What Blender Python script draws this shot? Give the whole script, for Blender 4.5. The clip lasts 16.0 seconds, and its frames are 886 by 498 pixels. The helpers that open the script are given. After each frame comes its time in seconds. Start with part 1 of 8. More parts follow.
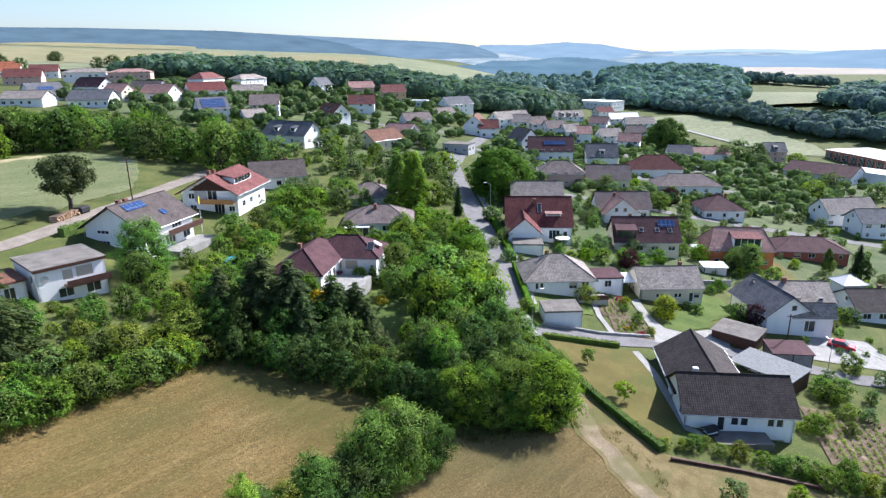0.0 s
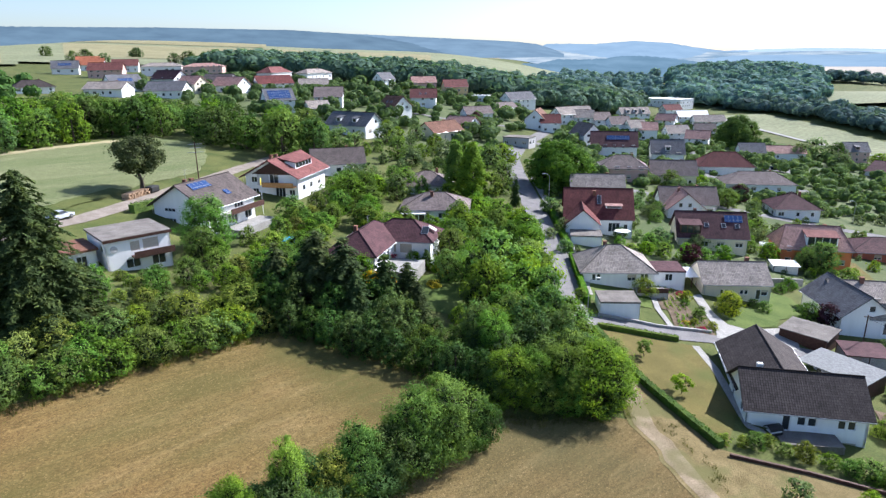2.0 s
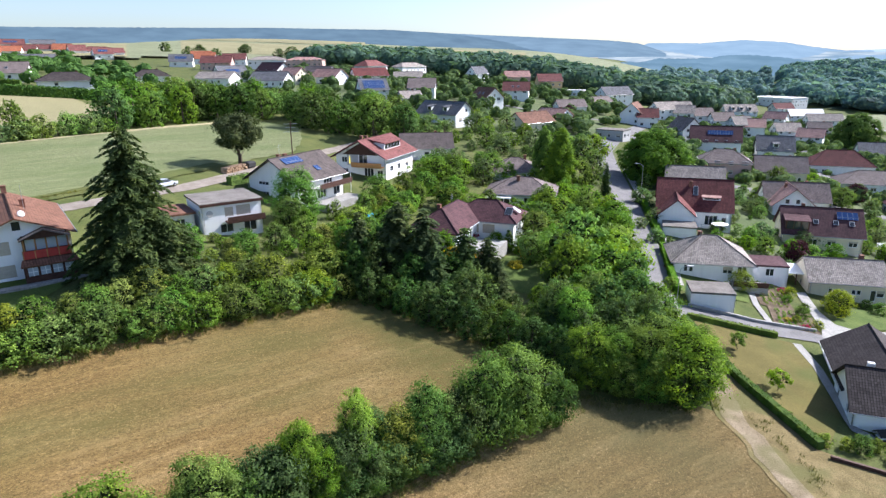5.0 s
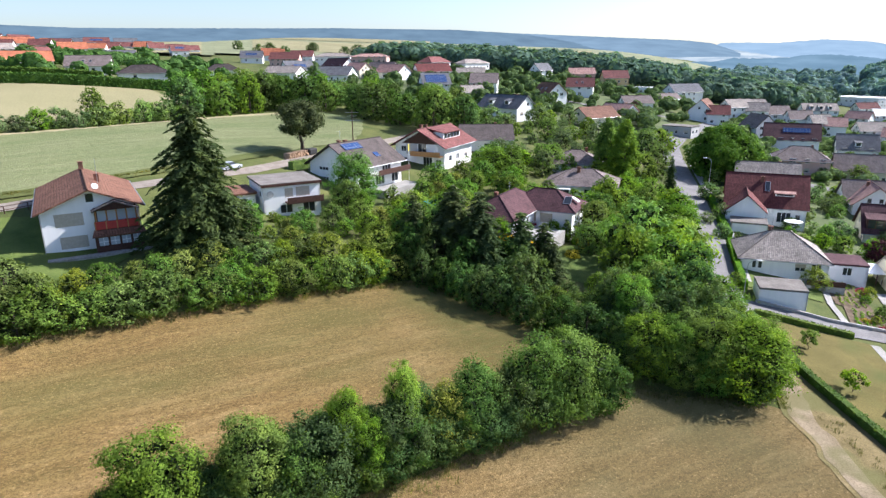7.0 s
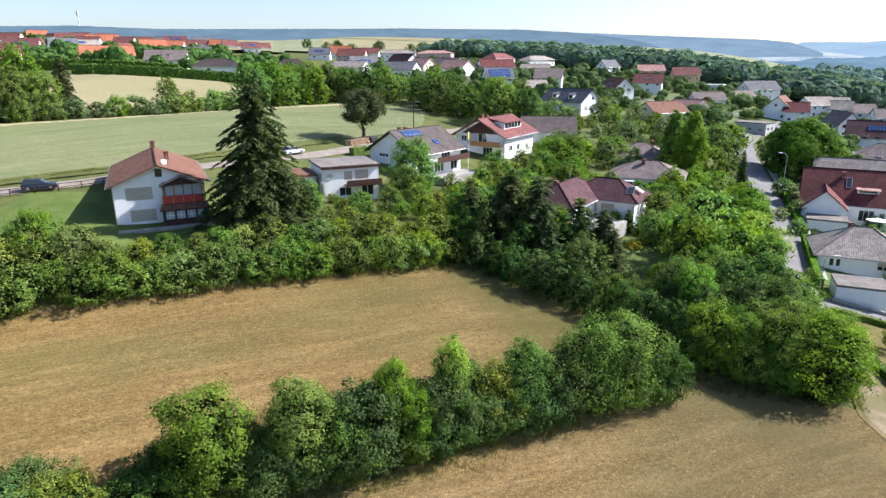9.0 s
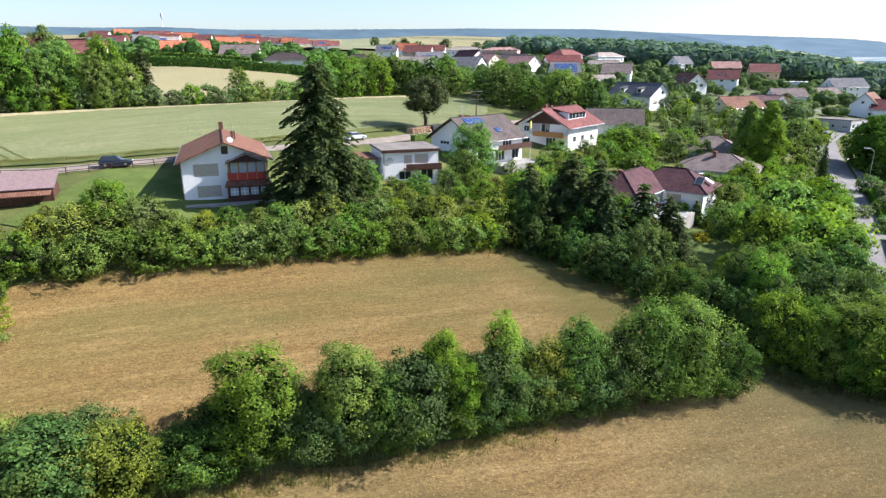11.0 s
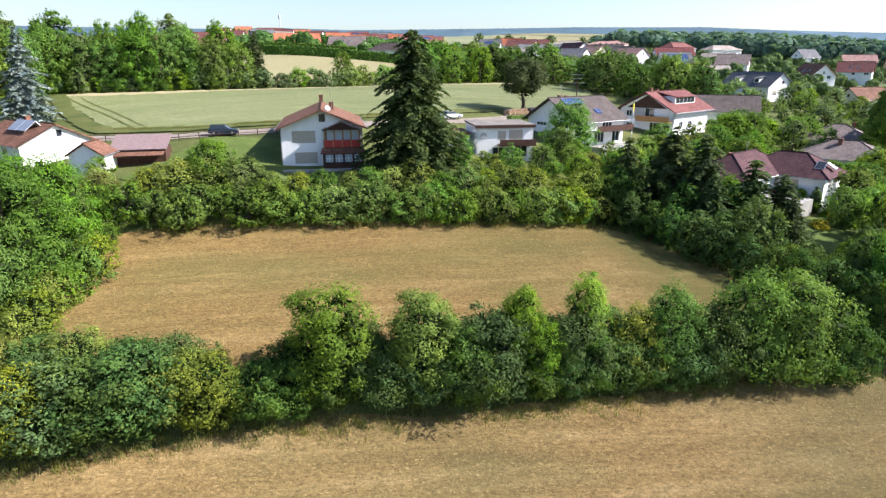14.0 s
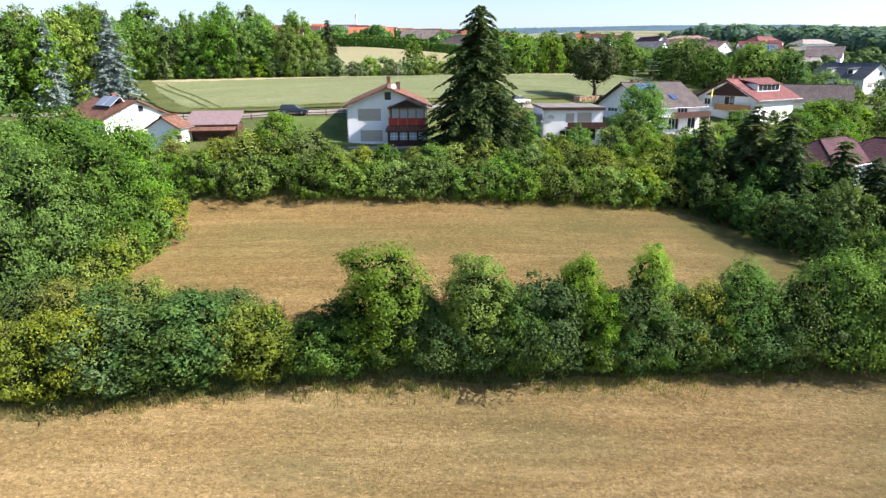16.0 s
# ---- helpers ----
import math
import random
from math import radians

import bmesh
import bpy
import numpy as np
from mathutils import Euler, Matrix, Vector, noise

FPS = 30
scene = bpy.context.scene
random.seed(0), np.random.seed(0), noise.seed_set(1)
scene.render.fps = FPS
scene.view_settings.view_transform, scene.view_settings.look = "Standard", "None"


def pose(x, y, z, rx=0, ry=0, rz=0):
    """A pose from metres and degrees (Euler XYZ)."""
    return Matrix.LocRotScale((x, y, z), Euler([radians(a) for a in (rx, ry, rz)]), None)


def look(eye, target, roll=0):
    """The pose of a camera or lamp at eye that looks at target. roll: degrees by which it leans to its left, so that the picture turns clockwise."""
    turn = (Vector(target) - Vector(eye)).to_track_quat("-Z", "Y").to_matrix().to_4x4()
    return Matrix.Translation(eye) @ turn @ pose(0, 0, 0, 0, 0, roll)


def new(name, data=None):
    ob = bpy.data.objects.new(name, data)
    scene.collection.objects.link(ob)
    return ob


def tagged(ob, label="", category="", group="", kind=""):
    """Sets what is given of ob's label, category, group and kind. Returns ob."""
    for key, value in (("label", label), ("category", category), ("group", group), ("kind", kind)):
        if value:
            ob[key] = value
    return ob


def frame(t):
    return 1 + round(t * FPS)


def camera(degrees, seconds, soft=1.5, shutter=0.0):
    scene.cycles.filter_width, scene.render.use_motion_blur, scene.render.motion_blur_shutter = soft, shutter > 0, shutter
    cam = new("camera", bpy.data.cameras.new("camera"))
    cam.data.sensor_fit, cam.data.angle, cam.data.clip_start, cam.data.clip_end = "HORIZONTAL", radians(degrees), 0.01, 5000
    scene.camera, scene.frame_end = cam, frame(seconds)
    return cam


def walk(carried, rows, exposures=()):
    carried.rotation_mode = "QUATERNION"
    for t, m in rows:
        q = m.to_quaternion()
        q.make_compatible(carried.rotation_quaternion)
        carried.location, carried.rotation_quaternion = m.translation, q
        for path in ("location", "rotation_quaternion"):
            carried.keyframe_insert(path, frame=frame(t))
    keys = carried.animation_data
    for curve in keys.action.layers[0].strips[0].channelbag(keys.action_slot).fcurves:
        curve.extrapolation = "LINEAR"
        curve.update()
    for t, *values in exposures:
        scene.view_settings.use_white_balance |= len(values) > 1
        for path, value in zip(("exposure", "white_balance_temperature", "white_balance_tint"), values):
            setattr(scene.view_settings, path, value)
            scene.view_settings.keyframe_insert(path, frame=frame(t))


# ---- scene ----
EXPOSURE = 0.95
cam = camera(70.7, 16.0, soft=1.35)
PATH = [
    (0, (0.592, 0.051, 45.946), (0.325, 9.617, 43.046), -0.74),
    (1, (0.938, 0.099, 44.637), (0.204, 9.641, 41.737), -0.69),
    (2, (1.253, 0.165, 43.359), (0.056, 9.660, 40.460), -0.63),
    (3, (1.541, 0.248, 42.106), (-0.115, 9.676, 39.210), -0.58),
    (4, (1.804, 0.350, 40.874), (-0.307, 9.687, 37.982), -0.52),
    (5, (2.045, 0.470, 39.657), (-0.516, 9.696, 36.771), -0.47),
    (6, (2.269, 0.608, 38.451), (-0.738, 9.700, 35.570), -0.43),
    (7, (2.477, 0.765, 37.250), (-0.972, 9.701, 34.375), -0.38),
    (8, (2.674, 0.941, 36.049), (-1.212, 9.697, 33.180), -0.34),
    (9, (2.862, 1.136, 34.844), (-1.456, 9.689, 31.980), -0.30),
    (10, (3.045, 1.350, 33.629), (-1.699, 9.676, 30.771), -0.26),
    (11, (3.225, 1.583, 32.399), (-1.938, 9.657, 29.545), -0.22),
    (12, (3.407, 1.836, 31.149), (-2.170, 9.632, 28.298), -0.18),
    (13, (3.592, 2.108, 29.874), (-2.388, 9.599, 27.026), -0.15),
    (14, (3.785, 2.400, 28.570), (-2.590, 9.559, 25.721), -0.12),
    (15, (3.988, 2.713, 27.231), (-2.770, 9.510, 24.380), -0.09),
    (16, (4.205, 3.045, 25.851), (-2.924, 9.451, 22.997), -0.06),
]
walk(cam, [(t, look(eye, target, roll)) for t, eye, target, roll in PATH], exposures=[(0, 1.19, 5550, 16), (8, 1.28, 5750, 17), (16, 1.4, 5950, 17)])

# ---- daylight ----
SUN_EL, SUN_AZ = radians(39), radians(49)
world = bpy.data.worlds.new("daylight")
scene.world = world
world.use_nodes = True
wn = world.node_tree
sky = wn.nodes.new("ShaderNodeTexSky")
sky.sky_type, sky.sun_disc = "NISHITA", False
sky.sun_elevation, sky.sun_rotation = SUN_EL, SUN_AZ
sky.air_density, sky.dust_density, sky.ozone_density = 1.0, 1.2, 1.5
wn.nodes["Background"].inputs[1].default_value = 0.082
wn.links.new(sky.outputs[0], wn.nodes["Background"].inputs[0])
sun = new("sun", bpy.data.lights.new("sun", "SUN"))
sun.data.energy, sun.data.angle, sun.data.color = 5.0, radians(0.6), (1.0, 0.93, 0.82)
sun_from = Vector((math.sin(SUN_AZ) * math.cos(SUN_EL), math.cos(SUN_AZ) * math.cos(SUN_EL), math.sin(SUN_EL)))
sun.matrix_world = Matrix.Translation((60, 60, 120)) @ sun_from.to_track_quat("Z", "Y").to_matrix().to_4x4()

# ---- materials ----
def mat_nodes(name, rough=0.8, spec=0.2):
    m = bpy.data.materials.new(name)
    m.use_nodes = True
    b = m.node_tree.nodes["Principled BSDF"]
    b.inputs["Roughness"].default_value = rough
    b.inputs["Specular IOR Level"].default_value = spec
    return m, m.node_tree, b


def ramp(nt, fac, stops):
    r = nt.nodes.new("ShaderNodeValToRGB")
    while len(r.color_ramp.elements) < len(stops):
        r.color_ramp.elements.new(0.5)
    for e, (p, c) in zip(r.color_ramp.elements, stops):
        e.position, e.color = p, (*c, 1)
    nt.links.new(fac, r.inputs[0])
    return r.outputs[0]


def tex_noise(nt, vec, scale, detail=4.0, rough=0.55):
    n = nt.nodes.new("ShaderNodeTexNoise")
    n.inputs["Scale"].default_value, n.inputs["Detail"].default_value, n.inputs["Roughness"].default_value = scale, detail, rough
    if vec is not None:
        nt.links.new(vec, n.inputs["Vector"])
    return n.outputs["Fac"]


def mix(nt, fac, a, b, kind="MIX"):
    n = nt.nodes.new("ShaderNodeMix")
    n.data_type, n.blend_type = "RGBA", kind
    for sock, v in ((n.inputs[0], fac), (n.inputs[6], a), (n.inputs[7], b)):
        if isinstance(v, (int, float)):
            sock.default_value = v
        elif isinstance(v, tuple):
            sock.default_value = (*v, 1)
        else:
            nt.links.new(v, sock)
    return n.outputs[2]


def bump(nt, b, height, strength=0.4, dist=0.05):
    n = nt.nodes.new("ShaderNodeBump")
    n.inputs["Strength"].default_value, n.inputs["Distance"].default_value = strength, dist
    nt.links.new(height, n.inputs["Height"])
    nt.links.new(n.outputs[0], b.inputs["Normal"])


def coord(nt, which="Object"):
    return nt.nodes.new("ShaderNodeTexCoord").outputs[which]


def mapped(nt, vec, scale=(1, 1, 1), rot=0.0):
    for s, r in (((1, 1, 1), rot), (scale, 0.0)):
        n = nt.nodes.new("ShaderNodeMapping")
        n.inputs["Scale"].default_value, n.inputs["Rotation"].default_value = s, (0, 0, r)
        nt.links.new(vec, n.inputs["Vector"])
        vec = n.outputs[0]
    return vec


def mottled(name, dark, light, scale=0.4, fine=6.0, rough=0.9, bumpy=0.3, third=None):
    m, nt, b = mat_nodes(name, rough, 0.15)
    v = coord(nt)
    big = ramp(nt, tex_noise(nt, v, scale), [(0.32, dark), (0.68, light)])
    small = ramp(nt, tex_noise(nt, v, fine, 6), [(0.25, (0.45,) * 3), (0.75, (1.35,) * 3)])
    c = mix(nt, 0.8, big, small, "MULTIPLY")
    if third:
        c = mix(nt, ramp(nt, tex_noise(nt, v, scale * 0.35, 2), [(0.5, (0, 0, 0)), (0.62, (0.8,) * 3)]), c, third)
    nt.links.new(c, b.inputs["Base Color"])
    if bumpy:
        bump(nt, b, tex_noise(nt, v, fine, 6), bumpy, 0.15)
    return m


def stubble(name, rot, a, b_, c_, green=(0.15, 0.135, 0.055), regrowth=()):
    """Mown dry meadow: streaks along the mowing rows, green tufts and pale straw."""
    m, nt, b = mat_nodes(name, 0.95, 0.1)
    b.inputs["Diffuse Roughness"].default_value = 0.5
    v = coord(nt)
    along = mapped(nt, v, (0.05, 0.5, 1), rot)
    fine = mapped(nt, v, (1.6, 3.4, 1), rot)
    base = ramp(nt, tex_noise(nt, along, 1.0, 6, 0.65), [(0.25, a), (0.5, b_), (0.75, c_)])
    lines = ramp(nt, tex_noise(nt, fine, 1.0, 6, 0.8), [(0.34, (0.6,) * 3), (0.66, (1.36,) * 3)])
    col = mix(nt, 0.95, base, lines, "MULTIPLY")
    grain = ramp(nt, tex_noise(nt, v, 5.0, 8, 0.9), [(0.38, (0.45,) * 3), (0.62, (1.6,) * 3)])
    col = mix(nt, 0.85, col, grain, "MULTIPLY")
    tuft = ramp(nt, tex_noise(nt, v, 2.2, 6, 0.75), [(0.58, (0, 0, 0)), (0.7, (0.6,) * 3)])
    col = mix(nt, tuft, col, (0.095, 0.1, 0.038))
    patch = ramp(nt, tex_noise(nt, mapped(nt, v, (0.5, 1.4, 1), rot), 0.06, 5, 0.6), [(0.42, (0, 0, 0)), (0.64, (0.62,) * 3)])
    col = mix(nt, patch, col, green)
    pale = ramp(nt, tex_noise(nt, mapped(nt, v, (0.25, 1.6, 1), rot), 0.35, 6, 0.7), [(0.58, (0, 0, 0)), (0.74, (0.5,) * 3)])
    col = mix(nt, pale, col, tuple(min(1, x * 1.3) for x in c_))
    fleck = ramp(nt, tex_noise(nt, mapped(nt, v, (3.5, 6.0, 1), rot), 1.0, 3, 0.6), [(0.6, (0, 0, 0)), (0.68, (0.6,) * 3)])
    col = mix(nt, fleck, col, tuple(min(1, x * 1.5) for x in c_))
    clod = ramp(nt, tex_noise(nt, v, 3.6, 2, 0.5), [(0.64, (0, 0, 0)), (0.71, (0.65,) * 3)])
    col = mix(nt, clod, col, tuple(x * 0.42 for x in b_))
    for cx, cy, rx, ry, most in regrowth:
        m_ = nt.nodes.new("ShaderNodeMapping")
        m_.vector_type = "TEXTURE"
        m_.inputs["Location"].default_value, m_.inputs["Scale"].default_value, m_.inputs["Rotation"].default_value = (cx, cy, 0), (rx, ry, 60), (0, 0, radians(-35))
        nt.links.new(v, m_.inputs["Vector"])
        g = nt.nodes.new("ShaderNodeTexGradient")
        g.gradient_type = "SPHERICAL"
        nt.links.new(m_.outputs[0], g.inputs["Vector"])
        worn = mix(nt, 1.0, ramp(nt, g.outputs["Fac"], [(0.0, (0, 0, 0)), (0.55, (most,) * 3)]), ramp(nt, tex_noise(nt, fine, 0.5, 6, 0.75), [(0.3, (0.3,) * 3), (0.6, (1, 1, 1))]), "MULTIPLY")
        col = mix(nt, worn, col, green)
    nt.links.new(col, b.inputs["Base Color"])
    bump(nt, b, tex_noise(nt, mapped(nt, v, (1.5, 5, 1), rot), 1.6, 6, 0.8), 0.8, 0.25)
    return m


def foliage(name, dark, mid, light, trans=0.32):
    """Leaves: colour differs from leaf to leaf and from plant to plant; light passes through."""
    m, nt, b = mat_nodes(name, 0.75, 0.04)
    geo, info = nt.nodes.new("ShaderNodeNewGeometry"), nt.nodes.new("ShaderNodeObjectInfo")
    col = ramp(nt, geo.outputs["Random Per Island"], [(0.0, dark), (0.55, mid), (1.0, light)])
    hue = nt.nodes.new("ShaderNodeHueSaturation")
    for sock, lo, hi, seed in (("Hue", 0.465, 0.508, 1.0), ("Value", 0.75, 1.3, 7.13), ("Saturation", 0.9, 1.12, 3.7)):
        mul = nt.nodes.new("ShaderNodeMath")
        mul.operation, mul.inputs[1].default_value = "MULTIPLY", seed
        fr = nt.nodes.new("ShaderNodeMath")
        fr.operation = "FRACT"
        mr = nt.nodes.new("ShaderNodeMapRange")
        mr.inputs["To Min"].default_value, mr.inputs["To Max"].default_value = lo, hi
        nt.links.new(info.outputs["Random"], mul.inputs[0])
        nt.links.new(mul.outputs[0], fr.inputs[0])
        nt.links.new(fr.outputs[0], mr.inputs["Value"])
        nt.links.new(mr.outputs[0], hue.inputs[sock])
    age = ramp(nt, tex_noise(nt, coord(nt), 0.75, 3, 0.6), [(0.34, (0.68, 0.72, 0.8)), (0.52, (1, 1, 1)), (0.68, (1.4, 1.28, 1.0))])
    nt.links.new(mix(nt, 1.0, col, age, "MULTIPLY"), hue.inputs["Color"])
    nt.links.new(hue.outputs[0], b.inputs["Base Color"])
    t = nt.nodes.new("ShaderNodeBsdfTranslucent")
    nt.links.new(mix(nt, 1.0, hue.outputs[0], (1.15, 1.25, 0.6), "MULTIPLY"), t.inputs["Color"])
    ms = nt.nodes.new("ShaderNodeMixShader")
    ms.inputs[0].default_value = trans
    nt.links.new(b.outputs[0], ms.inputs[1])
    nt.links.new(t.outputs[0], ms.inputs[2])
    nt.links.new(ms.outputs[0], nt.nodes["Material Output"].inputs["Surface"])
    return m


def plaster(name, col, dirt=0.12):
    m, nt, b = mat_nodes(name, 0.9, 0.15)
    v = coord(nt)
    streak = tex_noise(nt, mapped(nt, v, (1.2, 1.2, 0.15)), 1.0, 4)
    c = mix(nt, ramp(nt, streak, [(0.4, (0, 0, 0)), (0.75, (dirt * 2,) * 3)]), col, tuple(x * 0.72 for x in col))
    nt.links.new(c, b.inputs["Base Color"])
    bump(nt, b, tex_noise(nt, v, 25, 3), 0.12, 0.02)
    return m


def tiles(name, col, var=0.25, moss=0.0, tw=0.3, th=0.36):
    """Roof tiles in courses, by the roof's own metres; rows overlap and tiles differ a little."""
    m, nt, b = mat_nodes(name, 0.8, 0.12)
    uv = coord(nt, "UV")
    br = nt.nodes.new("ShaderNodeTexBrick")
    br.offset, br.inputs["Scale"].default_value = 0.0, 1.0
    br.inputs["Brick Width"].default_value, br.inputs["Row Height"].default_value = tw, th
    br.inputs["Mortar Size"].default_value, br.inputs["Mortar Smooth"].default_value = 0.03, 0.6
    br.inputs["Color1"].default_value = (*[x * (1 - var) for x in col], 1)
    br.inputs["Color2"].default_value = (*[min(1, x * (1 + var)) for x in col], 1)
    br.inputs["Mortar"].default_value = (*[x * 0.35 for x in col], 1)
    nt.links.new(uv, br.inputs["Vector"])
    big = ramp(nt, tex_noise(nt, uv, 0.5, 5), [(0.3, (0.75,) * 3), (0.7, (1.2,) * 3)])
    c = mix(nt, 1.0, br.outputs["Color"], big, "MULTIPLY")
    if moss:
        c = mix(nt, ramp(nt, tex_noise(nt, uv, 1.4, 6, 0.7), [(0.48, (0, 0, 0)), (0.7, (moss,) * 3)]), c, (0.13, 0.125, 0.09))
    nt.links.new(c, b.inputs["Base Color"])
    wave = nt.nodes.new("ShaderNodeTexWave")
    wave.wave_profile, wave.bands_direction = "SIN", "X"
    wave.inputs["Scale"].default_value = 1 / tw / math.pi
    nt.links.new(uv, wave.inputs["Vector"])
    bump(nt, b, mix(nt, 0.5, wave.outputs["Color"], br.outputs["Fac"]), 0.5, 0.04)
    return m


def plain(name, col, rough=0.5, metal=0.0, spec=0.4, grain=0.1):
    m, nt, b = mat_nodes(name, rough, spec)
    b.inputs["Metallic"].default_value = metal
    f = tex_noise(nt, coord(nt), 3.0, 5)
    nt.links.new(ramp(nt, f, [(0.3, tuple(x * (1 - grain) for x in col)), (0.7, tuple(min(1, x * (1 + grain)) for x in col))]), b.inputs["Base Color"])
    return m


def glass_pane(name, col):
    m, nt, b = mat_nodes(name, 0.08, 0.6)
    b.inputs["Base Color"].default_value = (*col, 1)
    return m


def solar_glass(name):
    m, nt, b = mat_nodes(name, 0.12, 0.6)
    br = nt.nodes.new("ShaderNodeTexBrick")
    br.offset, br.inputs["Scale"].default_value = 0.0, 1.0
    br.inputs["Brick Width"].default_value, br.inputs["Row Height"].default_value, br.inputs["Mortar Size"].default_value = 1.0, 1.6, 0.03
    br.inputs["Color1"].default_value, br.inputs["Color2"].default_value = (0.02, 0.045, 0.13, 1), (0.025, 0.055, 0.15, 1)
    br.inputs["Mortar"].default_value = (0.25, 0.27, 0.3, 1)
    nt.links.new(coord(nt, "UV"), br.inputs["Vector"])
    nt.links.new(br.outputs["Color"], b.inputs["Base Color"])
    return m


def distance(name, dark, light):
    """The far backdrop: it glows by itself, the haze of distance put into its colour."""
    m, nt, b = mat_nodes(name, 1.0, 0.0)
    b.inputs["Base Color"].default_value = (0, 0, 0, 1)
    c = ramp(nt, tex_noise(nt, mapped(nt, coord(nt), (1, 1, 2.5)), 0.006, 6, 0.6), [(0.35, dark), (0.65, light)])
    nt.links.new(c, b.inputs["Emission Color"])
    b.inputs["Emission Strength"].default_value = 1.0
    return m


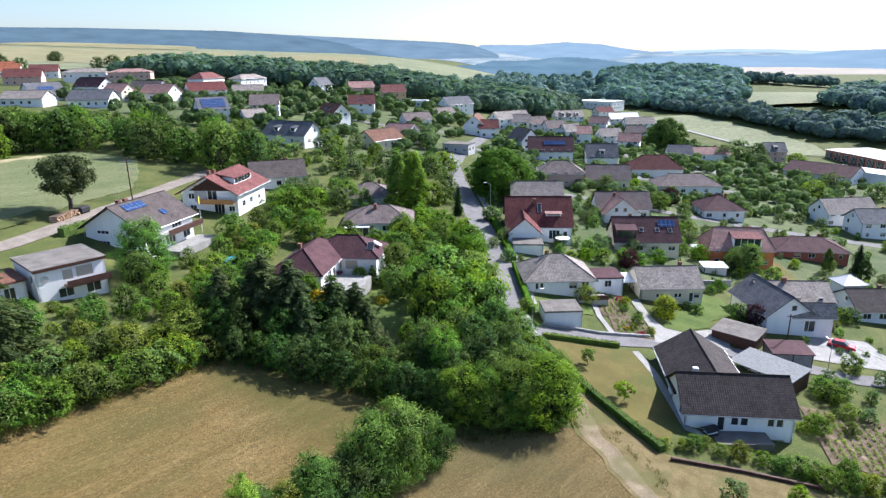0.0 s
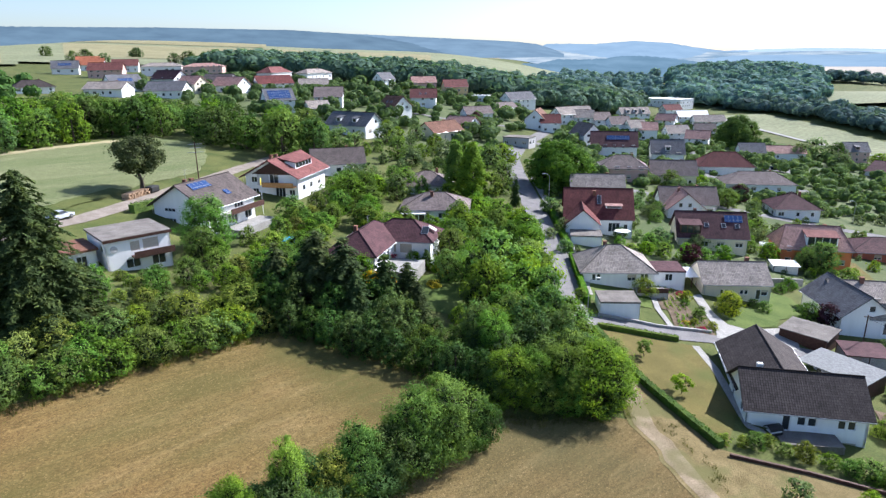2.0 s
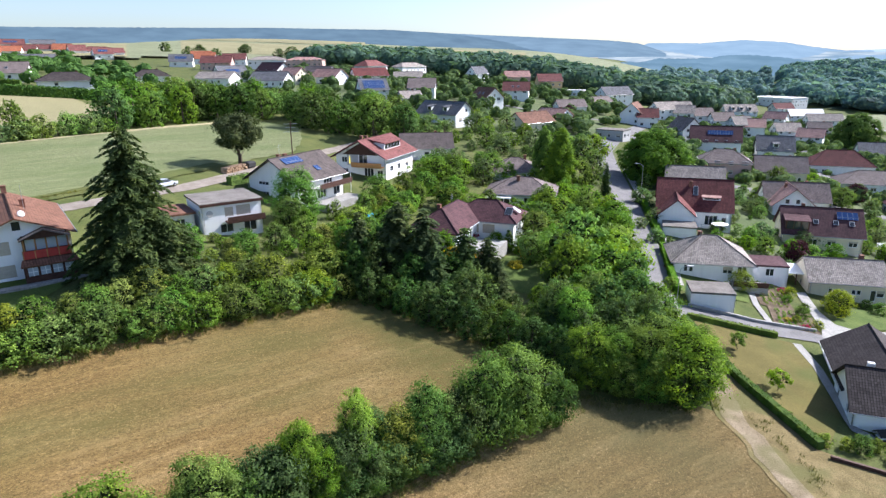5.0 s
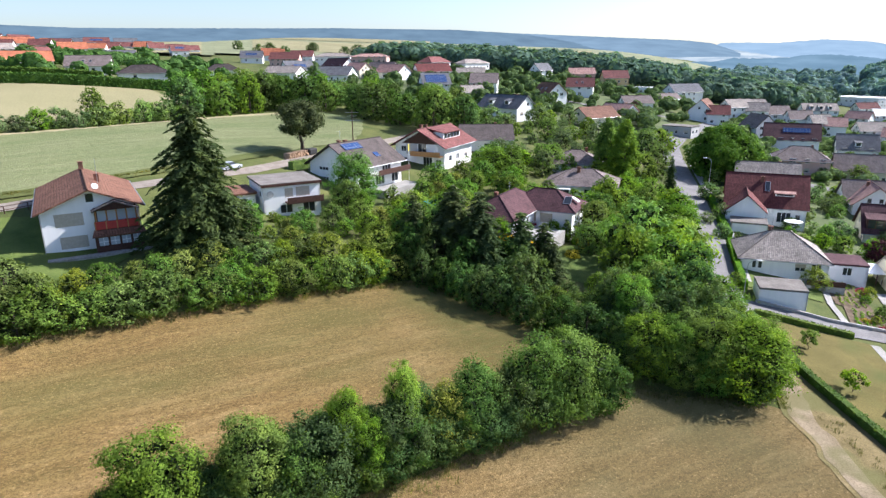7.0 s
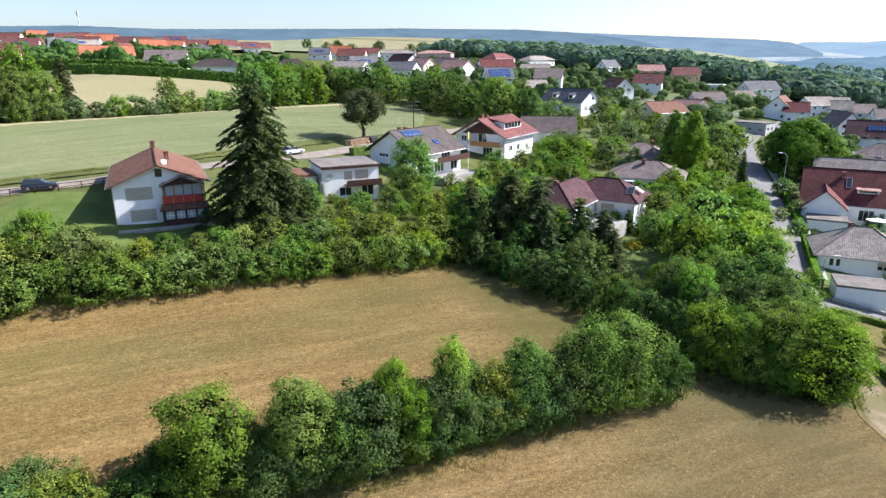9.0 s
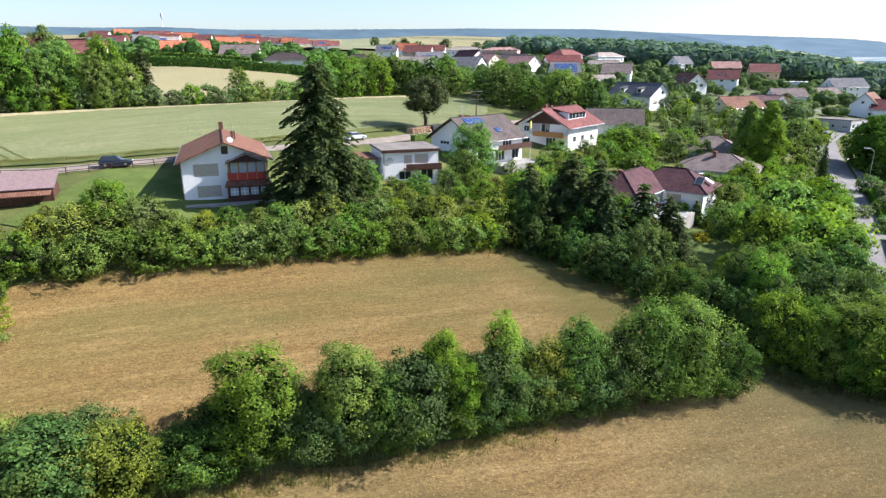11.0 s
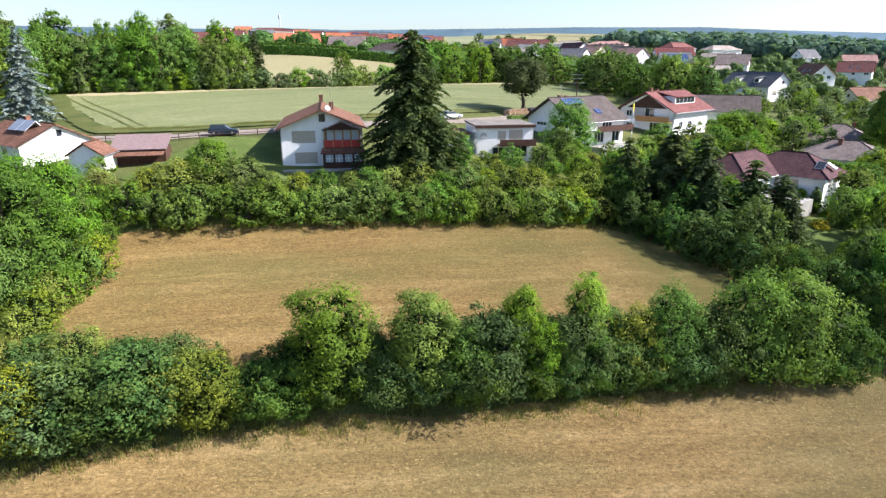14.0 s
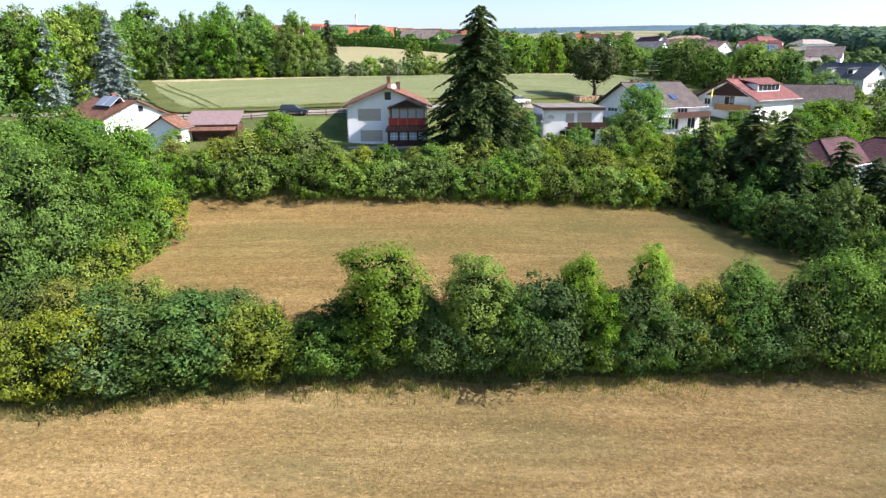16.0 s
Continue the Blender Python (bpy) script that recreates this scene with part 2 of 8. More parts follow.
M = {
    "grass": mottled("meadow_grass", (0.06, 0.082, 0.02), (0.12, 0.126, 0.038), 0.15, 5, 0.95, 0.5),
    "lawn": mottled("lawn_grass", (0.065, 0.1, 0.02), (0.11, 0.145, 0.034), 0.3, 9, 0.95, 0.3),
    "drylawn": mottled("dry_lawn", (0.105, 0.09, 0.026), (0.155, 0.128, 0.04), 0.25, 8, 0.95, 0.4, (0.085, 0.095, 0.024)),
    "stub1": stubble("mown_field_upper", radians(-52), (0.142, 0.093, 0.032), (0.21, 0.139, 0.05), (0.285, 0.2, 0.084), (0.105, 0.104, 0.03), ((-15, 66, 22, 11, 0.85), (-26, 71, 12, 6, 0.7))),
    "stub2": stubble("mown_field_lower", radians(-50), (0.152, 0.1, 0.038), (0.225, 0.153, 0.06), (0.31, 0.223, 0.1), (0.119, 0.109, 0.043), ((6, 64, 14, 8, 0.6),)),
    "wheat": stubble("green_wheat", radians(-66), (0.150, 0.172, 0.072), (0.189, 0.205, 0.095), (0.233, 0.237, 0.122), (0.123, 0.158, 0.059)),
    "margin": mottled("dry_field_margin", (0.3, 0.26, 0.15), (0.4, 0.35, 0.2), 0.3, 5, 0.95, 0.3),
    "verge": mottled("dry_grass_verge", (0.13, 0.102, 0.04), (0.21, 0.162, 0.075), 0.5, 7, 0.95, 0.6, (0.1, 0.1, 0.033)),
    "lane": mottled("worn_lane", (0.19, 0.16, 0.13), (0.27, 0.235, 0.195), 0.5, 8, 0.95, 0.2),
    "straw": mottled("pale_cornfield", (0.2, 0.185, 0.092), (0.26, 0.236, 0.125), 0.03, 4.0, 0.95, 0),
    # distant pasture: green made paler, haze of the valley mixed into the colour
    "pasture": mottled("hazed_pasture", (0.16, 0.178, 0.095), (0.215, 0.225, 0.125), 0.02, 0.4, 0.95, 0),
    "dirt": mottled("dirt_track", (0.175, 0.137, 0.082), (0.26, 0.207, 0.135), 0.5, 6, 0.95, 0.4, (0.12, 0.11, 0.045)),
    "asphalt": mottled("asphalt", (0.15, 0.145, 0.14), (0.21, 0.2, 0.195), 0.4, 10, 0.9, 0.2),
    "paving": mottled("pale_paving", (0.26, 0.25, 0.23), (0.35, 0.34, 0.31), 0.6, 6, 0.9, 0.2),
    "soil": mottled("garden_soil", (0.09, 0.065, 0.04), (0.16, 0.12, 0.08), 0.8, 6, 0.95, 0.5),
    "gravel": mottled("flat_roof_gravel", (0.14, 0.125, 0.11), (0.23, 0.21, 0.185), 0.4, 8, 0.95, 0.4),
    "leaf": foliage("broad_leaves", (0.085, 0.156, 0.029), (0.112, 0.205, 0.038), (0.143, 0.262, 0.049), 0.36),
    "leaf_light": foliage("light_leaves", (0.106, 0.19, 0.029), (0.14, 0.25, 0.038), (0.179, 0.32, 0.049), 0.38),
    "leaf_yellow": foliage("yellow_green_leaves", (0.133, 0.179, 0.03), (0.175, 0.235, 0.04), (0.224, 0.301, 0.051), 0.38),
    "leaf_dark": foliage("dark_leaves", (0.053, 0.099, 0.026), (0.07, 0.13, 0.034), (0.09, 0.166, 0.044), 0.3),
    "needle": foliage("dark_needles", (0.036, 0.055, 0.021), (0.06, 0.09, 0.034), (0.09, 0.135, 0.05), 0.25),
    "blue_needle": foliage("blue_needles", (0.09, 0.125, 0.115), (0.165, 0.21, 0.2), (0.26, 0.31, 0.305), 0.2),
    # leaves of the far woods, with some distance haze painted into the colour
    "haze_wood_leaf": foliage("hazed_wood_leaves", (0.06, 0.095, 0.067), (0.088, 0.14, 0.098), (0.119, 0.189, 0.132), 0.36),
    # village garden leaves, lightened and blued to carry the haze over the valley
    "haze_garden_leaf": foliage("hazed_garden_leaves", (0.092, 0.139, 0.058), (0.135, 0.205, 0.085), (0.182, 0.277, 0.115), 0.42),
    "village_ground": mottled("garden_ground", (0.066, 0.092, 0.033), (0.128, 0.145, 0.062), 0.22, 3.0, 0.95, 0.3, (0.06, 0.085, 0.03)),
    # hill woods: paler and bluer than leaves, valley haze put into the base colour
    "haze_hill_leaf": foliage("hazed_hill_leaves", (0.087, 0.131, 0.135), (0.128, 0.192, 0.198), (0.173, 0.259, 0.267), 0.36),
    "ridge_near": distance("hazy_near_forest", (0.078, 0.118, 0.148), (0.105, 0.156, 0.188)),
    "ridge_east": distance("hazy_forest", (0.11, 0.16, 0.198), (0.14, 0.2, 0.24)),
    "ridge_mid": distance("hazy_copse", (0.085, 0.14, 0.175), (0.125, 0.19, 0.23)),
    "ridge_far": distance("hazy_farther_forest", (0.165, 0.235, 0.29), (0.2, 0.275, 0.33)),
    "ridge_pale": distance("hazy_farthest_hills", (0.27, 0.345, 0.39), (0.31, 0.385, 0.43)),
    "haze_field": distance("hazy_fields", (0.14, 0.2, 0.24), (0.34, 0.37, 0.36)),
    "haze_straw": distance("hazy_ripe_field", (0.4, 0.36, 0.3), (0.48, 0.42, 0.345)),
    "red_flower": foliage("red_flowers", (0.12, 0.03, 0.03), (0.35, 0.04, 0.05), (0.5, 0.1, 0.1), 0.3),
    "yellow_flower": foliage("yellow_flowers", (0.2, 0.18, 0.02), (0.45, 0.36, 0.03), (0.6, 0.5, 0.08), 0.3),
    # filler inside the crowns: shade between the leaf clumps, painted as dark colour
    "crown_shade": foliage("inner_crown_shade", (0.014, 0.024, 0.01), (0.026, 0.042, 0.015), (0.042, 0.066, 0.022), 0.2),
    "long_grass": foliage("long_grass", (0.085, 0.1, 0.028), (0.14, 0.15, 0.045), (0.22, 0.2, 0.075), 0.4),
    "purple": foliage("purple_leaves", (0.03, 0.012, 0.016), (0.06, 0.022, 0.028), (0.1, 0.04, 0.045), 0.2),
    "bark": mottled("bark", (0.06, 0.045, 0.03), (0.14, 0.11, 0.085), 3, 18, 0.95, 0.6),
    "white": plaster("white_plaster", (0.86, 0.85, 0.83)),
    "cream": plaster("cream_plaster", (0.74, 0.66, 0.5)),
    "orange": plaster("orange_plaster", (0.75, 0.24, 0.09)),
    "yellow": plaster("yellow_plaster", (0.7, 0.5, 0.27)),
    "pinkish": plaster("pink_plaster", (0.62, 0.42, 0.36)),
    "grey_wall": plaster("grey_render", (0.45, 0.44, 0.43)),
    "brick": plaster("brick_red_cladding", (0.35, 0.13, 0.09)),
    "roof_dark": tiles("dark_brown_tiles", (0.055, 0.045, 0.042)),
    "roof_umber": tiles("umber_brown_tiles", (0.105, 0.085, 0.078), 0.2, 0.2),
    "roof_grey": tiles("grey_concrete_tiles", (0.31, 0.268, 0.232), 0.25, 0.3),
    "roof_brown": tiles("brown_tiles", (0.2, 0.16, 0.146), 0.2, 0.25),
    "roof_purple": tiles("purple_brown_tiles", (0.092, 0.045, 0.048), 0.2),
    "roof_wine": tiles("wine_red_tiles", (0.14, 0.046, 0.042), 0.2),
    "roof_red": tiles("red_clay_tiles", (0.185, 0.075, 0.066), 0.22),
    "roof_orange": tiles("orange_clay_tiles", (0.42, 0.15, 0.08), 0.2),
    "roof_rust": tiles("rust_brown_tiles", (0.185, 0.094, 0.062), 0.22),
    "roof_pink": tiles("faded_red_tiles", (0.4, 0.24, 0.2), 0.2),
    "roof_slate": tiles("slate_tiles", (0.14, 0.14, 0.148), 0.2),
    "frame": plain("white_window_frame", (0.75, 0.75, 0.74), 0.4),
    "wood": plain("dark_brown_wood", (0.07, 0.035, 0.025), 0.7, 0, 0.2, 0.3),
    "redwood": plain("red_painted_wood", (0.42, 0.05, 0.04), 0.6, 0, 0.3, 0.15),
    "oak": plain("orange_wood", (0.4, 0.2, 0.07), 0.6, 0, 0.3, 0.2),
    "log": plain("cut_logs", (0.36, 0.25, 0.16), 0.9, 0, 0.1, 0.4),
    "glass": glass_pane("window_glass", (0.03, 0.035, 0.04)),
    # curtained panes, with their bright reflection painted into the pale colour
    "curtain_reflection_glass": glass_pane("pane_with_curtain_and_reflection", (0.42, 0.46, 0.5)),
    "shutter": plain("beige_shutter", (0.45, 0.4, 0.32), 0.7),
    "solar": solar_glass("solar_cells"),
    "sheet_brown": plain("purple_brown_corrugated_sheet", (0.2, 0.145, 0.14), 0.85, 0.0, 0.1, 0.2),
    "sheet": plain("grey_corrugated_sheet", (0.2, 0.205, 0.2), 0.9, 0.0, 0.08, 0.25),
    "metal": plain("zinc", (0.4, 0.41, 0.42), 0.45, 0.8),
    "lightmetal": plain("pale_sheet_metal", (0.62, 0.62, 0.6), 0.6, 0.1),
    "chimney": plain("chimney_brick", (0.2, 0.1, 0.07), 0.9, 0, 0.1, 0.3),
    "concrete": mottled("concrete", (0.3, 0.29, 0.27), (0.42, 0.4, 0.38), 0.8, 10, 0.95, 0.2),
    "far_leaf": mottled("wooded_slope", (0.06, 0.09, 0.055), (0.09, 0.125, 0.075), 0.02, 0.15, 0.95, 0.0),
    "black": plain("black_rubber", (0.015, 0.015, 0.015), 0.8),
}


# ---- meshes ----
def finish(name, bm, material, parent=None, label="", smooth=False):
    me = bpy.data.meshes.new(name)
    bm.normal_update()
    bm.to_mesh(me)
    bm.free()
    for m in material if isinstance(material, (list, tuple)) else [material]:
        me.materials.append(m)
    if smooth:
        me.polygons.foreach_set("use_smooth", [True] * len(me.polygons))
    ob = new(name, me)
    if parent:
        ob.parent = parent
    if label:
        ob["label"] = label
    return ob


def part(name, bm, material, parent, label="", m=None):
    ob = finish(name, bm, material, parent, label)
    if m is not None:
        ob.matrix_basis = m
    return ob


def thing(name, m, label, category, group="", kind=""):
    ob = new(name)
    ob.empty_display_size = 0.3
    ob.matrix_basis = m
    return tagged(ob, label, category, group, kind)


def box(bm, x0, x1, y0, y1, z0, z1, bevel=0.0):
    vs = [bm.verts.new(p) for p in ((x0, y0, z0), (x1, y0, z0), (x1, y1, z0), (x0, y1, z0), (x0, y0, z1), (x1, y0, z1), (x1, y1, z1), (x0, y1, z1))]
    fs = [bm.faces.new([vs[i] for i in q]) for q in ((3, 2, 1, 0), (4, 5, 6, 7), (0, 1, 5, 4), (1, 2, 6, 5), (2, 3, 7, 6), (3, 0, 4, 7))]
    if bevel:
        bmesh.ops.bevel(bm, geom=list({e for f in fs for e in f.edges}), offset=bevel, segments=1, affect="EDGES", profile=0.5)
    return bm


def boxed(*a, bevel=0.0):
    return box(bmesh.new(), *a, bevel=bevel)


def cylinder(bm, p, q, r0, r1, n=8):
    p, q = Vector(p), Vector(q)
    d = (q - p).normalized()
    a = d.orthogonal().normalized()
    b = d.cross(a)
    rings = [[bm.verts.new(c + r * (math.cos(6.2832 * k / n) * a + math.sin(6.2832 * k / n) * b)) for k in range(n)] for c, r in ((p, r0), (q, r1))]
    for k in range(n):
        bm.faces.new((rings[0][k], rings[0][(k + 1) % n], rings[1][(k + 1) % n], rings[1][k]))
    bm.faces.new(rings[0][::-1])
    bm.faces.new(rings[1])
    return bm


# ---- the lie of the land ----
def height(x, y):
    u, v = math.tanh((x + 20) / 130), math.tanh((y - 80) / 260)
    d, al = -0.855 * (x + 56) + 0.518 * (y - 33), 0.518 * (x + 56) + 0.855 * (y - 33)
    bank = (1 + math.tanh((d - 5) / 3.5)) * math.exp(-(((al - 18) / 60) ** 2))
    d2, al2 = -0.8 * (x + 24) + 0.6 * (y - 27), 0.6 * (x + 24) + 0.8 * (y - 27)
    step = (1 + math.tanh((d2 - 4) / 3.0)) * math.exp(-(((al2 - 5) / 50) ** 2) - (d2 / 60) ** 2)
    z = 6.482 - 17.598 * u + 13.935 * v - 6.255 * u * v - 0.629 * u * u - 2.208 * v * v - 5.31 * u**3 - 7.536 * u * u * v + 8.321 * u * v * v + 2.102 * bank + 1.424 * step
    z -= 4.4 * math.exp(-((x + 146) ** 2) / 968 - (y - 122) ** 2 / 5000)
    for gx, gy, gs, gd in ((-64, 53, 7, 1.4), (-54, 82, 8, 1.4), (-50, 104, 9, 1.9)):
        z -= gd * math.exp(-((x - gx) ** 2 + (y - gy) ** 2) / (2 * gs * gs))
    r = math.hypot(x, y)
    if r > 300:
        az = max(-170, min(170, math.degrees(math.atan2(x, y))))
        rise = 0.036 / (1 + math.exp((az + 1) / 4)) + 0.03 / (1 + math.exp((az + 36) / 4)) + 0.004
        q = min(r, 1200 - 420 / (1 + math.exp((az + 39) / 3))) - 300
        z += rise * q * q / (q + 150)
        z += 14 * max(0.0, min(1.0, (r - 750) / 500)) ** 1.5 / (1 + math.exp((az + 20) / 3)) / (1 + math.exp(-(az + 37) / 2))
        for hx, hy, hw, hh in ((270, 850, 120, 22), (520, 980, 260, 16), (330, 560, 90, 10), (420, 430, 110, 14)):
            z += hh * math.exp(-((x - hx) ** 2 + (y - hy) ** 2) / (2 * hw * hw)) * max(0, min(1, (r - 380) / 150))
    return z


def axis(lo, hi, near_lo, near_hi, step, grow=1.12):
    out, s, p = [], step, near_lo
    while p > lo:
        s *= grow
        p -= s
        out.append(p)
    out = out[::-1]
    p = near_lo
    while p < near_hi:
        out.append(p)
        p += step
    s = step
    while p < hi:
        out.append(p)
        s *= grow
        p += s
    return out


def land():
    xs, ys = axis(-4200, 4200, -110, 80, 1.5), axis(-900, 4300, -10, 170, 1.5)
    verts = [(x, y, height(x, y)) for y in ys for x in xs]
    n = len(xs)
    faces = [(j * n + i, j * n + i + 1, (j + 1) * n + i + 1, (j + 1) * n + i) for j in range(len(ys) - 1) for i in range(n - 1)]
    me = bpy.data.meshes.new("ground")
    me.from_pydata(verts, [], faces)
    me.materials.append(M["grass"])
    me.polygons.foreach_set("use_smooth", [True] * len(me.polygons))
    tagged(new("ground", me), "rolling grassy ground of the village and fields", "ground", kind="structure")


land()


def patch(name, pts, material, label, category, step=1.5, lift=0.07, ragged=0.0, kind="structure"):
    """A sheet of its own surface draped over the land."""
    bm = bmesh.new()
    rnd = random.Random(len(pts) * 7 + int(pts[0][0]))
    ring = []
    for (x0, y0), (x1, y1) in zip(pts, pts[1:] + pts[:1]):
        k = max(1, int(math.hypot(x1 - x0, y1 - y0) / (2.5 if ragged else 50)))
        for i in range(k):
            f = i / k
            j = ragged if i else 0
            ring.append((x0 + (x1 - x0) * f + rnd.uniform(-j, j), y0 + (y1 - y0) * f + rnd.uniform(-j, j)))
    bm.faces.new([bm.verts.new((x, y, 0)) for x, y in ring])
    for a, no in ((0, (1, 0, 0)), (1, (0, 1, 0))):
        lo, hi = min(p[a] for p in ring), max(p[a] for p in ring)
        c = math.floor(lo / step) * step + step
        while c < hi:
            bmesh.ops.bisect_plane(bm, geom=bm.verts[:] + bm.edges[:] + bm.faces[:], plane_co=(c if a == 0 else 0, c if a else 0, 0), plane_no=no)
            c += step
    for v in bm.verts:
        v.co.z = height(v.co.x, v.co.y) + lift
    bmesh.ops.recalc_face_normals(bm, faces=bm.faces[:])
    if sum(f.normal.z for f in bm.faces) < 0:
        bmesh.ops.reverse_faces(bm, faces=bm.faces[:])
    return tagged(finish(name, bm, material, smooth=True), label, category, kind=kind)


def strip(name, line, width, material, label, category, lift=0.09, thick=0.0, wave=0.0, kind="structure"):
    """A band along a line over the land: a road, a path, a kerb or a low wall."""
    pts = []
    for (x0, y0), (x1, y1) in zip(line, line[1:]):
        k = max(1, int(math.hypot(x1 - x0, y1 - y0) / 1.5))
        pts += [(x0 + (x1 - x0) * i / k, y0 + (y1 - y0) * i / k) for i in range(k)]
    pts.append(line[-1])
    bm, prev, rnd = bmesh.new(), None, random.Random(int(line[0][0] * 10))
    for i, (x, y) in enumerate(pts):
        a, b = pts[max(0, i - 1)], pts[min(len(pts) - 1, i + 1)]
        dx, dy = b[0] - a[0], b[1] - a[1]
        l = math.hypot(dx, dy) or 1
        row = []
        for s in (-0.5, -0.17, 0.17, 0.5):
            wob = rnd.uniform(-wave, wave) if abs(s) == 0.5 else 0
            px, py = x - dy / l * (s * width + wob), y + dx / l * (s * width + wob)
            row.append((px, py, height(px, py) + lift + thick))
        top = [bm.verts.new(p) for p in row]
        if thick:
            top = [bm.verts.new((row[0][0], row[0][1], row[0][2] - thick - 0.4))] + top + [bm.verts.new((row[3][0], row[3][1], row[3][2] - thick - 0.4))]
        if prev:
            for j in range(len(top) - 1):
                bm.faces.new((prev[j], prev[j + 1], top[j + 1], top[j]))
        prev = top
    if sum(f.normal.z for f in bm.faces) >= 0:
        bm.normal_update()
    if sum(f.normal.z for f in bm.faces) < 0:
        bmesh.ops.reverse_faces(bm, faces=bm.faces[:])
    return tagged(finish(name, bm, material, smooth=not thick), label, category, kind=kind)

# ---- fields, roads and lawns ----
patch("upper_field", [(-64, 26), (-61, 32), (-50, 47), (-38, 63), (-30, 73), (-19, 73), (-8, 67), (-2, 61), (-14, 46), (-26, 30), (-37, 15), (-44, 8), (-53, 12), (-61, 21)], M["stub1"], "mown dry brown meadow enclosed by hedges", "field", 1.5, 0.07, 0.5)
patch("lower_field", [(-44, 3), (-38, 8), (-31, 20.5), (-17, 39), (-4, 59), (0, 64), (12, 69), (15.5, 69), (18, 62), (24, 50), (34, 34), (44, 10), (44, -40), (-60, -40), (-52, -8)], M["stub2"], "mown dry pale brown meadow with mowing rows", "field", 1.5, 0.08, 0.5)
patch("wheat_field", [(-160, 54), (-151, 71), (-144, 88), (-136, 103), (-130, 118), (-124, 134), (-119, 148), (-112, 166), (-108, 174), (-90, 172), (-81, 156), (-75, 140), (-78, 115), (-79.5, 95), (-87, 65), (-94, 52), (-104, 42.5)], M["wheat"], "pale green ripening wheat field on the slope", "field", 1.5, 0.12, 0.6)
patch("straw_field", [(-200, 135), (-172, 172), (-150, 165), (-141, 130), (-148, 108), (-175, 105)], M["straw"], "pale yellow cut field behind the hedge", "field", 4, 0.15, 0.8)
strip("upper_road", [(-150, 8), (-116, 30), (-103, 37.5), (-92, 45.5), (-84, 58), (-76.5, 80), (-72.5, 95), (-71.5, 112), (-69.5, 147), (-66, 180)], 3.6, M["lane"], "narrow pale worn lane along the wheat field", "road", 0.1, 0, 0.15)
patch("village_gardens", [(14, 130), (60, 128), (100, 125), (128, 170), (150, 220), (190, 290), (170, 350), (120, 470), (70, 450), (26, 345), (6, 250), (8, 200)], M["village_ground"], "gardens and yards between the valley houses", "gardens", 6, 0.06, 2.0)
patch("slope_gardens", [(-8, 200), (-2, 320), (-30, 430), (-130, 420), (-230, 410), (-210, 300), (-110, 240), (-50, 215)], M["village_ground"], "gardens and yards between the slope houses", "gardens", 6, 0.06, 2.0)
strip("street", [(10.2, 104), (9.3, 118), (7.6, 135), (5.0, 158), (0, 197), (-2, 220), (1, 250), (9, 285), (16, 320)], 5.8, M["asphalt"], "grey asphalt village street between gardens", "street", 0.1)
strip("lower_street", [(15, 82), (12.6, 91), (11.4, 98), (10.2, 104.5)], 3.4, M["asphalt"], "narrow end of the asphalt street", "street", 0.11)
strip("side_street", [(11, 96), (18, 95.5), (24, 95.2), (32, 96.5), (38, 95), (44, 97), (52, 96), (64, 92), (80, 92)], 3.6, M["asphalt"], "narrow asphalt side street between garden walls", "street", 0.12)
TRACK = [(14.5, 84), (15.6, 79), (17.0, 68.5), (21, 58), (28, 45), (33, 32)]
strip("track_margin", TRACK, 3.7, M["verge"], "trampled dry grass beside the worn track", "track", 0.13, 0, 0.45)
strip("dirt_track", TRACK, 2.5, M["dirt"], "pale worn earth track along the hedge", "track", 0.16, 0, 0.4)
patch("dry_lawn", [(14.2, 92), (29.2, 92.6), (29.5, 74.5), (26, 66.5), (19.5, 77.5)], M["drylawn"], "dry yellow-green mown garden lawn", "lawn", 1.5, 0.12)
patch("bank_lawn", [(-86, 51), (-75, 32), (-63, 35), (-57, 45), (-60, 62), (-68, 64)], M["lawn"], "green mown lawn round the white house", "lawn", 1.5, 0.12)
patch("house_lawn", [(36.7, 103.4), (40, 110), (44, 113), (50.8, 123), (54.4, 121.7), (53.6, 113), (47.8, 109.4), (45.9, 105.8), (39.8, 102.6)], M["lawn"], "green mown lawn beside the cream house", "lawn", 1.5, 0.12, 0.2)
patch("driveway", [(33.7, 114.3), (35.6, 115.5), (35.7, 107.6), (36.9, 103.2), (39.8, 102.3), (46.2, 105.2), (47.6, 101.5), (46.5, 97.4), (33.4, 96.9), (34.2, 100.5)], M["paving"], "pale concrete driveway", "driveway", 1.5, 0.15)
patch("hedge_lawn", [(14.0, 103.5), (19.6, 104.4), (24.6, 104.6), (25.2, 110.6), (13.2, 112)], M["lawn"], "small green lawn behind the garage", "lawn", 1.5, 0.12, 0.2)
patch("orange_house_lawn", [(76, 140), (80, 139.5), (82, 154), (78, 156)], M["drylawn"], "strip of dry lawn beside the orange house", "lawn", 1.5, 0.12, 0.2)
strip("field_margin", [(-159, 54), (-150, 71), (-143, 88), (-135, 103), (-129, 118), (-123, 134), (-118, 148), (-111, 165)], 3.6, M["margin"], "pale dry margin of the wheat field", "field margin", 0.16, 0, 0.7)
for off in (0.0, 2.1):
    strip("tramline", [(-154.5 + off, 54 + off), (-138, 51.6 + off), (-122, 49.2 + off * 0.9), (-107, 46.6 + off * 0.8), (-99, 45.5 + off * 0.8)], 0.45, M["grass"], "dark wheel track through the wheat", "wheel track", 0.17, 0, 0.1)
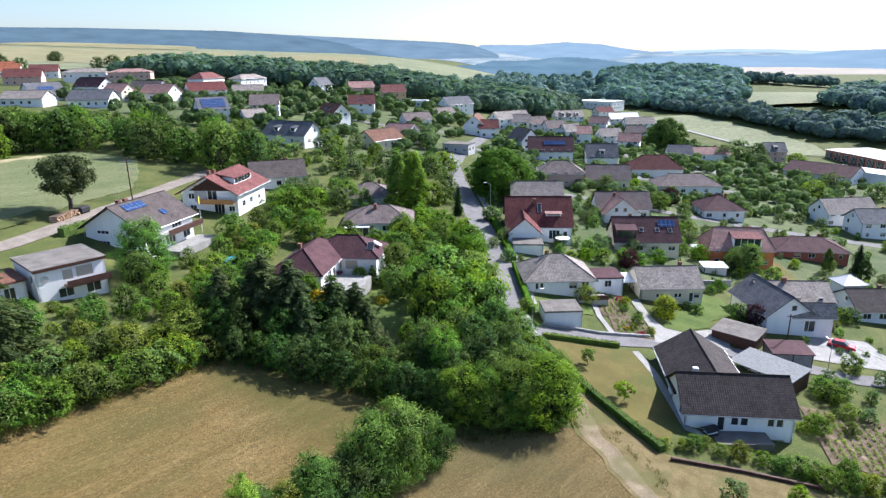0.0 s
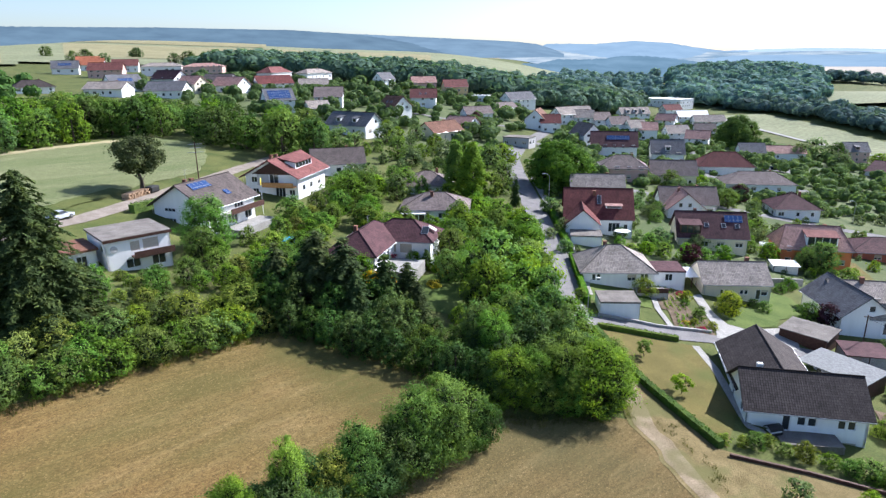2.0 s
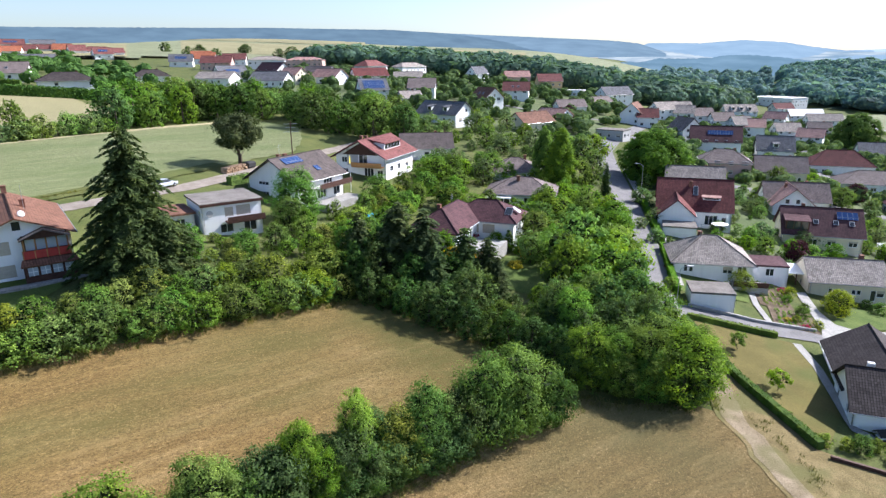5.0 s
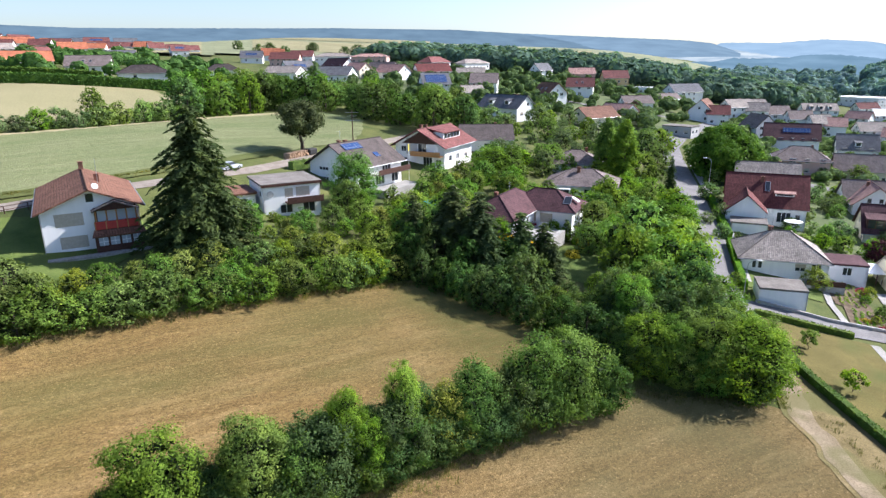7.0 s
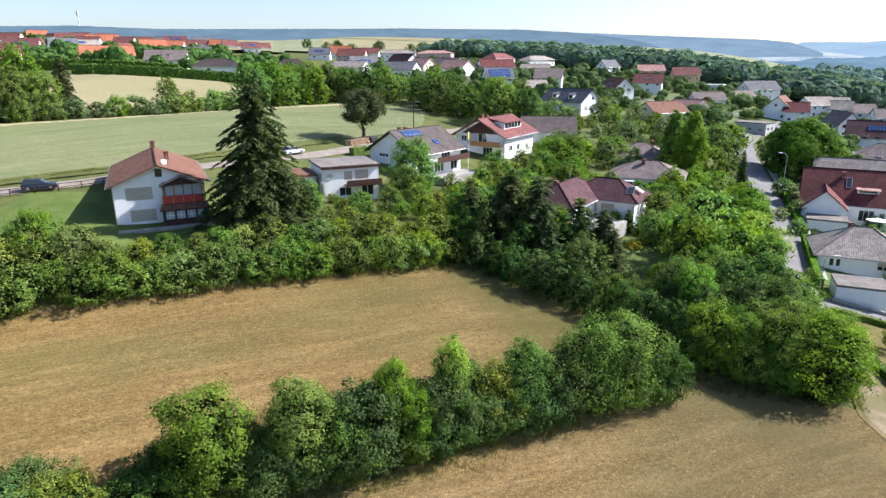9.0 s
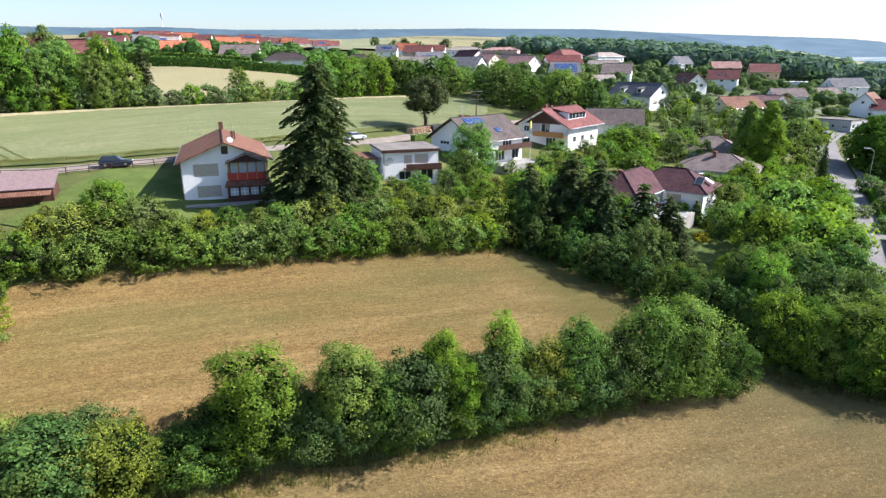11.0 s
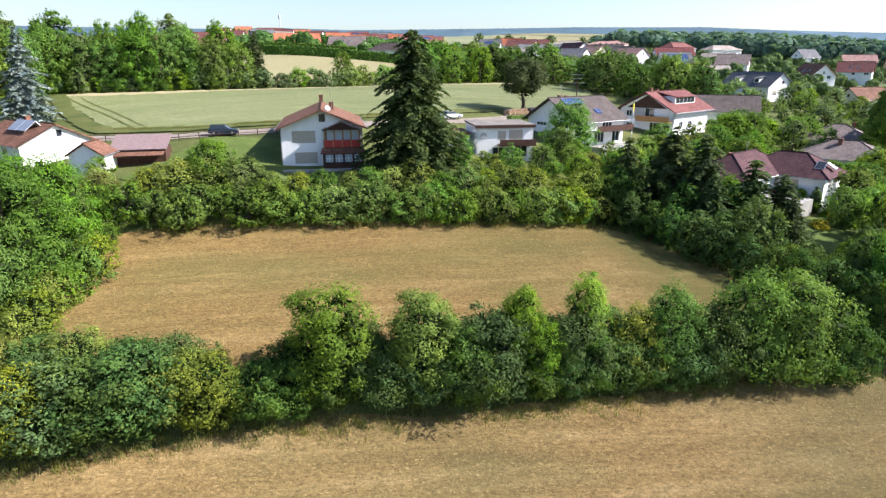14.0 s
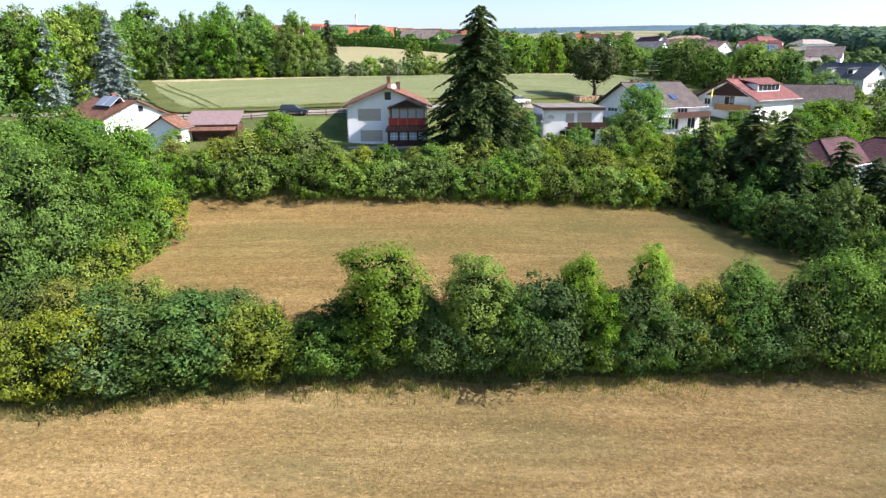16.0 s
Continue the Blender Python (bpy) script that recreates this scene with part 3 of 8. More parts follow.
strip("valley_street", [(6, 262), (40, 248), (72, 250), (104, 246), (150, 236)], 5.0, M["asphalt"], "grey village street between valley houses", "street", 0.14)
strip("valley_street", [(22, 200), (60, 196), (104, 186), (140, 178)], 4.5, M["asphalt"], "grey village street between valley houses", "street", 0.14)
strip("valley_street", [(72, 250), (80, 300), (92, 360), (100, 440)], 4.5, M["asphalt"], "grey village street between valley houses", "street", 0.15)
strip("slope_street", [(2, 300), (-36, 296), (-74, 312), (-110, 350), (-180, 372)], 4.5, M["asphalt"], "grey village street between slope houses", "street", 0.14)
patch("track_verge", [(13.4, 90.5), (18.4, 77.4), (24.6, 66.2), (33, 64.6), (44, 61.5), (62, 58), (62, 16), (40, 20), (33, 32), (27, 45), (20.5, 58), (16.6, 68.5), (15.2, 79), (14.0, 85)], M["verge"], "dry yellow-brown grass beside the dirt track", "verge", 1.5, 0.06)
patch("garden_lawn", [(-15, 88), (-2, 87), (-1.5, 101), (-11, 106), (-16, 100)], M["lawn"], "green garden lawn behind the grove", "lawn", 1.5, 0.1, 0.4)
strip("grass_verge", [(-161, 54), (-134, 46.6), (-113, 42.6), (-104, 42.2), (-94, 51.4), (-87, 64.5), (-80, 94), (-78.6, 115)], 3.4, M["grass"], "green grass verge along the wheat field", "verge", 0.2, 0, 0.3)

# ---- buildings ----
def wall_sheet(bm, pts, holes, thick, m):
    """An upright wall in its own x-z plane with openings through it, its outside at y = 0."""
    w = bmesh.new()
    w.faces.new([w.verts.new((x, 0, z)) for x, z in pts])
    cuts = sorted({round(h[0], 3) for h in holes} | {round(h[1], 3) for h in holes}), sorted({round(h[2], 3) for h in holes} | {round(h[3], 3) for h in holes})
    for a, vals in enumerate(cuts):
        for c in vals:
            bmesh.ops.bisect_plane(w, geom=w.verts[:] + w.edges[:] + w.faces[:], plane_co=(c, 0, 0) if a == 0 else (0, 0, c), plane_no=(1, 0, 0) if a == 0 else (0, 0, 1))
    gone = [f for f in w.faces if any(h[0] < f.calc_center_median().x < h[1] and h[2] < f.calc_center_median().z < h[3] for h in holes)]
    bmesh.ops.delete(w, geom=gone, context="FACES")
    ext = bmesh.ops.extrude_face_region(w, geom=w.faces[:])
    bmesh.ops.translate(w, vec=(0, thick, 0), verts=[v for v in ext["geom"] if isinstance(v, bmesh.types.BMVert)])
    bmesh.ops.recalc_face_normals(w, faces=w.faces[:])
    me = bpy.data.meshes.new("tmp")
    w.to_mesh(me)
    w.free()
    me.transform(m)
    bm.from_mesh(me)
    bpy.data.meshes.remove(me)


def slab(bm, quad, thick, flip=False):
    """A roof slope with its thickness; its uv runs in metres along the eave and up the slope. quad: eave, eave, ridge, ridge (or one apex)."""
    uvl = bm.loops.layers.uv.verify()
    p = [Vector(q) for q in quad]
    n = (p[1] - p[0]).cross(p[2] - p[0]).normalized()
    if n.z < 0:
        p.reverse()
        n = -n
        p = p[1:] + p[:1] if False else p
    low = sorted(p, key=lambda q: q.z)[:2]
    e = (low[1] - low[0]).normalized()
    up = n.cross(e)
    top = [bm.verts.new(q) for q in p]
    bot = [bm.verts.new(q - n * thick) for q in p]
    fs = [bm.faces.new(top), bm.faces.new(bot[::-1])]
    for i in range(len(p)):
        j = (i + 1) % len(p)
        fs.append(bm.faces.new((top[i], bot[i], bot[j], top[j])))
    for f in fs:
        for lp in f.loops:
            d = lp.vert.co - low[0]
            lp[uvl].uv = (d.dot(e) + 50, d.dot(up) + 50)


def slab_mesh(quad, thick):
    bm = bmesh.new()
    slab(bm, quad, thick)
    return bm


WINDOW_MESHES = {}


def window(parent, m, w, h, shut=0.0, frame_mat="frame", bars=1):
    """A window set into its opening: frame with bars, panes behind, sill, and a roller blind where it is down."""
    key = (round(w, 2), round(h, 2), frame_mat, bars)
    if key not in WINDOW_MESHES:
        f = 0.09
        bm = bmesh.new()
        lights = [(-w / 2 + f / 2 + (w - f) * k / (bars + 1) + f / 2, -w / 2 + f / 2 + (w - f) * (k + 1) / (bars + 1) - f / 2, f, h - f) for k in range(bars + 1)]
        wall_sheet(bm, [(-w / 2, 0), (w / 2, 0), (w / 2, h), (-w / 2, h)], lights, 0.08, pose(0, 0.08, 0))
        a = bpy.data.meshes.new("window")
        bm.to_mesh(a)
        bm.free()
        a.materials.append(M[frame_mat])
        bm = boxed(-w / 2 + 0.02, w / 2 - 0.02, 0.13, 0.145, 0.02, h - 0.02)
        b = bpy.data.meshes.new("pane")
        bm.to_mesh(b)
        bm.free()
        b.materials.append(M["glass"])
        WINDOW_MESHES[key] = a, b
    a, b = WINDOW_MESHES[key]
    ob = new("window", a)
    ob.parent, ob.matrix_basis = parent, m
    pane = new("pane", b)
    pane.parent = ob
    if shut > 0:
        part("roller_shutter", boxed(-w / 2 + 0.02, w / 2 - 0.02, 0.03, 0.07, h * (1 - shut), h), M["shutter"], ob)
    return ob


SIDES = ("front", "back", "left", "right")


BLOCK = []


def house(name, label, x, y, ang, L, W, he, hr, roof="gable", roof_mat="roof_brown", wall_mat="white", z=None, over=0.6, gable_over=0.5, wins=None, chimneys=((0.2, 0.12),), category="house", group="", seed=0, sky=(), solar=(), storeys=None, base=1.5, frame_mat="frame", ratio=1.0, dormers=0, into=None, skip=(), shut=None):
    """A house: its ridge lies along its own x, L long and W wide, with eaves at he and ridge at hr over its floor.
    wins: side -> list of (along, sill, width, height). sky and solar: (side, along, up, width, height) on a slope.
    into: an earlier house that this one is a wing of; skip: its walls that are not built."""
    rnd = random.Random(seed * 31 + int(x * 3 + y))
    if z is None:
        c, s = math.cos(radians(ang)), math.sin(radians(ang))
        z = sum(height(x + c * a * L / 2 - s * b * W / 2, y + s * a * L / 2 + c * b * W / 2) for a in (-1, 1) for b in (-1, 1)) / 4 + 0.25
    own = pose(x, y, z, 0, 0, ang)
    root = into or thing(name, own, label, category, group)
    Q = root.matrix_basis.inverted() @ own if into else Matrix()
    storeys = storeys or max(1, round(he / 2.8))
    if wins is None:
        wins = {}
        for side, ln in zip(SIDES, (L, L, W, W)):
            ws = []
            for st in range(storeys):
                k = max(1, int(ln / 3.4))
                for i in range(k):
                    if rnd.random() < 0.8:
                        ws.append(((i + 0.5) / k * ln - ln / 2 + rnd.uniform(-0.3, 0.3), 0.9 + 2.75 * st, rnd.choice((1.0, 1.3, 1.7)), 1.25))
            if side in ("left", "right") and roof == "gable" and hr - he > 2.2:
                ws.append((rnd.uniform(-0.8, 0.8), he + 0.35, 1.1, 1.15))
            wins[side] = ws
    bm = bmesh.new()
    for side in SIDES:
        if side in skip:
            continue
        ln = L if side in ("front", "back") else W
        pts = [(-ln / 2, -base), (ln / 2, -base), (ln / 2, he), (-ln / 2, he)]
        if roof == "gable" and side in ("left", "right"):
            pts = [(-ln / 2, -base), (ln / 2, -base), (ln / 2, he), (0, hr - 0.15), (-ln / 2, he)]
        if roof == "shed" and side in ("left", "right"):
            k = (he, hr) if side == "left" else (hr, he)
            pts = [(-ln / 2, -base), (ln / 2, -base), (ln / 2, k[0] - 0.2), (-ln / 2, k[1] - 0.2)]
        if roof == "shed" and side == "back":
            pts = [(-ln / 2, -base), (ln / 2, -base), (ln / 2, hr - 0.2), (-ln / 2, hr - 0.2)]
        m = {"front": pose(0, -W / 2, 0), "back": pose(0, W / 2, 0, 0, 0, 180), "left": pose(-L / 2, 0, 0, 0, 0, -90), "right": pose(L / 2, 0, 0, 0, 0, 90)}[side]
        ins = 0.0 if side in ("front", "back") else 0.003
        holes = [(a - w / 2, a + w / 2, s, s + hh) for a, s, w, hh, *_ in wins.get(side, ())]
        wall_sheet(bm, pts, holes, 0.28, m @ pose(0, ins, 0))
        for a, s, w, hh, *opt in wins.get(side, ()):
            window(root, Q @ m @ pose(a, 0, s), w, hh, (opt[0] if opt else (rnd.choice((0, 0, 0.3, 0.6, 0)))), frame_mat, max(0, round(w / 0.9) - 1))
    part("wall", bm, M[wall_mat], root, "", Q)
    bm = bmesh.new()
    t = 0.18
    X, Y = L / 2 + gable_over, W / 2 + over
    drop = over * (hr - he) / (W / 2)
    e = he - drop + 0.12
    r = hr + 0.12
    if roof == "gable":
        slab(bm, ((-X, -Y, e), (X, -Y, e), (X, 0, r), (-X, 0, r)), t)
        slab(bm, ((X, Y, e), (-X, Y, e), (-X, 0, r), (X, 0, r)), t)
    elif roof == "hip":
        X = L / 2 + over
        k = max(0.02, L / 2 - W / 2 * ratio)
        slab(bm, ((-X, -Y, e), (X, -Y, e), (k, 0, r), (-k, 0, r)), t)
        slab(bm, ((X, Y, e), (-X, Y, e), (-k, 0, r), (k, 0, r)), t)
        slab(bm, ((X, -Y, e), (X, Y, e), (k, 0, r)), t)
        slab(bm, ((-X, Y, e), (-X, -Y, e), (-k, 0, r)), t)
    elif roof == "shed":
        slab(bm, ((-X, -Y, he), (X, -Y, he), (X, Y, hr), (-X, Y, hr)), t)
    else:
        slab(bm, ((-X, -Y, he + 0.22), (X, -Y, he + 0.22), (X, Y, he + 0.23), (-X, Y, he + 0.23)), 0.3)
    roof_ob = part("roof", bm, M[roof_mat], root, "", Q)
    if roof in ("gable", "hip"):
        bm = bmesh.new()
        k = X if roof == "gable" else max(0.02, L / 2 - W / 2 * ratio)
        cylinder(bm, (-k, 0, r - 0.02), (k, 0, r - 0.02), 0.12, 0.12, 6)
        if roof == "hip":
            for sx in (-1, 1):
                for sy in (-1, 1):
                    cylinder(bm, (sx * k, 0, r - 0.02), (sx * X, sy * Y, e - 0.02), 0.1, 0.1, 6)
        part("ridge_cap", bm, M[roof_mat], roof_ob)
        for sy, side in ((-1, "front"), (1, "back")):
            if side in skip:
                continue
            bm = cylinder(bmesh.new(), (-X, sy * (Y + 0.06), e - 0.1), (X, sy * (Y + 0.06), e - 0.1), 0.07, 0.07, 6)
            cylinder(bm, (-X + 0.6, sy * (W / 2 + 0.05), e - 0.15), (-X + 0.6, sy * (W / 2 + 0.05), 0.0), 0.045, 0.045, 6)
            part("gutter", bm, M["metal"], root, "", Q)
    slope = math.atan2(hr - he, W / 2)

    def on_slope(side, a, up):
        d = -1 if side == "front" else 1
        run = W / 2 - up * math.cos(slope)
        return Q @ Matrix.Translation((a, d * run, he + 0.12 + up * math.sin(slope))) @ Euler((-d * slope, 0, 0)).to_matrix().to_4x4()

    for side, a, up, w, hh in sky:
        ob = part("roof_window", boxed(-w / 2, w / 2, -hh / 2, hh / 2, 0.0, 0.09), M["metal"], root, "", on_slope(side, a, up))
        part("pane", boxed(-w / 2 + 0.08, w / 2 - 0.08, -hh / 2 + 0.08, hh / 2 - 0.08, 0.08, 0.1), M["glass"], ob)
    for side, a, up, w, hh in solar:
        bm = boxed(-w / 2, w / 2, -hh / 2, hh / 2, 0.08, 0.14)
        uvl = bm.loops.layers.uv.verify()
        for f in bm.faces:
            for lp in f.loops:
                lp[uvl].uv = (lp.vert.co.x + 50, lp.vert.co.y + 50)
        part("solar_panel", bm, M["solar"], root, "blue solar panels on the roof", on_slope(side, a, up))
    for k in range(dormers):
        a = (k + 0.5) / dormers * L * 0.8 - L * 0.4
        dormer(root, Q @ pose(a, 0, 0), W, he, hr, 2.0, roof_mat, wall_mat)
    for a, b in chimneys:
        cx, cy = a * L, b * W
        zr = hr - abs(cy) / (W / 2) * (hr - he) if roof in ("gable", "hip") else he
        bm = boxed(cx - 0.33, cx + 0.33, cy - 0.3, cy + 0.3, zr - 0.5, zr + 1.05)
        box(bm, cx - 0.4, cx + 0.4, cy - 0.37, cy + 0.37, zr + 1.05, zr + 1.15)
        part("chimney", bm, M["chimney"], root, "", Q)
    BLOCK.append((x, y, max(L, W) * 0.55 + 0.5))
    return root


def dormer(root, m, W, he, hr, wide, roof_mat, wall_mat, up=0.45, tall=1.5, low=0.9, n=1):
    """A dormer on the front slope, with a lean-to roof and a window band."""
    y0 = -W / 2 * (1 - low * 0.2)
    zs = he + (hr - he) * (1 - abs(y0) / (W / 2))
    bm = boxed(-wide / 2, wide / 2, y0, -0.15 * W / 2, zs - 0.2, zs + tall)
    d = part("dormer", bm, M[wall_mat], root, "", m)
    bm = bmesh.new()
    top = zs + tall
    slab(bm, ((-wide / 2 - 0.25, y0 - 0.35, top - 0.02), (wide / 2 + 0.25, y0 - 0.35, top - 0.02), (wide / 2 + 0.25, -0.02 * W, min(hr + 0.1, top + 0.9)), (-wide / 2 - 0.25, -0.02 * W, min(hr + 0.1, top + 0.9))), 0.15)
    part("dormer_roof", bm, M[roof_mat], root, "", m)
    for i in range(n):
        w = (wide - 0.4) / n
        x = -wide / 2 + 0.2 + w * (i + 0.5)
        part("dormer_window", boxed(x - w / 2 + 0.08, x + w / 2 - 0.08, y0 - 0.03, y0 + 0.05, zs + 0.25, zs + tall - 0.25), M["glass"], d, "dark dormer window")



def piece(root, name, material, *b, label="", m=None):
    return part(name, boxed(*b), M[material], root, label, m)


# bungalow with the dark roof at the corner of the lawn
bh = house("bungalow", "white bungalow with dark brown tiled gable roof", 37.2, 76.6, -5, 13.8, 8.8, 2.9, 6.0, roof_mat="roof_dark", z=-1.1, base=3.0, seed=1, chimneys=(),
    wins={"front": [(-2.2, 0.0, 0.95, 2.1, 0), (-0.5, 0.85, 1.0, 1.2, 0), (0.7, 0.85, 1.0, 1.2, 0), (4.0, 0.85, 0.9, 1.2, 0), (5.1, 0.85, 0.9, 1.2, 0), (4.6, -2.1, 2.6, 1.2, 1.0)], "left": [(2.2, 0.9, 1.1, 1.2, 0), (-2.4, 0.4, 1.0, 1.9, 0)]})
house("wing", "", 36.1, 84.1, -96, 13.8, 9.6, 2.9, 5.95, roof_mat="roof_dark", z=-1.1, base=2.5, seed=2, into=bh, chimneys=(), wins={"front": [], "back": [(0.5, 0.8, 1.4, 1.2, 0)], "left": [(0, 0.8, 1.6, 1.2, 0)]}, skip=("right",))
q = bh.matrix_basis.inverted()
part("terrace", boxed(33.2, 40.2, 69.2, 72.2, -2.0, -1.0), M["gravel"], bh, "grey concrete terrace", q)
part("roof_vent", boxed(-4.9, -4.2, 0.5, 1.1, 5.3, 6.4), M["lightmetal"], bh)
# garage at the street corner
house("garage", "white rendered flat-roofed garage beside the street", 17.9, 100.7, 4, 6.4, 5.2, 2.6, 2.6, roof="flat", roof_mat="gravel", z=2.4, over=0.06, gable_over=0.06, wins={}, chimneys=(), category="garage")
# bungalow with the hipped roof
hb = house("hip_bungalow", "white bungalow with weathered grey hipped tile roof", 19.4, 117.6, 3, 13.0, 10.6, 2.9, 6.3, roof="hip", roof_mat="roof_grey", z=2.9, seed=3, base=2.5, chimneys=((-0.12, 0.1),), wins={"front": [(-4.4, 0.9, 0.7, 1.3, 0), (-3.5, 0.9, 0.7, 1.3, 0), (2.5, 0.9, 1.6, 1.3, 0.5), (4.8, 0.6, 1.5, 1.8, 0)], "left": [(1, 0.9, 1.2, 1.2)]})
house("annex", "", 29.5, 119.0, 3, 6.0, 6.0, 2.4, 2.6, roof="flat", roof_mat="roof_purple", z=2.2, into=hb, base=2.5, wins={"front": [(0, 0.6, 1.4, 1.4, 0)]}, chimneys=(), over=0.1, gable_over=0.1)
piece(hb, "veranda", "concrete", 3.0, 8.5, -8.3, -5.3, -2.0, -0.3)
piece(hb, "veranda_rail", "wood", 3.0, 8.5, -8.3, -8.15, -0.3, 0.6)
# house with the large wine-red roof
wh = house("wine_roof_house", "white house with large wine-red gable roof and front gable", 19.9, 151.5, -2, 15.4, 13.0, 3.4, 9.2, roof_mat="roof_wine", z=4.2, seed=4, base=2.5, over=0.4, sky=(("front", 0.2, 5.2, 1.0, 2.6),), chimneys=((-0.06, -0.12),), wins={"front": [(3.6, 0.2, 2.6, 2.2, 0), (6.2, 0.7, 1.0, 1.4, 0)], "left": [(-2, 0.9, 1.2, 1.2), (2, 0.9, 1.2, 1.2), (0, 4.2, 1.2, 1.2)]})
house("front_gable", "", 15.7, 144.0, 88, 9.0, 7.4, 3.4, 6.6, roof_mat="roof_wine", z=4.2, into=wh, base=2.5, over=0.35, gable_over=0.3, chimneys=(), wins={}, skip=("right",))
house("porch", "", 16.0, 136.4, -2, 6.6, 5.0, 2.6, 2.6, roof="flat", roof_mat="gravel", z=3.6, into=wh, base=2.5, over=0.1, gable_over=0.1, chimneys=(), wins={})
dormer(wh, pose(3.5, 0, 0), 13.0, 3.4, 9.2, 3.6, "roof_pink", "white", tall=0.8, low=1.6)
# cream house with the old grey roof
ch = house("cream_house", "cream house with weathered grey tiled roof", 42.0, 120.4, 2, 12.4, 8.6, 3.3, 6.1, roof_mat="roof_grey", wall_mat="cream", z=-0.5, base=2.5, seed=5, gable_over=0.2, chimneys=((0.25, 0.08),), wins={"front": [(-2.6, 1.0, 0.7, 0.9, 0), (-1.8, 1.0, 0.7, 0.9, 0), (1.0, 1.0, 0.7, 0.9, 0), (1.8, 1.0, 0.7, 0.9, 0), (4.0, 0.0, 0.9, 2.0, 0), (5.1, 0.8, 1.2, 1.2, 0.4)], "left": [(0, 1.0, 1.0, 1.0, 0)]})
# house with roof windows and collectors
sh = house("skylight_house", "house with purple-brown roof, roof windows and solar panel", 46.3, 151.5, -3, 15.2, 10.6, 3.4, 8.0, roof_mat="roof_purple", wall_mat="cream", z=0.1, base=2.5, seed=6, chimneys=((-0.22, 0.06),), sky=(("front", -1.2, 3.0, 1.0, 1.2), ("front", 2.6, 3.0, 1.0, 1.2), ("front", 5.6, 2.9, 1.0, 1.2)), solar=(("front", 4.9, 4.9, 4.0, 2.0),))
dormer(sh, pose(-5.0, 0, 0), 10.6, 3.4, 8.0, 4.6, "roof_purple", "wood", tall=2.2, low=0.4, n=3)
# gabled house behind it
gh = house("twin_gable_house", "white house with purple-red and brown roof", 48.0, 181.0, 0, 15.0, 9.0, 3.6, 7.4, roof_mat="roof_brown", z=1.0, base=3, seed=12)
house("gable_wing", "", 46.0, 176.5, 90, 11.0, 9.5, 3.4, 7.4, roof_mat="roof_pink", z=1.0, into=gh, base=3, seed=13, chimneys=((0.1, 0.1),), wins={"left": [(-1.6, 3.6, 1.0, 1.2, 0), (0.8, 3.6, 1.0, 1.2, 0), (-2, 0.8, 1.4, 1.3, 0)]})
# orange house
og = house("orange_house", "bright orange house with red hipped roof and wide dormer", 69.6, 151.6, -6, 15.0, 10.0, 4.6, 8.8, roof="hip", ratio=0.35, roof_mat="roof_pink", wall_mat="orange", z=-3.6, base=2.5, seed=14, over=0.5)
dormer(og, pose(1.2, 0, 0), 10.0, 4.6, 8.8, 6.5, "roof_red", "white", tall=2.3, low=0.5, n=4)
# white house with the grey cross roof
dh = house("cross_roof_house", "white split-level house with pale and dark grey roofs", 65.5, 117.5, -4, 13.0, 9.0, 4.2, 6.6, roof_mat="roof_grey", z=-3.2, base=2.5, seed=15, chimneys=((-0.1, -0.05),))
house("cross_wing", "", 60.3, 113.6, -84, 12.5, 8.5, 4.0, 7.2, roof_mat="roof_slate", z=-3.2, into=dh, base=2.5, seed=16, sky=(("back", -1.0, 3.0, 0.8, 1.1), ("back", 1.5, 2.6, 0.8, 1.1)), chimneys=())
house("loggia", "", 65.5, 108.8, -4, 7.0, 2.6, 3.8, 5.4, roof_mat="roof_grey", z=-3.2, into=dh, base=2.0, chimneys=(), wins={"front": [(-0.6, 0.2, 2.2, 2.2, 0)]})
# sheds and shelters in the valley gardens
def shelter(label, x, y, ang, L, W, h, roof_mat, wall_mat, closed=("back", "left"), lean=0.25, z=None, name="carport"):
    z = min(height(x + a, y + b) for a in (-L / 3, L / 3) for b in (-W / 3, W / 3)) if z is None else z
    root = thing(name, pose(x, y, z, 0, 0, ang), label, "shelter")
    bm = bmesh.new()
    slab(bm, ((-L / 2 - 0.3, -W / 2 - 0.3, h), (L / 2 + 0.3, -W / 2 - 0.3, h), (L / 2 + 0.3, W / 2 + 0.3, h + lean), (-L / 2 - 0.3, W / 2 + 0.3, h + lean)), 0.14)
    part("roof", bm, M[roof_mat], root)
    for sx in (-1, 0, 1):
        for sy in (-1, 1):
            piece(root, "post", "wood", sx * L / 2 - 0.08, sx * L / 2 + 0.08, sy * W / 2 - 0.08, sy * W / 2 + 0.08, -1.0, h - 0.05)
    for side in closed:
        b = {"back": (-L / 2, L / 2, W / 2 - 0.04, W / 2 + 0.06, -1.2, h), "front": (-L / 2, L / 2, -W / 2 - 0.06, -W / 2 + 0.04, -1.2, h - 0.05), "left": (-L / 2 - 0.06, -L / 2 + 0.04, -W / 2, W / 2, -1.2, h - 0.05), "right": (L / 2 - 0.04, L / 2 + 0.06, -W / 2, W / 2, -1.2, h - 0.05)}[side]
        piece(root, "boarding", wall_mat, *b)
    BLOCK.append((x, y, max(L, W) * 0.5))
    return root


shelter("grey sheet-roofed carport with dark boarded sides", 48.8, 89.2, -52, 9.2, 6.0, 2.7, "sheet", "wood", ("right", "back"))
shelter("dark boarded carport with pale flat roof", 49.4, 101.8, -42, 7.0, 5.4, 2.6, "gravel", "wood", ("front", "right"))
shelter("low shed with red-brown roof", 55.4, 96.5, -6, 6.0, 4.6, 2.6, "roof_purple", "concrete", ("front", "right", "left"))
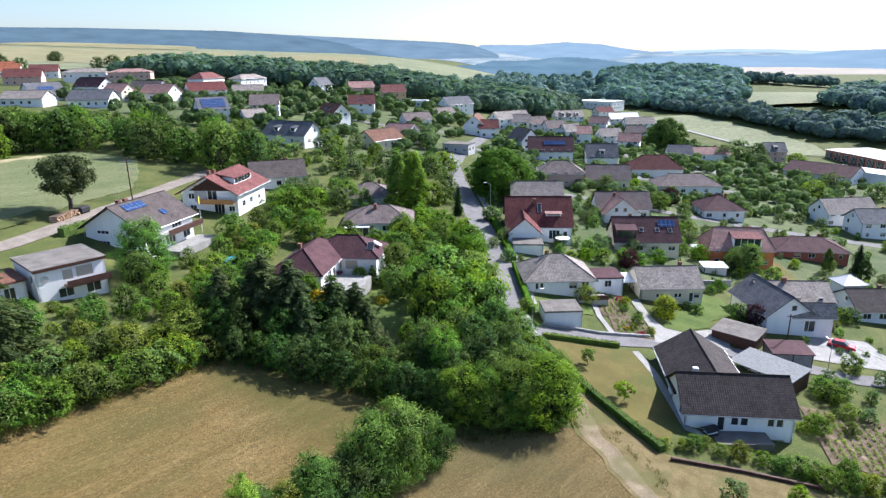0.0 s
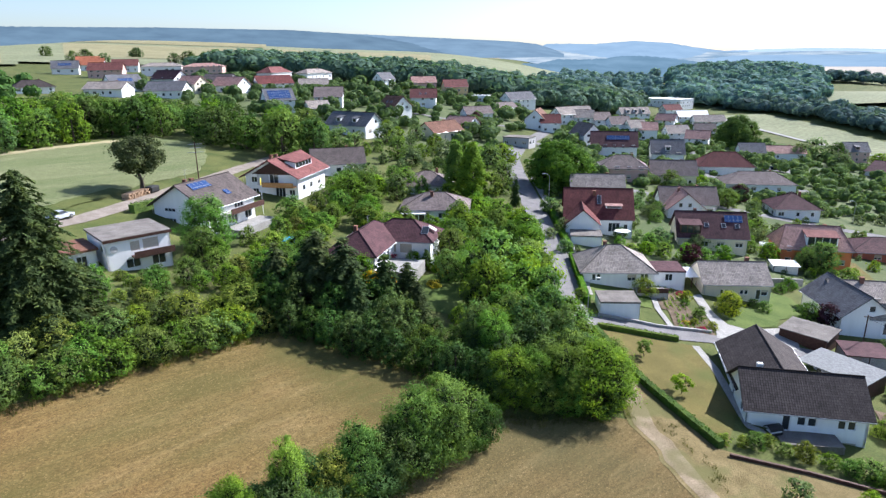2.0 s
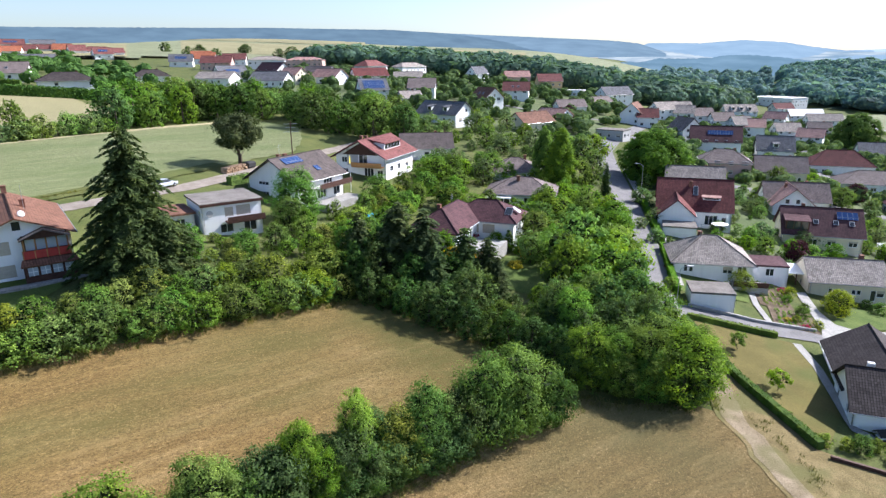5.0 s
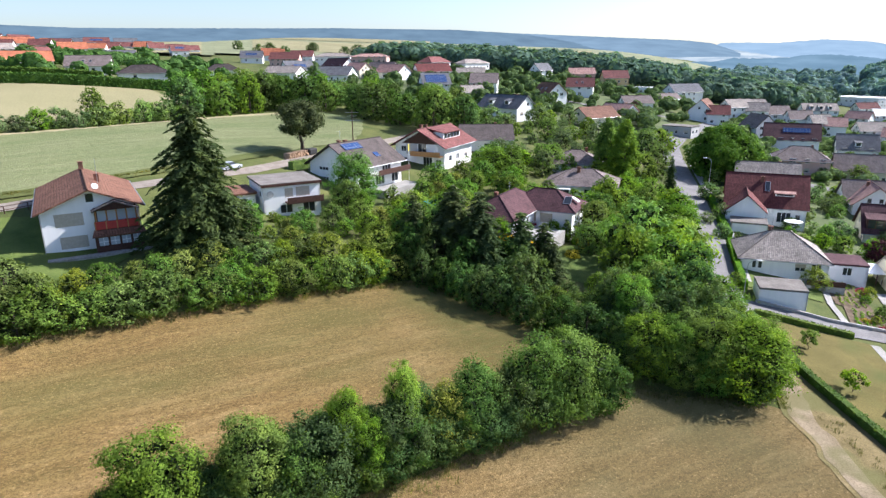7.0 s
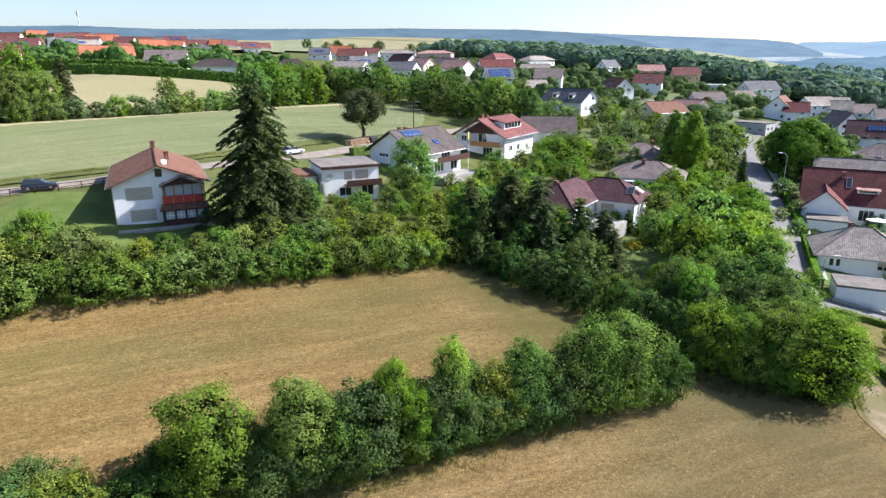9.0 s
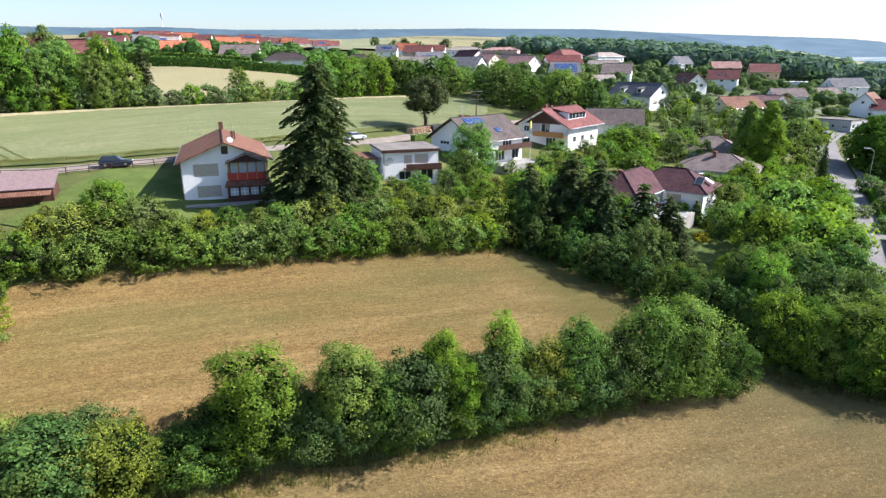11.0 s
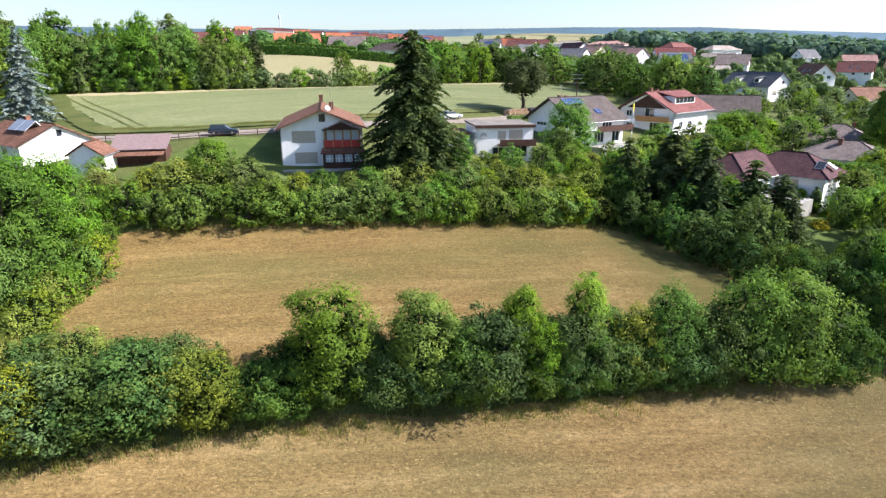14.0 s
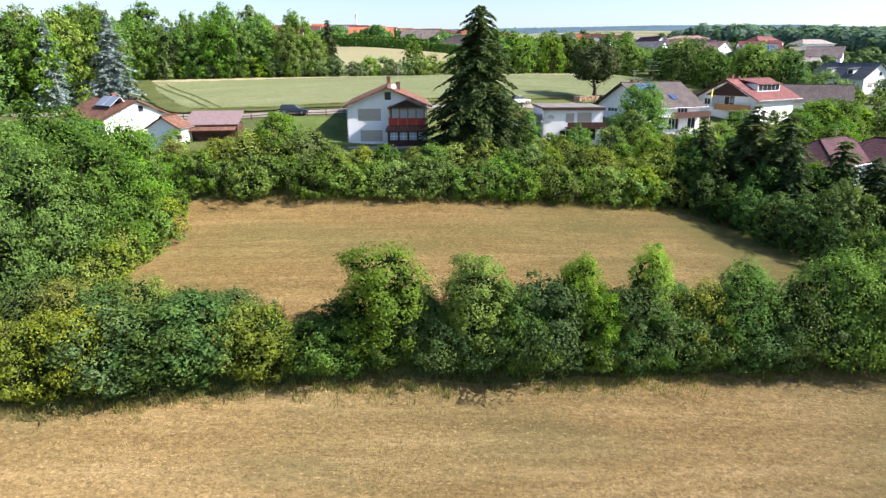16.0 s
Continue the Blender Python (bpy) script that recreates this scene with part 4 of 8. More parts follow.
shelter("pale green greenhouse in a kitchen garden", 59.6, 139.4, -4, 5.0, 3.4, 2.0, "lightmetal", "lightmetal", ("front", "left", "right"), name="greenhouse")
house("tower_shed", "narrow white shed with grey pyramid roof", 85.0, 130.0, 5, 4.6, 4.2, 5.0, 6.2, roof="hip", roof_mat="lightmetal", z=-6.0, base=1.5, wins={}, chimneys=(), category="shed")

# house with the L-shaped purple-brown roof
ph = house("purple_roof_house", "white L-shaped house with purple-brown hipped roof", -25.4, 104.2, 82, 15.6, 8.6, 3.0, 5.6, roof="hip", ratio=0.95, roof_mat="roof_purple", z=9.9, base=3.0, seed=7, over=0.7, chimneys=((0.1, 0.32),), wins={"left": [(-2.4, 0.4, 2.2, 2.0, 0.9), (1.6, 0.4, 2.2, 2.0, 1.0)], "front": [(-5.5, 0.8, 1.2, 1.4, 0.6), (-3.2, 0.1, 1.6, 2.1, 0), (-1.0, 0.1, 1.2, 2.1, 0.3)]})
house("wing", "", -19.8, 109.6, -4, 11.8, 8.4, 3.0, 5.55, roof="hip", ratio=0.95, roof_mat="roof_purple", z=9.9, into=ph, base=3.0, seed=17, over=0.7, chimneys=(), wins={"front": [(-1.2, 0.5, 1.6, 1.8, 1.0), (1.4, 0.5, 2.2, 1.6, 1.0)], "right": [(-1.5, 0.9, 1.2, 1.2, 0.5)]}, sky=(("front", 4.6, 2.2, 1.3, 1.8),), skip=("left",))
piece(ph, "roof_collector", "lightmetal", 0, 1.6, -0.6, 0.6, 0, 0.1, label="pale roof panel", m=ph.matrix_basis.inverted() @ pose(-15.1, 109.3, 14.35, 0, 30, -4))
piece(ph, "terrace", "paving", -7.0, 0.5, -10.5, -4.3, -2.5, -0.05, label="pale paved terrace")
house("hip_house", "house with grey-brown hipped roof and white conservatory", -17.5, 136.8, 3, 14.6, 10.5, 3.0, 5.6, roof="hip", roof_mat="roof_brown", z=9.3, base=2.5, seed=18, chimneys=((-0.05, -0.12),))
house("hip_house", "house with brown hipped roof behind trees", -22.5, 158.0, 10, 12.5, 10.5, 3.0, 5.6, roof="hip", roof_mat="roof_brown", z=10.4, base=2.5, seed=19)
conserv = thing("conservatory", pose(-21.6, 130.6, 9.3, 0, 0, 3), "white framed glass conservatory beside the hipped house", "conservatory")
piece(conserv, "glazing", "glass", -2.6, 2.6, -1.2, 1.2, -0.5, 2.2)
for k in range(5):
    piece(conserv, "mullion", "frame", -2.7 + 1.3 * k, -2.58 + 1.3 * k, -1.28, -1.18, -0.5, 2.3)
piece(conserv, "frame_rail", "frame", -2.7, 2.7, -1.3, 1.3, 2.2, 2.35)

# chalet house with the red roof
rd = house("chalet_house", "white chalet house with red roof, dormer and wooden balcony", -52.7, 138.6, 84, 14.5, 12.6, 5.0, 8.4, roof_mat="roof_red", z=14.3, base=2.5, seed=8, over=1.0, gable_over=1.3, chimneys=((-0.38, 0.04), (-0.12, 0.1)), wins={"left": [(-4.0, 0.7, 1.5, 1.3, 0), (-4.2, 3.3, 1.4, 1.3, 0), (2.0, 0.2, 2.4, 2.1, 0), (4.8, 0.7, 1.4, 1.2, 0), (0.6, 3.2, 2.2, 2.0, 0)], "front": [(-4.2, 1.3, 1.6, 1.3, 0), (-0.4, 1.3, 1.6, 1.3, 0), (4, 1.3, 1.6, 1.3, 0.4)]})
dormer(rd, pose(0.0, 0, 0), 12.6, 5.0, 8.4, 8.4, "roof_red", "white", tall=1.6, low=1.4, n=5)
piece(rd, "balcony", "oak", -9.0, -7.25, -6.0, 1.5, 2.6, 2.8, label="wooden balcony")
piece(rd, "balcony_rail", "oak", -9.0, -8.9, -6.0, 1.5, 2.8, 3.7)
bm = bmesh.new()
f = bm.faces.new([bm.verts.new(p) for p in ((-7.38, 4.6, 5.2), (-7.38, -4.6, 5.2), (-7.38, 0, 7.8))])
ext = bmesh.ops.extrude_face_region(bm, geom=[f])
bmesh.ops.translate(bm, vec=(0.1, 0, 0), verts=[v for v in ext["geom"] if isinstance(v, bmesh.types.BMVert)])
part("gable_boarding", bm, M["wood"], rd, "dark brown boarded gable")
piece(rd, "grey_boarding", "grey_wall", -7.34, -7.26, 0.6, 3.4, 2.8, 6.4, label="grey-blue boarded gable")
house("brown_roof_house", "house with grey-brown roof beside the chalet house", -47.8, 163.5, 20, 13.5, 12.0, 3.2, 6.4, roof_mat="roof_umber", z=14.6, base=2.5, seed=21)

# house with solar panels beside the lane
so = house("solar_house", "white house with wide dark brown roof and solar panels", -58.1, 110.1, 76, 13.0, 12.4, 4.5, 8.2, roof_mat="roof_umber", z=14.2, base=3.0, seed=9, over=0.8, gable_over=0.9, chimneys=((-0.25, 0.1), (-0.1, 0.12)), solar=(("front", -2.6, 5.6, 4.8, 1.8), ("front", 1.2, 2.2, 1.3, 1.4)), wins={"left": [(-2.5, 0.4, 2.4, 1.5, 0), (-2.5, 3.1, 2.6, 0.7, 0), (3.5, 3.0, 2.0, 1.2, 0), (3, 0.6, 1.5, 1.3, 0)], "front": [(-5.5, 0.4, 2.4, 1.4, 0), (-5.4, 3.0, 2.4, 0.6, 0), (0, 0.2, 2.6, 2.2, 0), (4.5, 0.2, 2.0, 2.2, 0), (2.0, 2.8, 2.6, 1.5, 0)]})
piece(so, "balcony", "concrete", -3.0, 6.6, -8.4, -6.25, 2.4, 2.6, label="balcony with dark boarded rail")
piece(so, "balcony_rail", "wood", -3.0, 6.6, -8.5, -8.4, 2.5, 3.5)
piece(so, "terrace", "paving", -3.5, 7.5, -10.5, -6.25, -1.5, -0.1)
# flat-roofed house
fl = house("flat_house", "white flat-roofed house with dark balcony", -57.3, 84.5, 50, 9.0, 9.0, 5.0, 5.0, roof="flat", roof_mat="gravel", z=14.3, base=3.0, seed=10, chimneys=(), over=0.25, gable_over=0.25, wins={"front": [(-0.5, 2.9, 1.3, 1.4, 1.0), (1.7, 2.9, 2.2, 1.5, 1.0), (-1.0, 0.4, 2.0, 1.4, 0), (2.6, 0.2, 2.0, 1.9, 0)], "left": [(2.6, 3.0, 1.2, 1.0, 0)]})
piece(fl, "balcony", "wood", -1.2, 4.5, -6.2, -4.55, 2.1, 2.3, label="dark wooden balcony")
piece(fl, "balcony_rail", "wood", -1.2, 4.5, -6.25, -6.15, 2.2, 3.1)
piece(fl, "fascia", "wood", -4.76, 4.76, -4.82, -4.76, 4.75, 5.15, label="dark brown fascia")
part("round_window", cylinder(bmesh.new(), (-3.4, -4.58, 3.6), (-3.4, -4.48, 3.6), 0.5, 0.5, 20), M["grey_wall"], fl)
house("annex", "", -63.2, 78.5, 50, 6.4, 6.5, 3.0, 3.0, roof="flat", roof_mat="roof_rust", z=15.0, into=fl, base=3.0, seed=22, chimneys=(), over=0.5, gable_over=0.2, wins={"front": [(1.2, 0.2, 1.4, 2.1, 0)]})

# white house with the red wooden balcony
b = house("balcony_house", "white house with rust-brown roof and red wooden balcony", -71.6, 60.3, 142, 18.0, 10.6, 5.2, 7.4, roof_mat="roof_rust", z=15.3, base=2.5, seed=11, over=0.7, gable_over=0.9, chimneys=((0.0, -0.14), (0.47, 0.0)), wins={"left": [(-2.4, 3.1, 3.1, 1.6, 1.0), (-2.2, 0.35, 3.0, 1.5, 1.0), (0.1, 5.75, 1.0, 1.2, 0)], "front": [(-3, 3.2, 1.4, 1.3, 0), (2, 3.2, 1.4, 1.3, 0), (-2, 0.7, 1.4, 1.3, 0)]})
# glazed bay with the balcony, on the gable wall (wall faces the bay's -y)
w = pose(-9.0, 0, 0, 0, 0, -90)
house_q = b.matrix_basis.inverted()
for x0 in (0.62, 1.72, 2.82, 3.92):
    part("bay_window", boxed(x0, x0 + 0.92, -0.55, -0.42, 3.4, 4.9), M["curtain_reflection_glass"], b, "pale blue reflecting bay window", w)
for x0 in (0.35, 1.55, 2.65, 3.75, 4.85):
    part("bay_post", boxed(x0, x0 + 0.16, -0.62, -0.4, 2.9, 5.0), M["oak"], b, "", w)
part("bay_back", boxed(0.3, 5.0, -0.42, 0.02, 2.6, 5.1), M["wood"], b, "", w)
bm = bmesh.new()
slab(bm, ((0.0, -1.5, 4.85), (0.0, 0.1, 4.85), (2.65, 0.1, 5.95), (2.65, -1.5, 5.95)), 0.14)
slab(bm, ((5.3, 0.1, 4.85), (5.3, -1.5, 4.85), (2.65, -1.5, 5.95), (2.65, 0.1, 5.95)), 0.14)
part("bay_roof", bm, M["roof_brown"], b, "", w)
bm = bmesh.new()
f = bm.faces.new([bm.verts.new(p) for p in ((0.3, -1.2, 4.85), (5.0, -1.2, 4.85), (2.65, -1.2, 5.85))])
ext = bmesh.ops.extrude_face_region(bm, geom=[f])
bmesh.ops.translate(bm, vec=(0, 0.08, 0), verts=[v for v in ext["geom"] if isinstance(v, bmesh.types.BMVert)])
part("bay_gable", bm, M["wood"], b, "dark brown boarded gable", w)
part("balcony_floor", boxed(0.2, 5.1, -1.45, -0.4, 2.5, 2.65), M["wood"], b, "", w)
part("balcony_rail", boxed(0.2, 5.1, -1.5, -1.42, 2.6, 3.55), M["redwood"], b, "red painted balcony boarding", w)
for x0 in (0.2, 1.4, 2.6, 3.8, 5.0):
    part("rail_post", boxed(x0 - 0.05, x0 + 0.07, -1.54, -1.4, 2.55, 3.65), M["oak"], b, "", w)
bm = bmesh.new()
slab(bm, ((-0.3, -2.6, 2.0), (5.7, -2.6, 2.0), (5.4, -1.3, 2.55), (0.0, -1.3, 2.55)), 0.14)
part("porch_roof", bm, M["roof_rust"], b, "", w)
part("porch_wall", boxed(0.0, 5.3, -2.2, 0.02, -2.0, 2.05), M["wood"], b, "dark brown boarded porch", w)
for k in range(4):
    part("porch_window", boxed(0.35 + 1.25 * k, 1.35 + 1.25 * k, -2.24, -2.18, 0.75, 1.75), M["curtain_reflection_glass"], b, "porch window with pale curtains", w)
    part("porch_mullion", boxed(0.81 + 1.25 * k, 0.89 + 1.25 * k, -2.27, -2.23, 0.75, 1.75), M["frame"], b, "", w)
    part("porch_transom", boxed(0.35 + 1.25 * k, 1.35 + 1.25 * k, -2.27, -2.23, 1.2, 1.28), M["frame"], b, "", w)
part("terrace", boxed(-5.2, 6.5, -3.4, -2.25, -1.6, -0.05), M["paving"], b, "pale paved terrace", w)
dish = part("satellite_dish", cylinder(bmesh.new(), (0, 0, 0), (0, -0.1, 0.05), 0.42, 0.36, 14), M["lightmetal"], b, "", pose(-7.7, -0.9, 7.5, 0, 0, -70))
part("antenna_mast", cylinder(bmesh.new(), (-2.2, -1.5, 7.0), (-2.2, -1.5, 10.2), 0.03, 0.02, 6), M["metal"], b)

# low house with collectors, white shed and brown open shed
lh = house("collector_house", "white gabled house with red-brown roof and solar collectors", -97.0, 29.9, 10, 12.0, 9.4, 2.7, 4.9, roof_mat="roof_rust", z=16.0, base=3.0, seed=23, over=0.7, chimneys=((-0.2, 0.1),), wins={"right": [(0.6, 3.2, 0.9, 1.0, 0)], "front": [(-3, 0.8, 1.5, 1.3), (2, 0.8, 1.5, 1.3)]})
for k in range(2):
    ob = part("collector", boxed(-1.1, 1.1, -1.0, 1.0, 0, 0.12), M["solar"], lh, "tilted blue solar collector", pose(0.6 + 2.4 * k, -1.9, 4.7, 38))
    part("collector_strut", boxed(-1.15, 1.15, 0.9, 1.02, -1.0, 0.0), M["lightmetal"], ob)
house("white_shed", "small white shed with orange-red gable roof", -80.9, 31.7, 135, 3.8, 4.0, 2.6, 3.9, roof_mat="roof_rust", z=15.4, base=1.5, seed=24, wins={}, chimneys=(), over=0.3, gable_over=0.25, category="shed")
bs = shelter("brown corrugated open shed beside the white shed", -81.4, 38.0, 55, 6.4, 4.2, 2.4, "sheet_brown", "wood", ("back", "left", "right", "front"), 1.5, z=15.6, name="open_shed")
part("lean_to_roof", slab_mesh(((-3.2, -3.6, 1.75), (3.2, -3.6, 1.75), (3.2, -2.1, 2.15), (-3.2, -2.1, 2.15)), 0.12), M["roof_rust"], bs)

# houses farther off, on the slope, in the valley and on the plateau
house("house", "salmon house with red tiled gable roof", -251.8, 370.2, 19, 19.2, 10.1, 5.0, 9.1, roof="gable", roof_mat="roof_red", wall_mat="pinkish", z=34.8, base=1.0, seed=20)
house("house", "white house with red tiled gable roof", -282, 436.6, 25, 16.7, 10.1, 4.5, 8.6, roof="gable", roof_mat="roof_red", wall_mat="white", z=37.5, base=0.9, seed=21)
house("house", "white house with orange tiled roof", -322.2, 452.7, 34, 14.9, 10.1, 4.5, 8.6, roof="gable", roof_mat="roof_orange", wall_mat="white", z=39.9, base=0.8, seed=22)
house("house", "house with dark roof and solar panels", -192.5, 294.1, 56, 15.0, 11.2, 3.5, 7.6, roof="gable", roof_mat="roof_slate", wall_mat="white", z=30.5, base=1.0, seed=23, solar=(("front", 0.0, 2.6, 7.0, 2.2),))
house("house", "low house with grey roof behind trees", -182.6, 268.4, 5, 17.3, 11.2, 3.3, 6.1, roof="gable", roof_mat="roof_grey", wall_mat="white", z=29.5, base=1.1, seed=24)
house("house", "white two-storey house with low grey hipped roof", -237.2, 407.8, 20, 24.9, 11.2, 6.5, 8.6, roof="hip", roof_mat="roof_grey", wall_mat="white", z=34.8, base=1.1, seed=25)
house("house", "white house with purple-brown gable roof", -188.4, 330.2, -22, 18.5, 10.1, 4.5, 8.6, roof="gable", roof_mat="roof_purple", wall_mat="white", z=30.9, base=1.1, seed=26)
house("house", "long white house with dark grey roof", -159.7, 277.8, 6, 17.1, 12.3, 3.4, 7.1, roof="gable", roof_mat="roof_slate", wall_mat="white", z=28.2, base=1.1, seed=27)
house("house", "cream house with faded red roof", -162.5, 305.6, -16, 11.5, 10.1, 4.5, 8.1, roof="gable", roof_mat="roof_pink", wall_mat="cream", z=28.9, base=1.0, seed=28)
house("house", "pinkish boxy house with low hipped roof", -210.6, 413.2, 15, 24.9, 12.3, 7.1, 9.1, roof="hip", roof_mat="roof_pink", wall_mat="pinkish", z=33.8, base=1.2, seed=29)
house("house", "house with brown tiled roof", -163.6, 337.9, -18, 19.3, 11.2, 3.7, 7.6, roof="gable", roof_mat="roof_brown", wall_mat="white", z=29.6, base=1.2, seed=30)
house("house", "house with faded orange roof", -149.9, 321.7, -16, 16.8, 11.2, 3.7, 7.6, roof="gable", roof_mat="roof_pink", wall_mat="white", z=28.4, base=1.1, seed=31)
house("house", "tall white house with red hipped roof", -154.1, 393.1, 81, 24.9, 10.1, 6.9, 10.1, roof="hip", roof_mat="roof_red", wall_mat="white", z=30.2, base=1.0, seed=32)
house("house", "white house with wine-red gable roof", -134, 338.8, 43, 19.5, 10.1, 4.7, 8.6, roof="gable", roof_mat="roof_wine", wall_mat="white", z=27.6, base=1.2, seed=33)
house("house", "white box-shaped house with grey hipped roof", -135, 412.7, 66, 23.8, 10.1, 6.7, 9.1, roof="hip", roof_mat="roof_grey", wall_mat="white", z=29.5, base=0.8, seed=34)
house("house", "low white house with pale grey roof", -120.8, 368.4, 15, 16.6, 10.1, 3.3, 6.3, roof="gable", roof_mat="roof_grey", wall_mat="white", z=27.3, base=1.2, seed=35)
house("house", "white house with solar panels across the roof", -100.6, 258.8, 35, 11.6, 11.2, 4.9, 9.1, roof="gable", roof_mat="roof_slate", wall_mat="white", z=23.5, base=1.3, seed=36, solar=(("front", 0.0, 3.0, 9.1, 5.0),))
house("house", "white gabled house with dark brown roof", -88.1, 291, 12, 12.4, 12.3, 5.1, 9.1, roof="gable", roof_mat="roof_brown", wall_mat="white", z=22.8, base=1.3, seed=37)
house("annex", "small white annex with grey gable roof", -84.3, 260, 40, 9.0, 7.8, 3.1, 5.7, roof="gable", roof_mat="roof_grey", wall_mat="white", z=21.9, base=1.1, seed=38)
house("house", "white house with slate roof and dormers", -58.8, 223.9, -27, 19.1, 10.1, 3.7, 7.6, roof="gable", roof_mat="roof_slate", wall_mat="white", z=18.1, base=1.7, seed=39, dormers=2)
house("house", "white gabled house at the wood edge", -90.4, 422.2, 62, 12.9, 9.0, 5.1, 9.3, roof="gable", roof_mat="roof_slate", wall_mat="white", z=26.5, base=0.9, seed=40)
house("house", "house with faded red roof", -66, 434.8, 21, 16.5, 10.1, 4.5, 8.1, roof="gable", roof_mat="roof_pink", wall_mat="pinkish", z=24.6, base=1.4, seed=41)
house("house", "yellow three-storey house with red roof", -41.5, 406.7, 20, 14.7, 11.2, 6.5, 10.6, roof="gable", roof_mat="roof_red", wall_mat="yellow", z=20.8, base=1.5, seed=42)
house("house", "white house with red roof and roof windows", -50.3, 334.7, 5, 13.1, 10.1, 5.1, 9.1, roof="gable", roof_mat="roof_red", wall_mat="white", z=19.8, base=1.5, seed=43, sky=(("front", -1.6, 2.6, 1.0, 1.4), ("front", 1.2, 2.6, 1.0, 1.4)))
house("house", "low white flat-roofed building", -24.4, 400, -10, 11.1, 6.7, 3.7, 4.3, roof="flat", roof_mat="lightmetal", wall_mat="white", z=18.2, base=1.1, seed=44, over=0.15, gable_over=0.15, chimneys=())
house("house", "white house with rust-red roof behind a spruce", -55.4, 282.6, -40, 11.3, 10.1, 5.0, 9.1, roof="gable", roof_mat="roof_rust", wall_mat="white", z=19.0, base=1.2, seed=45, sky=(("front", -1.6, 2.6, 1.0, 1.4), ("front", 1.2, 2.6, 1.0, 1.4)))
house("house", "large white gabled house with dark roof", -1.5, 395.2, 35, 18.2, 12.3, 5.5, 9.6, roof="gable", roof_mat="roof_slate", wall_mat="white", z=14.6, base=1.9, seed=46)
house("house", "low white house with brown roof", -9, 354.8, 40, 12.3, 9.0, 3.2, 5.7, roof="gable", roof_mat="roof_brown", wall_mat="white", z=14.9, base=1.6, seed=47)
house("house", "low house with brown roof and red tree", -20.7, 310.1, 26, 13.4, 9.0, 3.4, 6.3, roof="gable", roof_mat="roof_brown", wall_mat="white", z=15.3, base=1.6, seed=48)
house("house", "low white house with pink-red roof", -23.5, 265.2, -31, 12.4, 9.0, 3.3, 6.1, roof="gable", roof_mat="roof_pink", wall_mat="white", z=14.6, base=1.5, seed=49)
house("annex", "flat annex with wine-red roof", -21.1, 256.3, -34, 9.3, 6.7, 3.7, 4.3, roof="flat", roof_mat="roof_wine", wall_mat="white", z=14.1, base=1.3, seed=50, over=0.15, gable_over=0.15, chimneys=())
house("bungalow", "cream bungalow with rust-brown roof", -29.4, 237.8, 50, 14.7, 10.1, 3.3, 6.6, roof="gable", roof_mat="roof_rust", wall_mat="cream", z=14.6, base=1.6, seed=51)
house("house", "white gabled house beside the street", 8.8, 310.3, 78, 13.4, 9.7, 5.1, 9.6, roof="gable", roof_mat="roof_rust", wall_mat="white", z=10.9, base=1.2, seed=52)
house("house", "house with wine-red roof beside the street", 14.6, 305.9, 3, 9.0, 9.7, 4.7, 8.1, roof="gable", roof_mat="roof_wine", wall_mat="white", z=10.0, base=1.4, seed=53)
house("garage_row", "low grey flat-roofed garages", 0.5, 249.7, -23, 10.9, 7.0, 3.4, 3.4, roof="flat", roof_mat="gravel", wall_mat="grey_wall", z=10.7, base=1.5, seed=54, over=0.15, gable_over=0.15, chimneys=())
house("terraced_house", "white terraced house with grey roof", 24.6, 349.1, 33, 12.9, 9.7, 5.7, 9.1, roof="gable", roof_mat="roof_grey", wall_mat="white", z=9.4, base=1.8, seed=55, group="row houses")
house("terraced_house", "white terraced house with grey roof", 34.8, 371.9, 21, 9.4, 9.7, 5.7, 9.1, roof="gable", roof_mat="roof_grey", wall_mat="white", z=8.2, base=1.5, seed=56, group="row houses")
house("terraced_house", "white terraced house with grey-brown roof", 34.4, 348.9, -7, 9.6, 9.7, 5.7, 9.1, roof="gable", roof_mat="roof_grey", wall_mat="white", z=7.8, base=1.3, seed=57, group="row houses")
house("terraced_house", "white terraced house with brown roof", 43.1, 351.2, 17, 9.7, 9.7, 5.7, 9.1, roof="gable", roof_mat="roof_brown", wall_mat="white", z=6.4, base=1.5, seed=58, group="row houses")
house("terraced_house", "white terraced house with brown roof", 51.9, 344.5, 14, 10.5, 9.7, 5.7, 9.1, roof="gable", roof_mat="roof_brown", wall_mat="white", z=4.8, base=1.5, seed=59, group="row houses")
house("terraced_house", "white terraced house with grey-brown roof", 59.8, 339.6, 18, 9.0, 9.7, 5.7, 9.1, roof="gable", roof_mat="roof_grey", wall_mat="white", z=3.4, base=1.4, seed=60, group="row houses")
house("terraced_house", "white terraced house with faded roof", 66.2, 338.6, -6, 9.0, 9.7, 5.7, 9.1, roof="gable", roof_mat="roof_pink", wall_mat="white", z=2.4, base=1.2, seed=61, group="row houses")
house("house", "white apartment building with dormers", 73.3, 428.3, 9, 18.4, 11.9, 5.5, 9.1, roof="gable", roof_mat="roof_grey", wall_mat="white", z=3.4, base=1.8, seed=62, dormers=3)
house("house", "house with wine-red roof", 113.7, 504.1, 21, 13.9, 9.7, 5.1, 8.6, roof="gable", roof_mat="roof_wine", wall_mat="white", base=1.2, seed=63)
house("house", "white house with pale roof", 118.3, 461.6, 8, 20.8, 9.7, 5.5, 9.1, roof="gable", roof_mat="lightmetal", wall_mat="white", base=1.5, seed=64)
